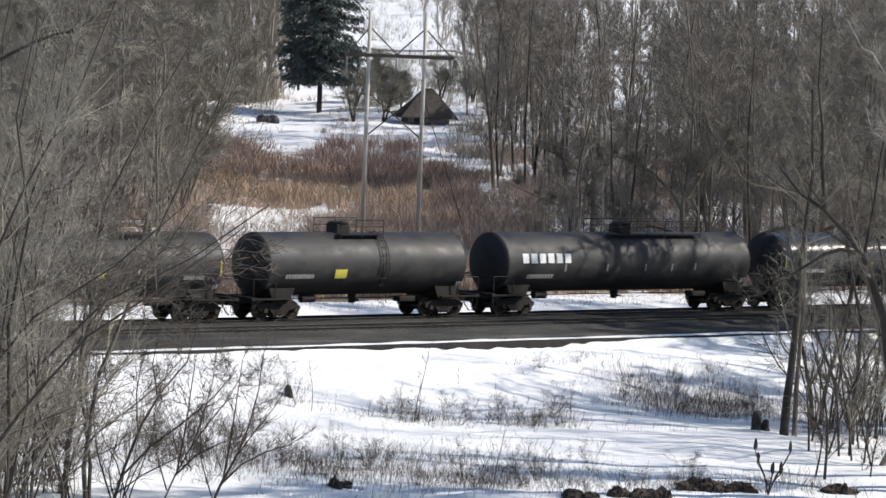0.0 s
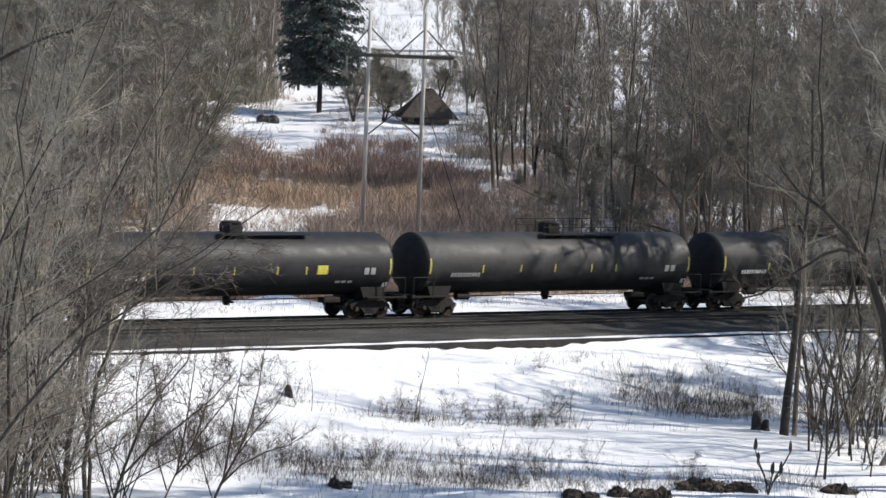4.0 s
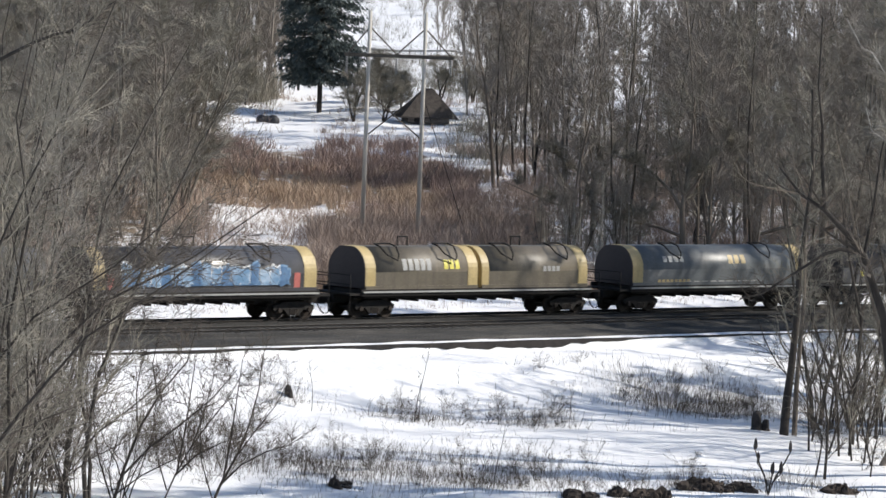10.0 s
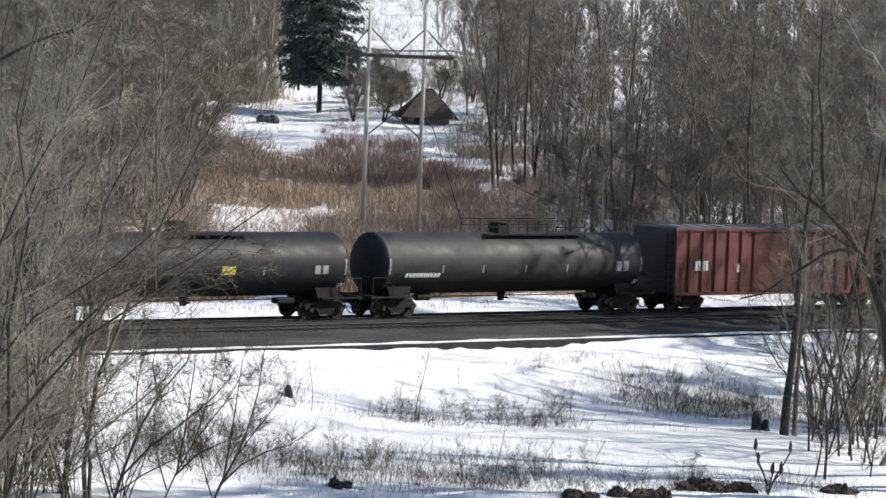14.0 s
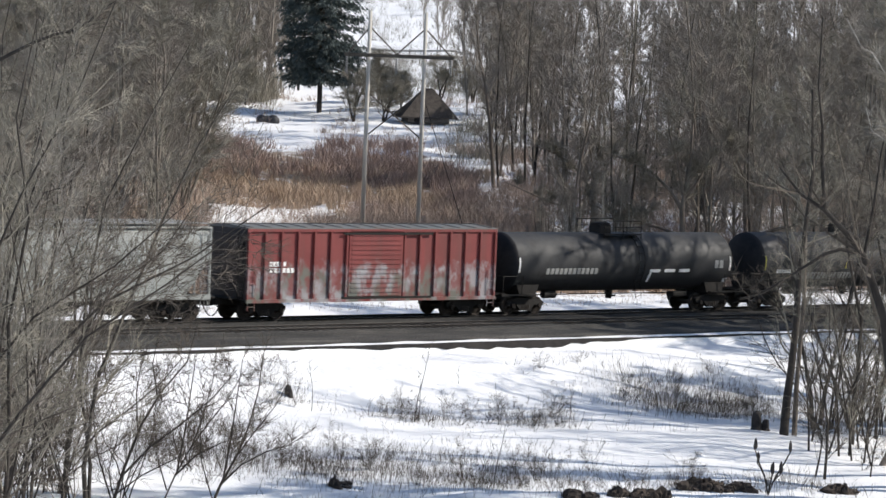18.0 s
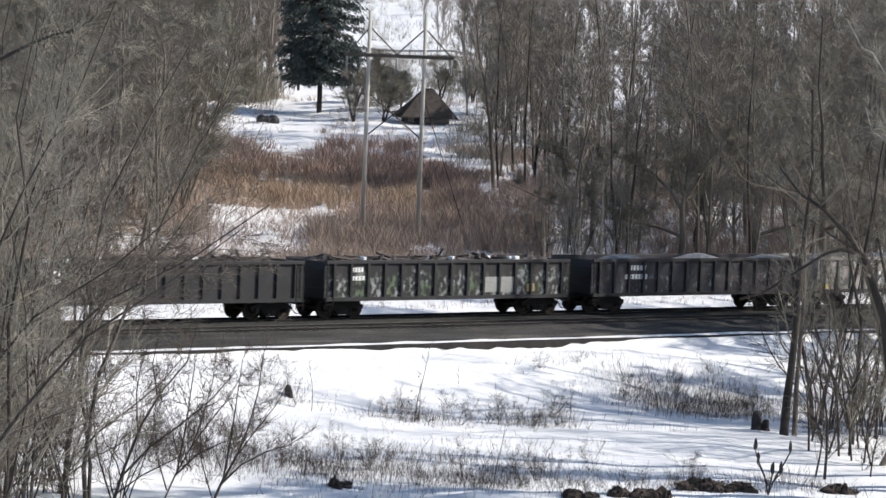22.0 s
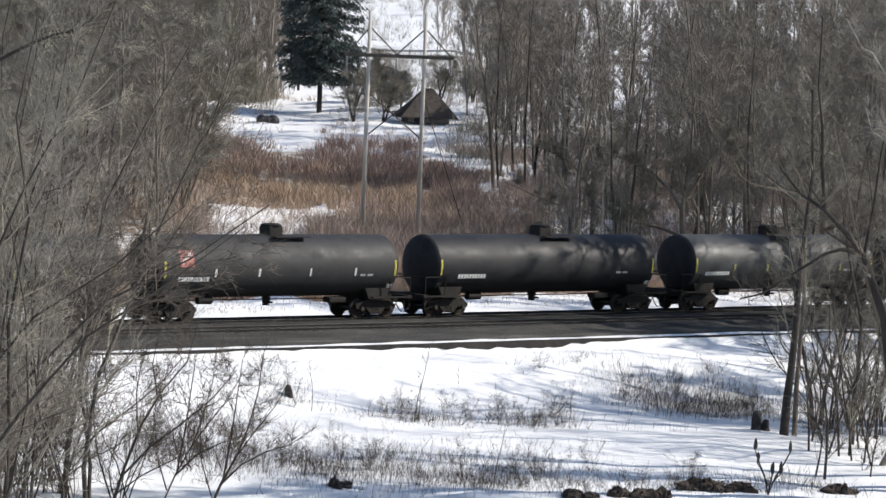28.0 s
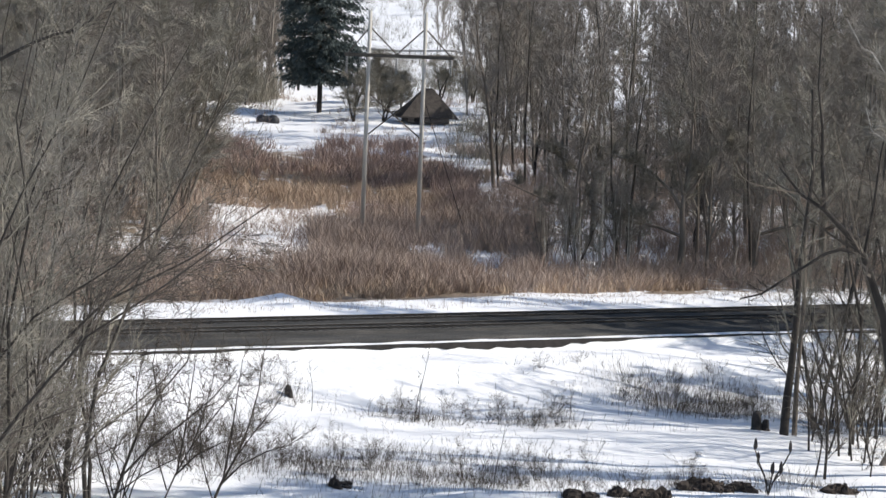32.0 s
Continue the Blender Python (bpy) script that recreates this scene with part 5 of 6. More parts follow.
def make_couplers(root, half):
    """Draft gear and couplers that reach out half way to the next car."""
    for sg, end in ((-1, half[0]), (1, half[1])):
        bm = boxed(-0.45, 0.0, -0.16, 0.16, 0.68, 1.0, bevel=0.02) if sg > 0 else boxed(0.0, 0.45, -0.16, 0.16, 0.68, 1.0, bevel=0.02)
        box(bm, -0.14, 0.14, -0.2, 0.2, 0.66, 1.04)
        for v in bm.verts:
            v.co.x += end
        part("coupler", bm, FRAME_BLACK, root)
        x0 = end - sg * 0.5
        pts = [(x0 + sg * 0.45 * i / 6, -0.35, 0.72 - 0.5 * math.sin(math.pi * i / 12)) for i in range(7)]
        bm = pipe(pts, 0.03)
        part("air_hose", bm, FRAME_BLACK, root)


def ladder(root, x, y0, y1, z0, z1, material, rungs=6, along=True):
    """A ladder flat against a side (along x) or an end (along y)."""
    bm = bmesh.new()
    wide = 0.4
    a = ((x - wide / 2, y0), (x + wide / 2, y0)) if along else ((x, y0 - wide / 2), (x, y0 + wide / 2))
    for px, py in a:
        rod(bm, (px, py, z0), (px, py + (y1 - y0), z1), 0.024, n=5)
    for i in range(rungs):
        u = (i + 0.5) / rungs
        dy = (y1 - y0) * u
        rod(bm, (a[0][0], a[0][1] + dy, z0 + (z1 - z0) * u), (a[1][0], a[1][1] + dy, z0 + (z1 - z0) * u), 0.018, n=5)
    part("ladder", bm, material, root)


def on_shell(x0, x1, z0, z1, r, zc, off=0.012, n=4):
    """A thin plate that follows the near side of a drum of radius r."""
    bm = bmesh.new()
    rows = []
    for i in range(n + 1):
        z = z0 + (z1 - z0) * i / n
        y = -math.sqrt(max(0.0, r * r - (z - zc) ** 2))
        k = Vector((0, y, z - zc)).normalized()
        rows.append([bm.verts.new((x, k.y * (r + d), zc + k.z * (r + d))) for d in (off, -0.01) for x in (x0, x1)])
    for a, b in zip(rows, rows[1:]):
        for i, j in ((0, 1), (1, 3), (3, 2), (2, 0)):
            bm.faces.new((a[i], a[j], b[j], b[i]))
    bm.faces.new([rows[0][i] for i in (0, 2, 3, 1)])
    bm.faces.new([rows[-1][i] for i in (0, 1, 3, 2)])
    return bm


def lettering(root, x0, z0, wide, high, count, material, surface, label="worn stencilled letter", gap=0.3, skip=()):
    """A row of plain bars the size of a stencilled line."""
    step = wide / count
    for i in range(count):
        if i not in skip:
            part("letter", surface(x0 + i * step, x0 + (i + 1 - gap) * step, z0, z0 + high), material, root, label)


def car_root(name, s0, s1, label, category):
    root = new(name)
    tagged(root, label, category, "cars of the freight train")
    root["middle"] = (s0 + s1) / 2
    CARS.append(root)
    return root


CARS = []
GAPS = {}


def tank_car(s0, s1, body, r=1.5, zc=2.58, hatch=0.0, walk_len=4.5, stripes=(), stripe_mat=LEMON, label="", panel=None, marks=(), ladder_at=None, ends=LEMON, rail=True, bulge=0.32, sill=FRAME_BLACK, band=None, round_logo=None):
    """A tank car between s0 and s1 (the straight part of its shell)."""
    root = car_root("tank_car", s0, s1, label, "tank car")
    h = (s1 - s0) / 2
    hd = r * bulge
    shell = part("tank", lathe([(-h, r - 0.02), (-h, r), (h, r), (h, r - 0.02)], 48, "x", (0, 0, zc)), body, root, smooth=True)
    shell.data.set_sharp_from_angle(angle=radians(40))
    for sg in (-1, 1):
        prof = [(sg * (h + hd), 0)]
        for i in range(1, 9):
            a = math.pi / 2 * i / 8
            prof.append((sg * (h + hd * math.cos(a)), (r - 0.004) * math.sin(a)))
        # heads are painted darker than the shell to carry the ends' shade
        part("tank_head", lathe(prof, 48, "x", (0, 0, zc)), HEAD_GREY if body in (TANK_CREAM, TANK_WHITE) else HEAD_SOOT_SHADE, root, "domed end, grime and shade in its colour", True)
    for sg in (-1, 1):
        ex = sg * (h - 0.9)
        make_truck(root, ex)
        bm = bmesh.new()
        pts = [(ex - 0.5, 0.9), (ex + 0.5, 0.9), (ex + 0.75, zc - r * 0.72), (ex - 0.75, zc - r * 0.72)]
        part("saddle", prism(pts, -r * 0.8, r * 0.8), FRAME_BLACK, root)
        end = sg * (h + hd + 0.55)
        lo, hi = sorted((ex - sg * 1.1, end))
        part("stub_sill", boxed(lo, hi, -0.32, 0.32, 0.72, 1.05, bevel=0.02), FRAME_BLACK, root)
        lo, hi = sorted((end - sg * 0.25, end))
        part("end_sill", boxed(lo, hi, -1.45, 1.45, 0.95, 1.1), sill, root)
        bm = bmesh.new()
        for y in (-1.42, 1.42):
            rod(bm, (end - sg * 0.1, y, 1.1), (end - sg * 0.1, y, 1.95), 0.025, n=6)
            rod(bm, (end - sg * 0.1, y, 1.95), (end - sg * 1.0, y * 1.02, 1.95), 0.025, n=6)
        rod(bm, (end - sg * 0.1, -1.42, 1.95), (end - sg * 0.1, 1.42, 1.95), 0.025, n=6)
        part("end_rail", bm, sill, root)
        lo, hi = sorted((ex - sg * 0.5, end))
        for y in (-1.36, 1.36):
            part("side_step", boxed(lo, hi, y - 0.1, y + 0.1, 0.98, 1.05), sill, root)
        for y in (-1.38, 1.38):
            part("stirrup", pipe([(end - sg * 0.1, y, 1.0), (end - sg * 0.1, y, 0.44), (end - sg * 0.12, y, 0.42), (end - sg * 0.38, y, 0.42), (end - sg * 0.4, y, 0.44), (end - sg * 0.4, y, 1.0)], 0.02, 5), FRAME_BLACK, root)
        bm = bmesh.new()
        rod(bm, (ex + sg * 0.55, -1.38, 1.05), (ex + sg * 0.55, -1.44, 1.95), 0.03, n=6)
        part("grab_post", bm, WHITE_MARK if body in (TANK_CREAM, TANK_WHITE) else sill, root)
        # placard holder
        bm = on_shell(sg * (h - 0.28), sg * (h - 0.02), zc - 1.12, zc - 0.86, r, zc) if sg > 0 else on_shell(-h + 0.02, -h + 0.28, zc - 1.12, zc - 0.86, r, zc)
        part("placard", bm, WHITE_MARK if sg > 0 else DARK_MARK, root)
        if ends:
            x = sg * (h - 0.06)
            part("reflector", on_shell(x - 0.04, x + 0.04, zc - 0.45, zc + 0.3, r, zc), ends, root)
    bm = bmesh.new()
    rod(bm, (-h + 0.9, -0.15, 0.92), (h - 0.9, -0.15, 0.92), 0.03, n=6)
    for i in range(7):
        x = -h + 2.4 + (2 * h - 4.8) * i / 6
        rod(bm, (x, -0.15, 0.9), (x, -0.15, zc - r + 0.05), 0.02, n=5)
    part("brake_pipe", bm, FRAME_BLACK, root)
    # bottom outlet and brake gear
    bm = bmesh.new()
    rod(bm, (0.1, 0, zc - r - 0.42), (0.1, 0, zc - r + 0.1), 0.16, 0.24, n=14)
    rod(bm, (0.1, -0.5, zc - r - 0.25), (0.1, 0.1, zc - r - 0.25), 0.05, n=8)
    part("bottom_valve", bm, FRAME_BLACK, root)
    bm = bmesh.new()
    rod(bm, (-h + 2.5, -0.55, 0.95), (-h + 3.3, -0.55, 0.95), 0.19, n=14)
    part("brake_cylinder", bm, FRAME_BLACK, root)
    part("brake_tank", boxed(h - 3.6, h - 2.6, -0.9, -0.35, 0.75, 1.02, bevel=0.06), FRAME_BLACK, root)
    # manway housing, walkway and rails on top
    top = zc + r
    hx = hatch
    bm = boxed(hx - 0.42, hx + 0.42, -0.42, 0.42, top - 0.12, top + 0.42, bevel=0.08)
    house = part("manway_housing", bm, FRAME_BLACK if body not in (TANK_CREAM, TANK_WHITE) else GALV, root)
    part("housing_lid", lathe([(0, 0.5), (0.05, 0.5), (0.1, 0.35), (0.12, 0)], 18, "z", (hx, 0, top + 0.42)), FRAME_BLACK if body not in (TANK_CREAM, TANK_WHITE) else GALV, house)
    if walk_len:
        x0, x1 = hx - walk_len * 0.25, hx + walk_len * 0.75
        for y in (-0.85, 0.85):
            part("walkway", boxed(x0, x1, y - 0.22, y + 0.22, top - 0.1, top - 0.05), FRAME_BLACK if body not in (TANK_CREAM, TANK_WHITE) else GALV, root)
        if rail:
            n = max(2, int(walk_len / 1.1))
            for y in (-1.05, 1.05):
                bm = bmesh.new()
                for i in range(n + 1):
                    x = x0 + (x1 - x0) * i / n
                    rod(bm, (x, y, top - 0.28), (x, y, top + 0.62), 0.022, n=5)
                for z in (top + 0.3, top + 0.62):
                    rod(bm, (x0, y, z), (x1, y, z), 0.02, n=5)
                part("handrail", bm, FRAME_BLACK if body not in (TANK_CREAM, TANK_WHITE) else GALV, root)
    if ladder_at is not None:
        steel = GALV if body in (TANK_CREAM, TANK_WHITE) else FRAME_BLACK
        arc = [radians(-38 + 118 * i / 10) for i in range(11)]
        for dx in (-0.2, 0.2):
            pts = [(ladder_at + dx, -1.4, 0.75)] + [(ladder_at + dx, -(r + 0.09) * math.cos(a), zc + (r + 0.09) * math.sin(a)) for a in arc]
            part("ladder_rail", pipe(pts, 0.022, 5), steel, root)
        for i in range(9):
            a = radians(-38 + 112 * i / 8)
            y, z = -(r + 0.09) * math.cos(a), zc + (r + 0.09) * math.sin(a)
            bm = bmesh.new()
            rod(bm, (ladder_at - 0.2, y, z), (ladder_at + 0.2, y, z), 0.018, n=5)
            part("rung", bm, steel, root)
    for x in stripes:
        part("reflector", on_shell(x - 0.035, x + 0.035, zc - 0.42, zc - 0.05, r, zc), stripe_mat, root)
    if panel:
        px, pz, pw, ph = panel
        part("yellow_panel", on_shell(px, px + pw, zc + pz, zc + pz + ph, r, zc), LEMON, root, "bright yellow square panel")
    for x, dz, wide, high, count, mat in marks:
        lettering(root, x, zc + dz, wide, high, count, mat, lambda a, b, c, d: on_shell(a, b, c, d, r, zc))
    if round_logo:
        bm = on_shell(round_logo[0], round_logo[0] + 0.75, zc + round_logo[1], zc + round_logo[1] + 0.75, r, zc)
        part("logo", bm, RED_MARK, root, "faded red square emblem")
        bm = bmesh.new()
        for i in range(5):
            a = round_logo[0] + 0.1 + i * 0.12
            me = bpy.data.meshes.new("bar")
            q = on_shell(a, a + 0.06, zc + round_logo[1] + 0.12 + i * 0.1, zc + round_logo[1] + 0.3 + i * 0.1, r, zc, 0.02)
            q.to_mesh(me)
            q.free()
            bm.from_mesh(me)
            bpy.data.meshes.remove(me)
        part("logo_bar", bm, WHITE_MARK, root)
    GAPS[root.name] = h + hd + 0.55
    return root


def hood_outline(w, z0, z1, r):
    pts = [(-w, z0), (-w, z1 - r)]
    for i in range(1, 9):
        a = math.pi / 2 * i / 9
        pts.append((-w + r - r * math.cos(a), z1 - r + r * math.sin(a) * 1.0))
    return pts + [(-a, b) for a, b in pts[::-1]]


HOOD_R = 1.2


def coil_car(s0, s1, hoods, label, marks=(), bands=(), spray=None):
    """A coil car: a low cradle frame under one or two rounded hoods. hoods: (x0, x1, material)."""
    root = car_root("coil_car", s0, s1, label, "coil car")
    h = (s1 - s0) / 2
    w, z0, z1 = 1.42, 1.42, 3.42
    for sg in (-1, 1):
        ex = sg * (h - 1.1)
        make_truck(root, ex)
        lo, hi = sorted((sg * (h - 0.05), sg * (h + 0.75)))
        part("end_platform", boxed(lo, hi, -1.45, 1.45, 1.12, 1.22), FRAME_BLACK, root)
        bm = bmesh.new()
        end = sg * (h + 0.7)
        for y in (-1.4, 1.4):
            rod(bm, (end, y, 0.45), (end, y, 2.1), 0.025, n=6)
        rod(bm, (end, -1.4, 2.1), (end, 1.4, 2.1), 0.025, n=6)
        rod(bm, (end, -1.4, 1.65), (end, 1.4, 1.65), 0.025, n=6)
        part("end_rail", bm, FRAME_BLACK, root)
        lo, hi = sorted((sg * (h - 2.4), sg * (h + 0.85)))
        part("draft_sill", boxed(lo, hi, -0.3, 0.3, 0.72, 1.1), FRAME_BLACK, root)
    part("side_sill", boxed(-h - 0.1, h + 0.1, -1.5, -1.36, 1.08, 1.4, bevel=0.02), FRAME_BLACK, root)
    part("side_sill", boxed(-h - 0.1, h + 0.1, 1.36, 1.5, 1.08, 1.4, bevel=0.02), FRAME_BLACK, root)
    part("cradle", boxed(-h + 0.2, h - 0.2, -1.3, 1.3, 0.95, 1.36, bevel=0.05), FRAME_BLACK, root)
    part("walk_rail", boxed(-h, h, -1.58, -1.5, 1.24, 1.32), GREY_MARK, root)
    for i in range(9):
        x = -h + 2.4 + (2 * h - 4.8) * i / 8
        part("cross_bearer", boxed(x - 0.08, x + 0.08, -1.2, 1.2, 0.78, 0.948), FRAME_BLACK, root)
    for x0, x1, mat in hoods:
        o = hood_outline(w, z0, z1, HOOD_R)
        hood = part("hood", prism_x(o, x0, x1), mat, root)
        for f in hood.data.polygons:
            f.use_smooth = abs(f.normal.x) < 0.5 and 0.02 < f.normal.z < 0.999
        part("hood_lip", boxed(x0 - 0.02, x1 + 0.02, -w - 0.07, -w - 0.003, z0 - 0.02, z0 + 0.14), mat, hood)
        for u in (0.24, 0.76):
            x = x0 + (x1 - x0) * u
            bm = pipe([(x - 0.45, -0.42, z1 + 0.12), (x + 0.5, -0.42, z1 + 0.12), (x + 0.42, -1.02, z1 + 0.02), (x + 0.3, -1.42, z1 - 0.33), (x + 0.2, -1.5, z1 - 0.64), (x - 0.5, -1.44, z1 - 0.32), (x - 0.56, -1.02, z1 + 0.02), (x - 0.45, -0.42, z1 + 0.12)], 0.04, 5)
            part("lifting_bracket", bm, FRAME_BLACK, hood)
        bm = bmesh.new()
        x = x0 + (x1 - x0) * 0.5
        for dx in (-0.3, 0.3):
            rod(bm, (x + dx, 0.2, z1 - 0.02), (x + dx, 0.2, z1 + 0.42), 0.04, n=5)
        rod(bm, (x - 0.34, 0.2, z1 + 0.42), (x + 0.34, 0.2, z1 + 0.42), 0.04, n=5)
        part("top_bracket", bm, FRAME_BLACK, hood)
    for x0, sg in ((min(q[0] for q in hoods), -1), (max(q[1] for q in hoods), 1)):
        lo, hi = sorted((x0 + sg * 0.024, x0 + sg * 0.05))
        part("hood_end", prism_x(hood_outline(w + 0.006, z0 + 0.012, z1 + 0.006, HOOD_R), lo, hi), BOX_END, root, "dark end plate of the hood")
    for x0, x1, mat in bands:
        part("end_band", prism_x(hood_outline(w + 0.012, z0 + 0.01, z1 + 0.012, HOOD_R), x0, x1), mat, root, "faded yellow band round the hood")
    if spray:
        x0, x1, za, zb, mat = spray
        rng = random.Random(5)
        part("spray_ground", boxed(x0 + 0.2, x1 - 0.2, -w - 0.05, -w - 0.034, za + 0.06, zb - 0.25), SPRAY_DEEP, root, "deep blue sprayed ground")
        n = 17
        for i in range(n):
            xa = x0 + (x1 - x0) * i / n
            xb = xa + (x1 - x0) / n * rng.uniform(1.0, 1.3)
            lo, hi = za + rng.uniform(0, 0.1), zb + rng.uniform(-0.25, 0.2)
            cx, cz = (xa + xb) / 2, (lo + hi) / 2
            pts = []
            for k in range(18):
                a = 2 * math.pi * k / 18
                e = rng.uniform(0.72, 1.12)
                pts.append((cx + (xb - xa) / 2 * e * math.copysign(abs(math.cos(a)) ** 0.5, math.cos(a)), cz + (hi - lo) / 2 * e * math.copysign(abs(math.sin(a)) ** 0.5, math.sin(a))))
            blob = part("spray_outline", prism(pts, -w - 0.06 - 0.002 * (i % 2), -w - 0.052), (WHITE_MARK, SPRAY_BLUE, GREY_MARK)[i % 3], root, "pale sprayed outline")
            part("spray_fill", prism([(cx + (px - cx) * 0.86, cz - 0.05 + (pz - cz) * 0.9) for px, pz in pts], -w - 0.072, -w - 0.064), (mat, SPRAY_DEEP, mat)[i % 3], blob, "blue sprayed fill")
    for x, z, wide, high, count, mat in marks:
        def flat(a, b, c, d):
            q = bmesh.new()
            for i in range(4):
                e0, e1 = c + (d - c) * i / 4, c + (d - c) * (i + 1) / 4
                ys = []
                for e in (e0, e1):
                    t = e - (z1 - HOOD_R)
                    ys.append(-w - 0.012 if t <= 0 else -w + HOOD_R - math.sqrt(max(0, HOOD_R ** 2 - t * t)) - 0.012)
                v = [q.verts.new(p) for p in ((a, ys[0], e0), (b, ys[0], e0), (b, ys[1], e1), (a, ys[1], e1))]
                q.faces.new(v)
            return q
        lettering(root, x, z, wide, high, count, mat, flat)
    GAPS[root.name] = h + 0.85
    return root


def box_car(s0, s1, body, label, door="plug", high=4.55, marks=()):
    root = car_root("box_car", s0, s1, label, "box car")
    h, w, z0 = (s1 - s0) / 2, 1.5, 0.98
    for sg in (-1, 1):
        make_truck(root, sg * (h - 1.5))
        lo, hi = sorted((sg * (h - 2.6), sg * (h + 0.8)))
        part("draft_sill", boxed(lo, hi, -0.3, 0.3, 0.7, 1.0), FRAME_BLACK, root)
        # corrugated end
        wall = part("end_wall", boxed(sg * h - 0.02, sg * h + 0.02, -w, w, z0, high), BOX_END, root)
        for i in range(11):
            z = z0 + 0.25 + i * (high - z0 - 0.4) / 11
            lo, hi = sorted((sg * (h + 0.021), sg * (h + 0.07)))
            part("corrugation", boxed(lo, hi, -w + 0.12, w - 0.12, z, z + 0.16), BOX_END, wall)
        ladder(root, sg * (h + 0.08), -1.2, -1.2, 0.6, high - 0.2, FRAME_BLACK, 10, False)
        ladder(root, sg * (h - 0.3), -w - 0.06, -w - 0.06, 0.5, 2.3, body, 5)
        part("crossover_step", boxed(min(sg * h, sg * (h + 0.7)), max(sg * h, sg * (h + 0.7)), -1.2, 1.2, 1.02, 1.08), FRAME_BLACK, root)
    part("floor_frame", boxed(-h, h, -w + 0.02, w - 0.02, 0.92, 1.12), FRAME_BLACK, root)
    for y in (-w, w - 0.05):
        part("side_wall", boxed(-h + 0.02, h - 0.02, y, y + 0.05, z0, high), body, root)
    # posts between the side sheets
    dw = 1.65
    n = 6
    post = None
    for sg in (-1, 1):
        for i in range(n + 1):
            x = sg * (dw + 0.12 + (h - dw - 0.2) * i / n)
            for y in (-w - 0.103, w + 0.003):
                if post is None:
                    post = part("side_post", boxed(-0.05, 0.05, 0, 0.1, z0 + 0.05, high - 0.135), body, root)
                    o = post
                else:
                    o = again(post, root, pose(0, 0, 0))
                o.matrix_basis = pose(x, y, 0)
    part("side_sill", boxed(-h, h, -w - 0.13, -w - 0.002, 0.86, 1.02), body, root)
    part("top_chord", boxed(-h, h, -w - 0.075, -w - 0.002, high - 0.13, high - 0.002), body, root)
    # door
    dr = part("door", boxed(-dw, dw, -w - 0.085, -w - 0.003, z0 + 0.12, high - 0.22, bevel=0.02), body, root, "closed sliding door")
    if door == "plug":
        for x in (-0.95, 0.95):
            bm = bmesh.new()
            rod(bm, (x, -w - 0.12, z0 + 0.2), (x, -w - 0.12, high - 0.3), 0.03, n=6)
            part("locking_bar", bm, FRAME_BLACK, dr)
        for z in (1.45, 2.3):
            bm = bmesh.new()
            rod(bm, (-0.95, -w - 0.12, z), (0.95, -w - 0.12, z), 0.022, n=6)
            part("cross_bar", bm, FRAME_BLACK, dr)
        for x in (-dw, dw):
            part("door_edge", boxed(x - 0.05, x + 0.05, -w - 0.12, -w - 0.087, z0 + 0.1, high - 0.2), body, dr)
    else:
        bm = bmesh.new()
        for i in range(14):
            z = z0 + 0.3 + i * 0.225
            box(bm, -dw + 0.15, dw - 0.15, -w - 0.115, -w - 0.087, z, z + 0.09)
        part("door_corrugation", bm, body, dr)
    for z in (high - 0.2, z0 + 0.06):
        part("door_rail", boxed(-dw - 0.4, dw * 2.1, -w - 0.14, -w - 0.09, z - 0.06, z + 0.04), FRAME_BLACK, root)
    # roof of cross panels, sloping to each side
    bm = prism_x([(-w - 0.08, high), (-w - 0.08, high + 0.05), (0, high + 0.16), (w + 0.08, high + 0.05), (w + 0.08, high)], -h, h)
    rf = part("roof", bm, ROOF_STEEL, root, "rusting dull galvanised roof")
    rib = None
    for i in range(15):
        x = -h + 0.3 + (2 * h - 0.6) * i / 14
        if rib is None:
            rib = part("roof_rib", prism_x([(-w, high + 0.062), (-w, high + 0.095), (0, high + 0.2), (w, high + 0.095), (w, high + 0.062), (0, high + 0.167)], -0.05, 0.05), ROOF_STEEL, rf)
            rib.matrix_basis = pose(x, 0, 0)
        else:
            again(rib, rf, pose(x, 0, 0))
    for x, z, wide, hi2, count, mat in marks:
        lettering(root, x, z, wide, hi2, count, mat, lambda a, b, c, d: boxed(a, b, -w - 0.03, -w - 0.003, c, d))
    GAPS[root.name] = h + 0.85
    return root


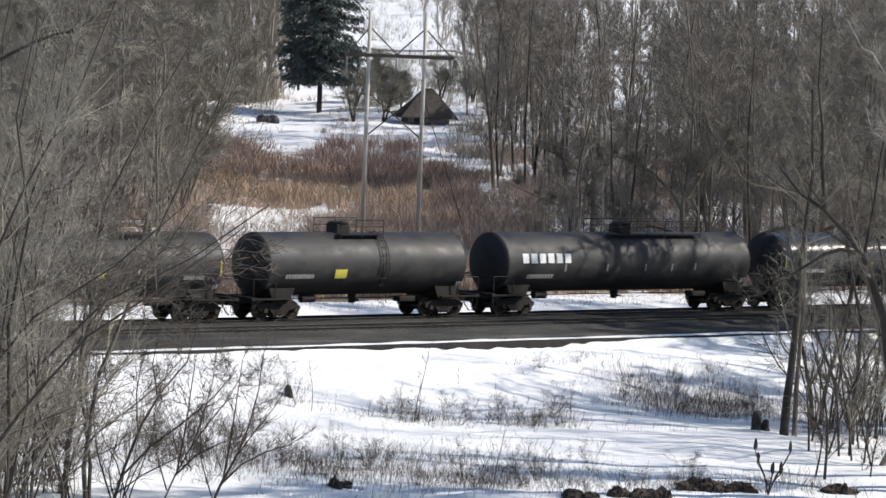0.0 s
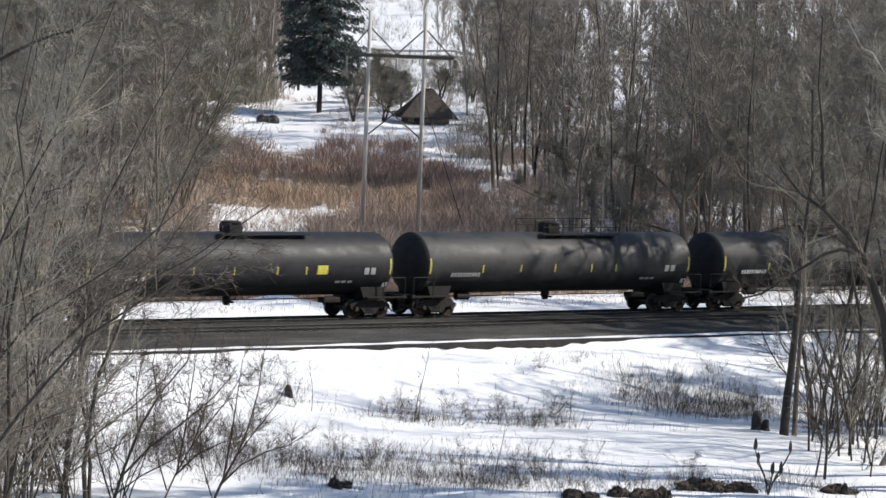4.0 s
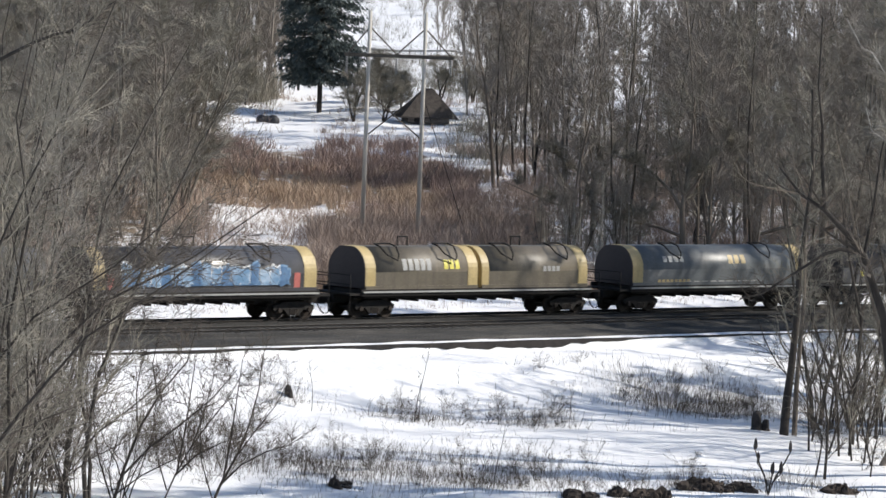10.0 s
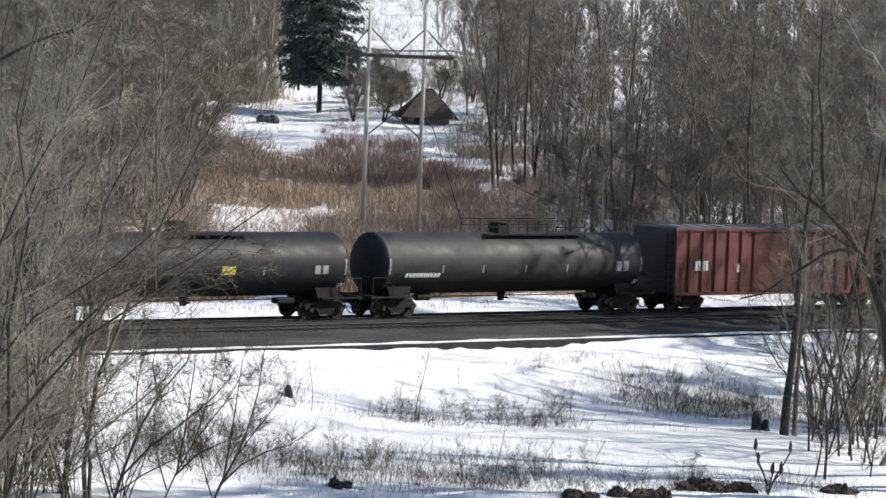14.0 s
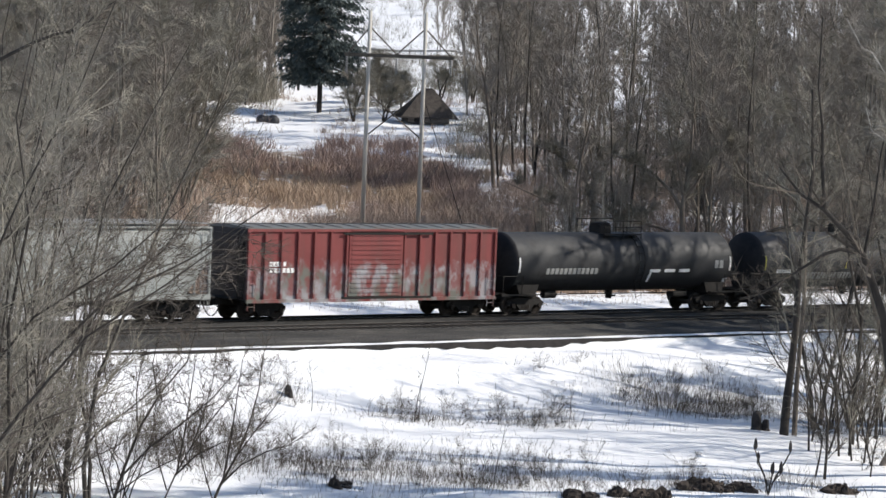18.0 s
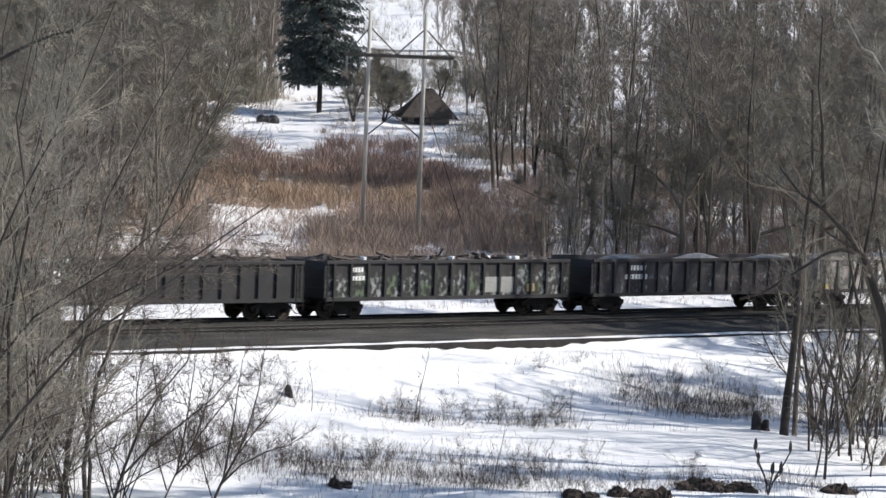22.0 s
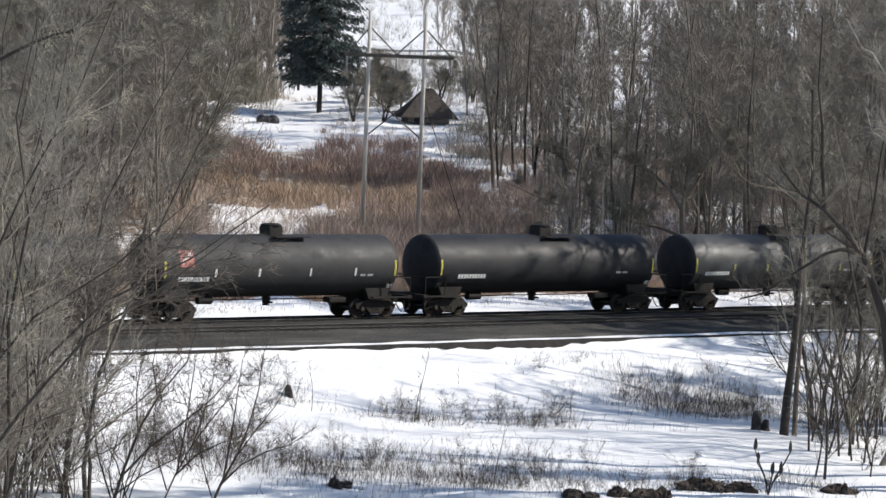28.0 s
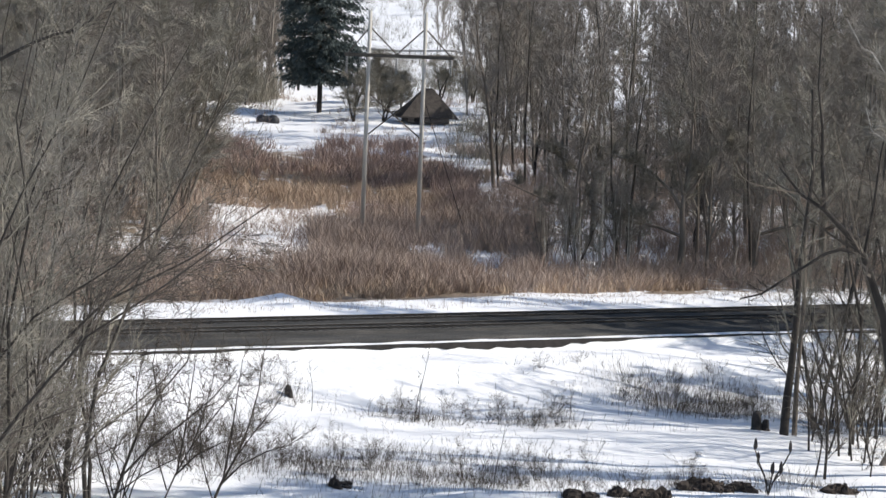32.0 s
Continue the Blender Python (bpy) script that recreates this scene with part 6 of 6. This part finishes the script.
def hopper_car(s0, s1):
    root = car_root("hopper_car", s0, s1, "pale grey covered hopper car with four bays and roof walk", "hopper car")
    h, w, high = (s1 - s0) / 2, 1.55, 4.35
    for sg in (-1, 1):
        make_truck(root, sg * (h - 1.4))
        lo, hi = sorted((sg * (h - 2.8), sg * (h + 0.75)))
        part("draft_sill", boxed(lo, hi, -0.35, 0.35, 0.72, 1.12), FRAME_BLACK, root)
        part("end_platform", boxed(min(sg * (h - 1.3), sg * (h + 0.3)), max(sg * (h - 1.3), sg * (h + 0.3)), -w, w, 1.12, 1.2), FRAME_BLACK, root)
        ladder(root, sg * (h + 0.05), -w + 0.3, -w + 0.3, 0.6, high, GALV, 11, False)
        ladder(root, sg * (h - 0.35), -w - 0.03, -w - 0.03, 0.5, high - 0.1, GALV, 10)
        bm = bmesh.new()
        for y in (-w + 0.04, w - 0.04):
            rod(bm, (sg * (h - 0.02), y, 1.2), (sg * (h - 0.02), y, high), 0.06, n=6)
            rod(bm, (sg * (h - 0.85), y, 1.2), (sg * (h - 0.85), y, 2.4), 0.045, n=6)
        part("corner_post", bm, HOPPER_GREY, root)
    # body: a long box whose ends slope in underneath, sides bowed a little
    bm = bmesh.new()
    def reach(z):
        return h - 0.06 if z >= 3.0 else h - 0.06 - 1.29 * (3.0 - z) / 1.75
    zs = [(high, w - 0.25), (high - 0.15, w - 0.06), (high - 0.6, w), (3.0, w + 0.02), (2.4, w + 0.02), (1.8, w + 0.01), (1.28, w - 0.03)]
    rows = []
    for z, y in zs:
        r = reach(z)
        rows.append([bm.verts.new(p) for p in ((-r, -y, z), (r, -y, z), (r, y, z), (-r, y, z))])
    for a, b in zip(rows, rows[1:]):
        for i in range(4):
            j = (i + 1) % 4
            bm.faces.new((a[i], a[j], b[j], b[i]))
    bm.faces.new(rows[0])
    bm.faces.new(rows[-1][::-1])
    part("body", bm, HOPPER_GREY, root)
    # added dark sheets over both ends carry the shade of the end cavity
    for sg in (-1, 1):
        a, b = h - 0.052, reach(1.28) + 0.008
        pts = [(sg * a, high - 0.05), (sg * a, 3.0), (sg * b, 1.3), (sg * (b + 0.03), 1.3), (sg * (a + 0.03), 3.0), (sg * (a + 0.03), high - 0.05)]
        part("end_sheet", prism(pts, -w + 0.1, w - 0.1), BOX_END, root, "sloping end sheet, end shade put into its colour")
    # extra sheet that makes the roof top darker than the body
    part("roof_sheet", boxed(-h + 0.2, h - 0.2, -w + 0.3, w - 0.3, high + 0.004, high + 0.02), HEAD_GREY, root, "darker grey sheet over the roof")
    part("side_sill", boxed(-h, h, -w - 0.06, -w + 0.06, 1.08, 1.3), HOPPER_GREY, root)
    part("side_sill", boxed(-h, h, w - 0.06, w + 0.06, 1.08, 1.3), HOPPER_GREY, root)
    for i in range(4):
        x = -h + 4.0 + (2 * h - 8.0) * i / 3
        bm = bmesh.new()
        a = [bm.verts.new(p) for p in ((x - 1.75, -1.3, 1.28), (x + 1.75, -1.3, 1.28), (x + 1.75, 1.3, 1.28), (x - 1.75, 1.3, 1.28))]
        b = [bm.verts.new(p) for p in ((x - 0.55, -0.55, 0.42), (x + 0.55, -0.55, 0.42), (x + 0.55, 0.55, 0.42), (x - 0.55, 0.55, 0.42))]
        for k in range(4):
            j = (k + 1) % 4
            bm.faces.new((a[k], a[j], b[j], b[k]))
        bm.faces.new(a)
        bm.faces.new(b)
        bay = part("bay", bm, FRAME_BLACK, root, "dark outlet bay")
        part("outlet_gate", boxed(x - 0.8, x + 0.8, -0.7, 0.7, 0.34, 0.42), FRAME_BLACK, bay)
    for y in (-0.75, 0.75):
        part("roof_walk", boxed(-h + 0.1, h - 0.1, y - 0.3, y + 0.3, high + 0.16, high + 0.22), GALV, root)
    for y in (-w - 0.02, w - 0.26):
        part("eave", boxed(-h + 0.02, h - 0.02, y, y + 0.28, high - 0.02, high + 0.05), HOPPER_GREY, root)
    part("roof_hatch", boxed(-h + 1, h - 1, -0.35, 0.35, high - 0.01, high + 0.14, bevel=0.03), HOPPER_GREY, root)
    for y in (-w + 0.12, w - 0.12):
        bm = bmesh.new()
        rod(bm, (-h + 0.05, y, high + 0.2), (h - 0.05, y, high + 0.2), 0.035, n=5)
        for i in range(12):
            x = -h + 0.1 + (2 * h - 0.2) * i / 11
            rod(bm, (x, y, high - 0.25), (x, y, high + 0.2), 0.03, n=5)
        part("roof_rail", bm, GALV, root)
    lettering(root, -h + 2.9, 2.35, 2.4, 0.22, 10, FADED_MARK, lambda a, b, c, d: boxed(a, b, -w - 0.05, -w - 0.02, c, d), skip=(4,))
    lettering(root, h - 6.4, 2.0, 1.2, 0.26, 5, FADED_MARK, lambda a, b, c, d: boxed(a, b, -w - 0.05, -w - 0.02, c, d))
    bm = prism([(h - 6.3, 3.1), (h - 5.75, 3.55), (h - 5.2, 3.1), (h - 5.75, 2.6)], -w - 0.05, -w - 0.02)
    part("logo", bm, FADED_MARK, root, "faded dark diamond emblem")
    GAPS[root.name] = h + 0.8
    return root


def gondola_car(s0, s1, body, load, label, seed, marks=(), patches=()):
    root = car_root("gondola_car", s0, s1, label, "gondola car")
    rng = random.Random(seed)
    h, w, z0, z1 = (s1 - s0) / 2, 1.5, 1.0, 2.75
    for sg in (-1, 1):
        make_truck(root, sg * (h - 1.5))
        lo, hi = sorted((sg * (h - 2.6), sg * (h + 0.7)))
        part("draft_sill", boxed(lo, hi, -0.3, 0.3, 0.7, 1.0), FRAME_BLACK, root)
        bm = boxed(sg * h - 0.04, sg * h + 0.04, -w, w, z0, z1)
        for z in (1.35, 1.8, 2.25):
            lo, hi = sorted((sg * h, sg * (h + 0.1)))
            box(bm, lo, hi, -w + 0.1, w - 0.1, z, z + 0.16)
        part("end_wall", bm, GON_DARK if body is not GON_PALE else body, root)
        ladder(root, sg * (h - 0.25), -w - 0.1, -w - 0.1, 0.5, z1 - 0.1, FRAME_BLACK, 5)
    part("floor_frame", boxed(-h, h, -w + 0.06, w - 0.06, 0.88, 1.08), FRAME_BLACK, root)
    for y in (-w, w - 0.05):
        part("side_wall", boxed(-h + 0.042, h - 0.042, y, y + 0.05, z0, z1), body, root)
        yy = y - 0.1 if y < 0 else y + 0.052
        part("top_chord", boxed(-h, h, yy, yy + 0.098, z1 - 0.1, z1 + 0.06, bevel=0.015), GON_DARK if body is not GON_PALE else body, root)
        part("side_sill", boxed(-h, h, yy, yy + 0.098, z0 - 0.12, z0 + 0.06), GON_DARK, root)
    post = None
    n = 14
    for i in range(n + 1):
        x = -h + 0.5 + (2 * h - 1.0) * i / n
        for y in (-w - 0.1, w + 0.003):
            if post is None:
                post = part("side_post", boxed(-0.07, 0.07, 0, 0.097, z0 + 0.062, z1 - 0.102, bevel=0.01), GON_DARK if body is not GON_PALE else paint("worn gondola post paint", (0.13, 0.12, 0.11), amount=0.6), root)
                o = post
            else:
                o = again(post, root, pose(0, 0, 0))
            o.matrix_basis = pose(x, y, 0)
    # the load: an uneven heap that stands a little above the sides
    verts, faces, nx, ny = [], [], 60, 9
    for i in range(nx + 1):
        for j in range(ny + 1):
            x, y = -h + 0.1 + (2 * h - 0.2) * i / nx, -w + 0.06 + (2 * w - 0.12) * j / ny
            u = abs(y) / w
            heap = (0.15 + 0.5 * max(0, math.sin(x * 1.15 + seed * 2.1)) * (0.7 + 0.5 * noise.noise(Vector((x * 0.2, seed, 0))))) * (1 - u * u) if load is not SCRAP else 0.42 * max(0, noise.noise(Vector((x * 0.38 + seed * 7, y * 0.2, 0))) + 0.15) * 2 * (1 - u * u)
            rough = (0.22 if load is SCRAP else 0.05) * noise.noise(Vector((x * 2.6, y * 2.6, seed)))
            verts.append((x, y, z1 - 0.3 + heap + rough))
    for i in range(nx):
        for j in range(ny):
            a = i * (ny + 1) + j
            faces.append((a, a + ny + 1, a + ny + 2, a + 1))
    soup("load", verts, faces, load, root, "heaped dark scrap" if load is SCRAP else "grey heaped load")
    if load is SCRAP:
        bm = bmesh.new()
        for i in range(70):
            x, y = rng.uniform(-h + 0.6, h - 0.6), rng.uniform(-1.2, 1.2)
            c = Vector((x, y, z1 - 0.1 + rng.uniform(0, 0.25)))
            d = Vector((rng.gauss(0, 1), rng.gauss(0, 0.6), rng.gauss(0, 0.25))).normalized() * rng.uniform(0.2, 0.6)
            rod(bm, c - d, c + d, rng.uniform(0.03, 0.1), rng.uniform(0.02, 0.08), 5)
        tagged(part("scrap_metal", bm, SCRAP, root, "loose pieces of scrap metal"), kind="stuff")
        cl = bmesh.new()
        for i in range(6):
            x, y = rng.uniform(-h + 0.8, h - 0.8), rng.uniform(-0.9, 0.9)
            box(cl, x, x + rng.uniform(0.15, 0.4), y, y + 0.3, z1 - 0.05, z1 + rng.uniform(0.05, 0.2), bevel=0.03)
        tagged(part("snow_patch", cl, SNOW_PLAIN, root, "snow lying on the load"), kind="stuff")
    for x, z, wide, high, count, mat in marks:
        lettering(root, x, z, wide, high, count, mat, lambda a, b, c, d: boxed(a, b, -w - 0.02, -w - 0.003, c, d))
    for x, z, wide, high, mat in patches:
        part("paint_patch", boxed(x, x + wide, -w - 0.022, -w - 0.003, z, z + high), mat, root)
    GAPS[root.name] = h + 0.8
    return root




def number(x, mat=WHITE_MARK, wide=1.7):
    return (x, -0.62, wide, 0.2, 10, mat)


def build_train():
    tank_car(-26.5, -14.5, TANK_DULL, hatch=0.5, walk_len=2.2, label="short dull black tank car with a yellow panel", panel=(-0.9, -0.55, 0.6, 0.28), marks=(number(3.9, GREY_MARK, 1.2),), stripes=(1.4, -4), stripe_mat=WHITE_MARK)
    tank_car(-11.7, 0.2, TANK_DULL, hatch=-0.9, walk_len=2.6, label="short sooty black tank car with a yellow panel", panel=(-2.1, -0.62, 0.7, 0.42), marks=(number(-5.0, GREY_MARK),), ends=None, ladder_at=0.9)
    tank_car(3.1, 20.1, TANK_DULL, hatch=0.35, walk_len=6.4, label="long black tank car with large white lettering", marks=((-7.6, 0.02, 3.4, 0.48, 6, WHITE_MARK), (-7.2, -0.75, 1.8, 0.2, 9, GREY_MARK)), stripes=(-4.7, -1.8, 0.9, 2.8, 4.5), stripe_mat=GREY_MARK, ends=None)
    long_tanks = ((22.9, 40.6, TANK_SHINY, "long glossy black tank car with yellow reflectors"), (43.2, 60.8, TANK_BLACK, "long black tank car with yellow reflectors and grimy flanks"), (63.3, 80.8, TANK_BLACK, "long black tank car, dusty along the top"), (83.2, 100.9, TANK_DULL, "long dull black tank car with thin yellow reflectors"), (103.5, 121.1, TANK_BLACK, "long black tank car with railed walkway"), (124.0, 141.6, TANK_SHINY, "long glossy black tank car with a yellow panel"))
    for i, (a, b, mat, lab) in enumerate(long_tanks):
        pan = (4.25, -0.42, 0.62, 0.42) if i in (0, 2, 5) else (5.2, -0.42, 0.8, 0.3) if i in (1, 4) else None
        tank_car(a, b, mat, hatch=0.2 if i != 4 else -0.9, walk_len=5.2, label=lab, panel=pan, marks=(number(-7.4, WHITE_MARK if i != 3 else GREY_MARK, 1.9), (5.5, -0.85, 1.1, 0.1, 3, GREY_MARK), (7.1, -0.45, 0.8, 0.32, 2, GREY_MARK)), stripes=(-5.8, -1.95, 0.05, 2.25, 4.0) if i in (0, 5) else (-5.4, -2.9, -0.6, 1.9, 3.6), rail=i in (3, 4), stripe_mat=LEMON)
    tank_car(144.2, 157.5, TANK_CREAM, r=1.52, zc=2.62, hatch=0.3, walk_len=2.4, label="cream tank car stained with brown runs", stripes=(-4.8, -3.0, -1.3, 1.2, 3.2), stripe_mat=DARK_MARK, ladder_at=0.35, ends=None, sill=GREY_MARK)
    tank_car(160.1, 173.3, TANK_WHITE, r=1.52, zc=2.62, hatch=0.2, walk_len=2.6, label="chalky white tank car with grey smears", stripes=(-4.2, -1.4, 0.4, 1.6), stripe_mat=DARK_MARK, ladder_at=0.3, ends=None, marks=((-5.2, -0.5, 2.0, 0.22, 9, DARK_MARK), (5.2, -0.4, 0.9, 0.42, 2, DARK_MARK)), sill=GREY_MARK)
    coil_car(175.7, 189.0, [(-6.5, 6.5, HOOD_DARK)], "coil car under a dark grey hood with faded orange lettering", marks=((-0.7, 2.62, 2.0, 0.5, 3, ORANGE_MARK), (-1.5, 2.2, 0.16, 0.8, 1, WHITE_MARK), (1.85, 2.2, 0.16, 0.8, 1, WHITE_MARK), (-5.3, 1.75, 0.4, 0.28, 1, LEMON)))
    coil_car(191.2, 204.0, [(-6.3, 6.3, HOOD_DARK)], "coil car with yellow-banded hood covered in blue spray paint", bands=((-6.32, -5.6, YELLOW), (5.6, 6.32, YELLOW)), spray=(-4.9, 4.6, 1.62, 2.75, SPRAY_BLUE), marks=((-5.5, 1.55, 0.5, 0.7, 1, RED_MARK), (5.0, 1.55, 0.5, 0.7, 1, RED_MARK)))
    coil_car(206.7, 221.5, [(-7.2, -0.15, HOOD_TAN), (0.15, 7.2, HOOD_TAN)], "coil car under two grimy tan hoods with yellow bands", bands=((-7.22, -6.6, YELLOW), (-0.75, -0.14, YELLOW), (0.14, 0.6, YELLOW), (6.6, 7.22, YELLOW)), marks=((-4.9, 2.3, 1.9, 0.55, 5, GREY_MARK), (-2.3, 2.35, 1.1, 0.45, 3, LEMON), (4.2, 2.2, 1.2, 0.25, 4, GREY_MARK)))
    coil_car(224.4, 237.5, [(-6.4, 6.4, HOOD_BLUE)], "coil car under a blue-grey hood with yellow ends", bands=((-6.42, -5.7, YELLOW), (5.7, 6.42, YELLOW)), marks=((0.6, 2.5, 1.4, 0.45, 3, YELLOW), (-4.2, 2.6, 1.6, 0.3, 4, GREY_MARK), (-4.6, 1.5, 2.4, 0.2, 8, YELLOW), (-2.6, 1.12, 5.5, 0.5, 9, GREY_MARK)))
    coil_car(240.3, 253.2, [(-6.3, 6.3, HOOD_DARK)], "coil car under a dark grey hood with orange lettering", marks=((-0.8, 2.62, 2.0, 0.5, 3, ORANGE_MARK), (-1.6, 2.2, 0.16, 0.8, 1, WHITE_MARK), (1.75, 2.2, 0.16, 0.8, 1, WHITE_MARK), (-4.9, 1.75, 0.4, 0.28, 1, LEMON)))
    box_car(256.0, 271.1, BOX_RED, "oxide red box car with white and yellow spray paint", "plug", marks=((-6.4, 2.55, 1.0, 0.22, 4, GREY_MARK), (-6.4, 2.25, 1.0, 0.22, 5, GREY_MARK), (-1.9, 2.75, 0.5, 0.2, 2, GREY_MARK), (0.4, 1.75, 1.0, 0.5, 3, GREY_MARK)))
    tank_car(273.6, 290.6, TANK_BLACK, hatch=-0.4, walk_len=4.6, label="long black tank car with a yellow panel", panel=(1.2, -0.42, 0.75, 0.42), stripes=(-5, 3.6), stripe_mat=GREY_MARK, ends=GREY_MARK, rail=False, marks=((6.6, -0.4, 0.9, 0.4, 2, GREY_MARK),))
    tank_car(293.2, 310.0, TANK_DULL, hatch=-0.2, walk_len=6.5, label="long dusty black tank car with faded reflectors", stripes=(-5.0, -2.4, 0.4, 3.2), stripe_mat=GREY_MARK, marks=(number(-7.3, WHITE_MARK, 2.2), (6.6, -0.4, 1.0, 0.5, 2, GREY_MARK)), ends=GREY_MARK)
    box_car(312.3, 327.6, BOX_DARK, "dark oxide red box car with white stencils", "slide", 4.35, marks=((-6.1, 2.15, 1.0, 0.5, 4, WHITE_MARK), (-3.0, 2.05, 0.55, 0.42, 1, WHITE_MARK), (2.4, 2.1, 1.4, 0.36, 4, GREY_MARK)))
    tank_car(329.4, 346.1, TANK_SATIN, hatch=-0.5, walk_len=4.0, label="long black tank car with a soft sheen and yellow panel", panel=(1.6, -0.42, 0.75, 0.42), stripes=(0.3, 3.3), stripe_mat=WHITE_MARK, marks=((4.8, -0.75, 1.8, 0.12, 3, WHITE_MARK), (7.2, -0.3, 0.8, 0.35, 2, GREY_MARK)), ends=None)
    hopper_car(348.5, 367.35)
    box_car(369.4, 384.7, BOX_BRIGHT, "bright red box car with grey and green spray paint", "slide", 4.3, marks=((-6.3, 2.55, 1.0, 0.22, 5, WHITE_MARK), (-6.3, 2.25, 1.5, 0.22, 6, WHITE_MARK)))
    tank_car(386.3, 401.3, TANK_GREY, hatch=-0.7, walk_len=2.6, label="sooty grey tank car with white smears along its flank", marks=((-5.6, -0.55, 3.6, 0.3, 12, GREY_MARK), (1.6, -0.5, 3.2, 0.16, 3, WHITE_MARK), (1.6, -1.0, 0.2, 0.6, 1, WHITE_MARK), (6.3, -0.3, 0.7, 0.4, 2, GREY_MARK)), ends=WHITE_MARK, ladder_at=0.9)
    tank_car(403.9, 419.1, TANK_DULL, hatch=-0.4, walk_len=4.4, label="dull black tank car with smeared white paint", stripes=(-4.6, -1.2, 4.9), marks=(number(-6.6, WHITE_MARK, 1.9), (-4.4, -0.95, 4.2, 0.35, 16, GREY_MARK)))
    tank_car(421.8, 439.4, TANK_DULL, hatch=-0.6, walk_len=5.6, label="long dull black tank car with railed walkway", stripes=(-5.2, -2.8, -0.5, 1.0, 2.4, 5.4), panel=(5.0, -0.45, 0.7, 0.36), marks=(number(-7.6, WHITE_MARK, 1.8), (-4.6, -0.9, 1.8, 0.3, 7, GREY_MARK)))
    gondola_car(441.6, 457.4, GON_DARK, SCRAP, "black gondola car heaped with scrap and snow", 1, marks=((-6.4, 2.2, 0.85, 0.22, 4, WHITE_MARK), (-6.4, 1.85, 0.85, 0.22, 4, WHITE_MARK), (-5.2, 1.95, 0.5, 0.5, 2, GREY_MARK)), patches=((-7.7, 1.2, 0.45, 0.3, LEMON),))
    gondola_car(458.7, 474.3, GON_BLACK, SCRAP, "black gondola car with pale spray paint", 2, marks=((-6.2, 2.25, 0.75, 0.22, 4, WHITE_MARK), (-6.2, 1.85, 0.85, 0.22, 4, WHITE_MARK)), patches=((2.2, 1.2, 2.0, 0.75, GREY_MARK), (5.0, 1.2, 0.5, 0.4, YELLOW)))
    gondola_car(475.9, 491.4, GON_BLUE, GRAVEL_LOAD, "black gondola car loaded with grey heaps", 3, marks=((-5.1, 2.2, 1.2, 0.25, 5, WHITE_MARK), (-5.4, 1.75, 1.6, 0.25, 7, WHITE_MARK)))
    gondola_car(492.7, 508.4, GON_PALE, GRAVEL_LOAD, "chalky grey gondola car with spray paint and yellow patches", 4, marks=((-6.0, 2.3, 1.1, 0.2, 5, GREY_MARK), (-3.2, 1.3, 2.4, 0.7, 4, WHITE_MARK)), patches=((-7.6, 1.1, 0.55, 0.24, LEMON), (6.9, 1.15, 0.55, 0.26, LEMON), (-0.2, 1.2, 0.45, 0.9, RED_MARK)))
    last = ((510.5, 524.0, TANK_GREY, "sooty grey tank car with a red emblem"), (526.9, 540.6, TANK_DULL, "dull black tank car with white stencils"), (543.4, 557.0, TANK_SHEEN, "sooty grey tank car with a bright dome plate"), (559.7, 573.6, TANK_DULL, "dull black tank car with yellow reflectors"), (576.2, 589.8, TANK_GREY, "sooty grey tank car with a red emblem and white stencils"), (592.6, 607.0, TANK_BLACK, "black tank car with faint stencils"), (610.1, 623.7, TANK_SHEEN, "sooty grey tank car with yellow reflectors"), (626.4, 640.0, TANK_ASH, "grey-sided tank car at the end of the train"))
    for i, (a, b, mat, lab) in enumerate(last):
        tank_car(a, b, mat, r=1.46, zc=2.5, hatch=0.0 + 0.25 * (i % 3), walk_len=2.0, rail=i in (0, 3, 6), label=lab, stripes=(-3.9, -1.4, 1.6, 4.3) if i not in (5, 7) else (), stripe_mat=LEMON if i in (2, 3, 6) else WHITE_MARK, marks=(number(-6.0, WHITE_MARK, 1.8), (4.6, -0.45, 0.9, 0.1, 2, GREY_MARK)) + (((0.1, 0.4, 2.4, 0.3, 1, WHITE_MARK),) if i == 2 else ()), ladder_at=0.5 if i in (0, 7) else None, round_logo=(-5.9, 0.05) if i in (0, 4) else None, ends=LEMON if i < 7 else None)


build_train()


def join_couplers():
    """Each car's couplers meet the next car's half way."""
    order = sorted(CARS, key=lambda c: c["middle"])
    for i, c in enumerate(order):
        own = GAPS[c.name]
        lo = own if i == 0 else (order[i]["middle"] - order[i - 1]["middle"] - GAPS[order[i - 1].name] + own) / 2
        hi = own if i == len(order) - 1 else (order[i + 1]["middle"] - order[i]["middle"] - GAPS[order[i + 1].name] + own) / 2
        make_couplers(c, (-lo, hi))


join_couplers()


# ---- what moves ----
def run_out(t):
    """Metres that the train has gone since the start: it slows very little."""
    return 21.33 * t - 0.00425 * t * t


def motions():
    for c in CARS:
        rows = []
        for t in (0, 4, 8, 12, 16, 20, 24, 28, 32):
            p = on_track(c["middle"] - run_out(t))
            rows.append((t, pose(p.x, p.y, 0, 0, 0, TRACK_TURN)))
        walk(c, rows)
        del c["middle"]
    for k, wheels in WHEELSETS.items():
        rows = []
        for i in range(32 * FPS + 1):
            a = -run_out(i / FPS) / WHEEL_R
            rows.append((i / FPS, pose(k * 0.89, 0, WHEEL_R, 0, math.degrees(a), 0)))
        first = wheels[0]
        walk(first, rows)
        for w in wheels[1:]:
            w.rotation_mode = "QUATERNION"
            w.animation_data_create()
            w.animation_data.action = first.animation_data.action
            w.animation_data.action_slot = first.animation_data.action_slot


motions()
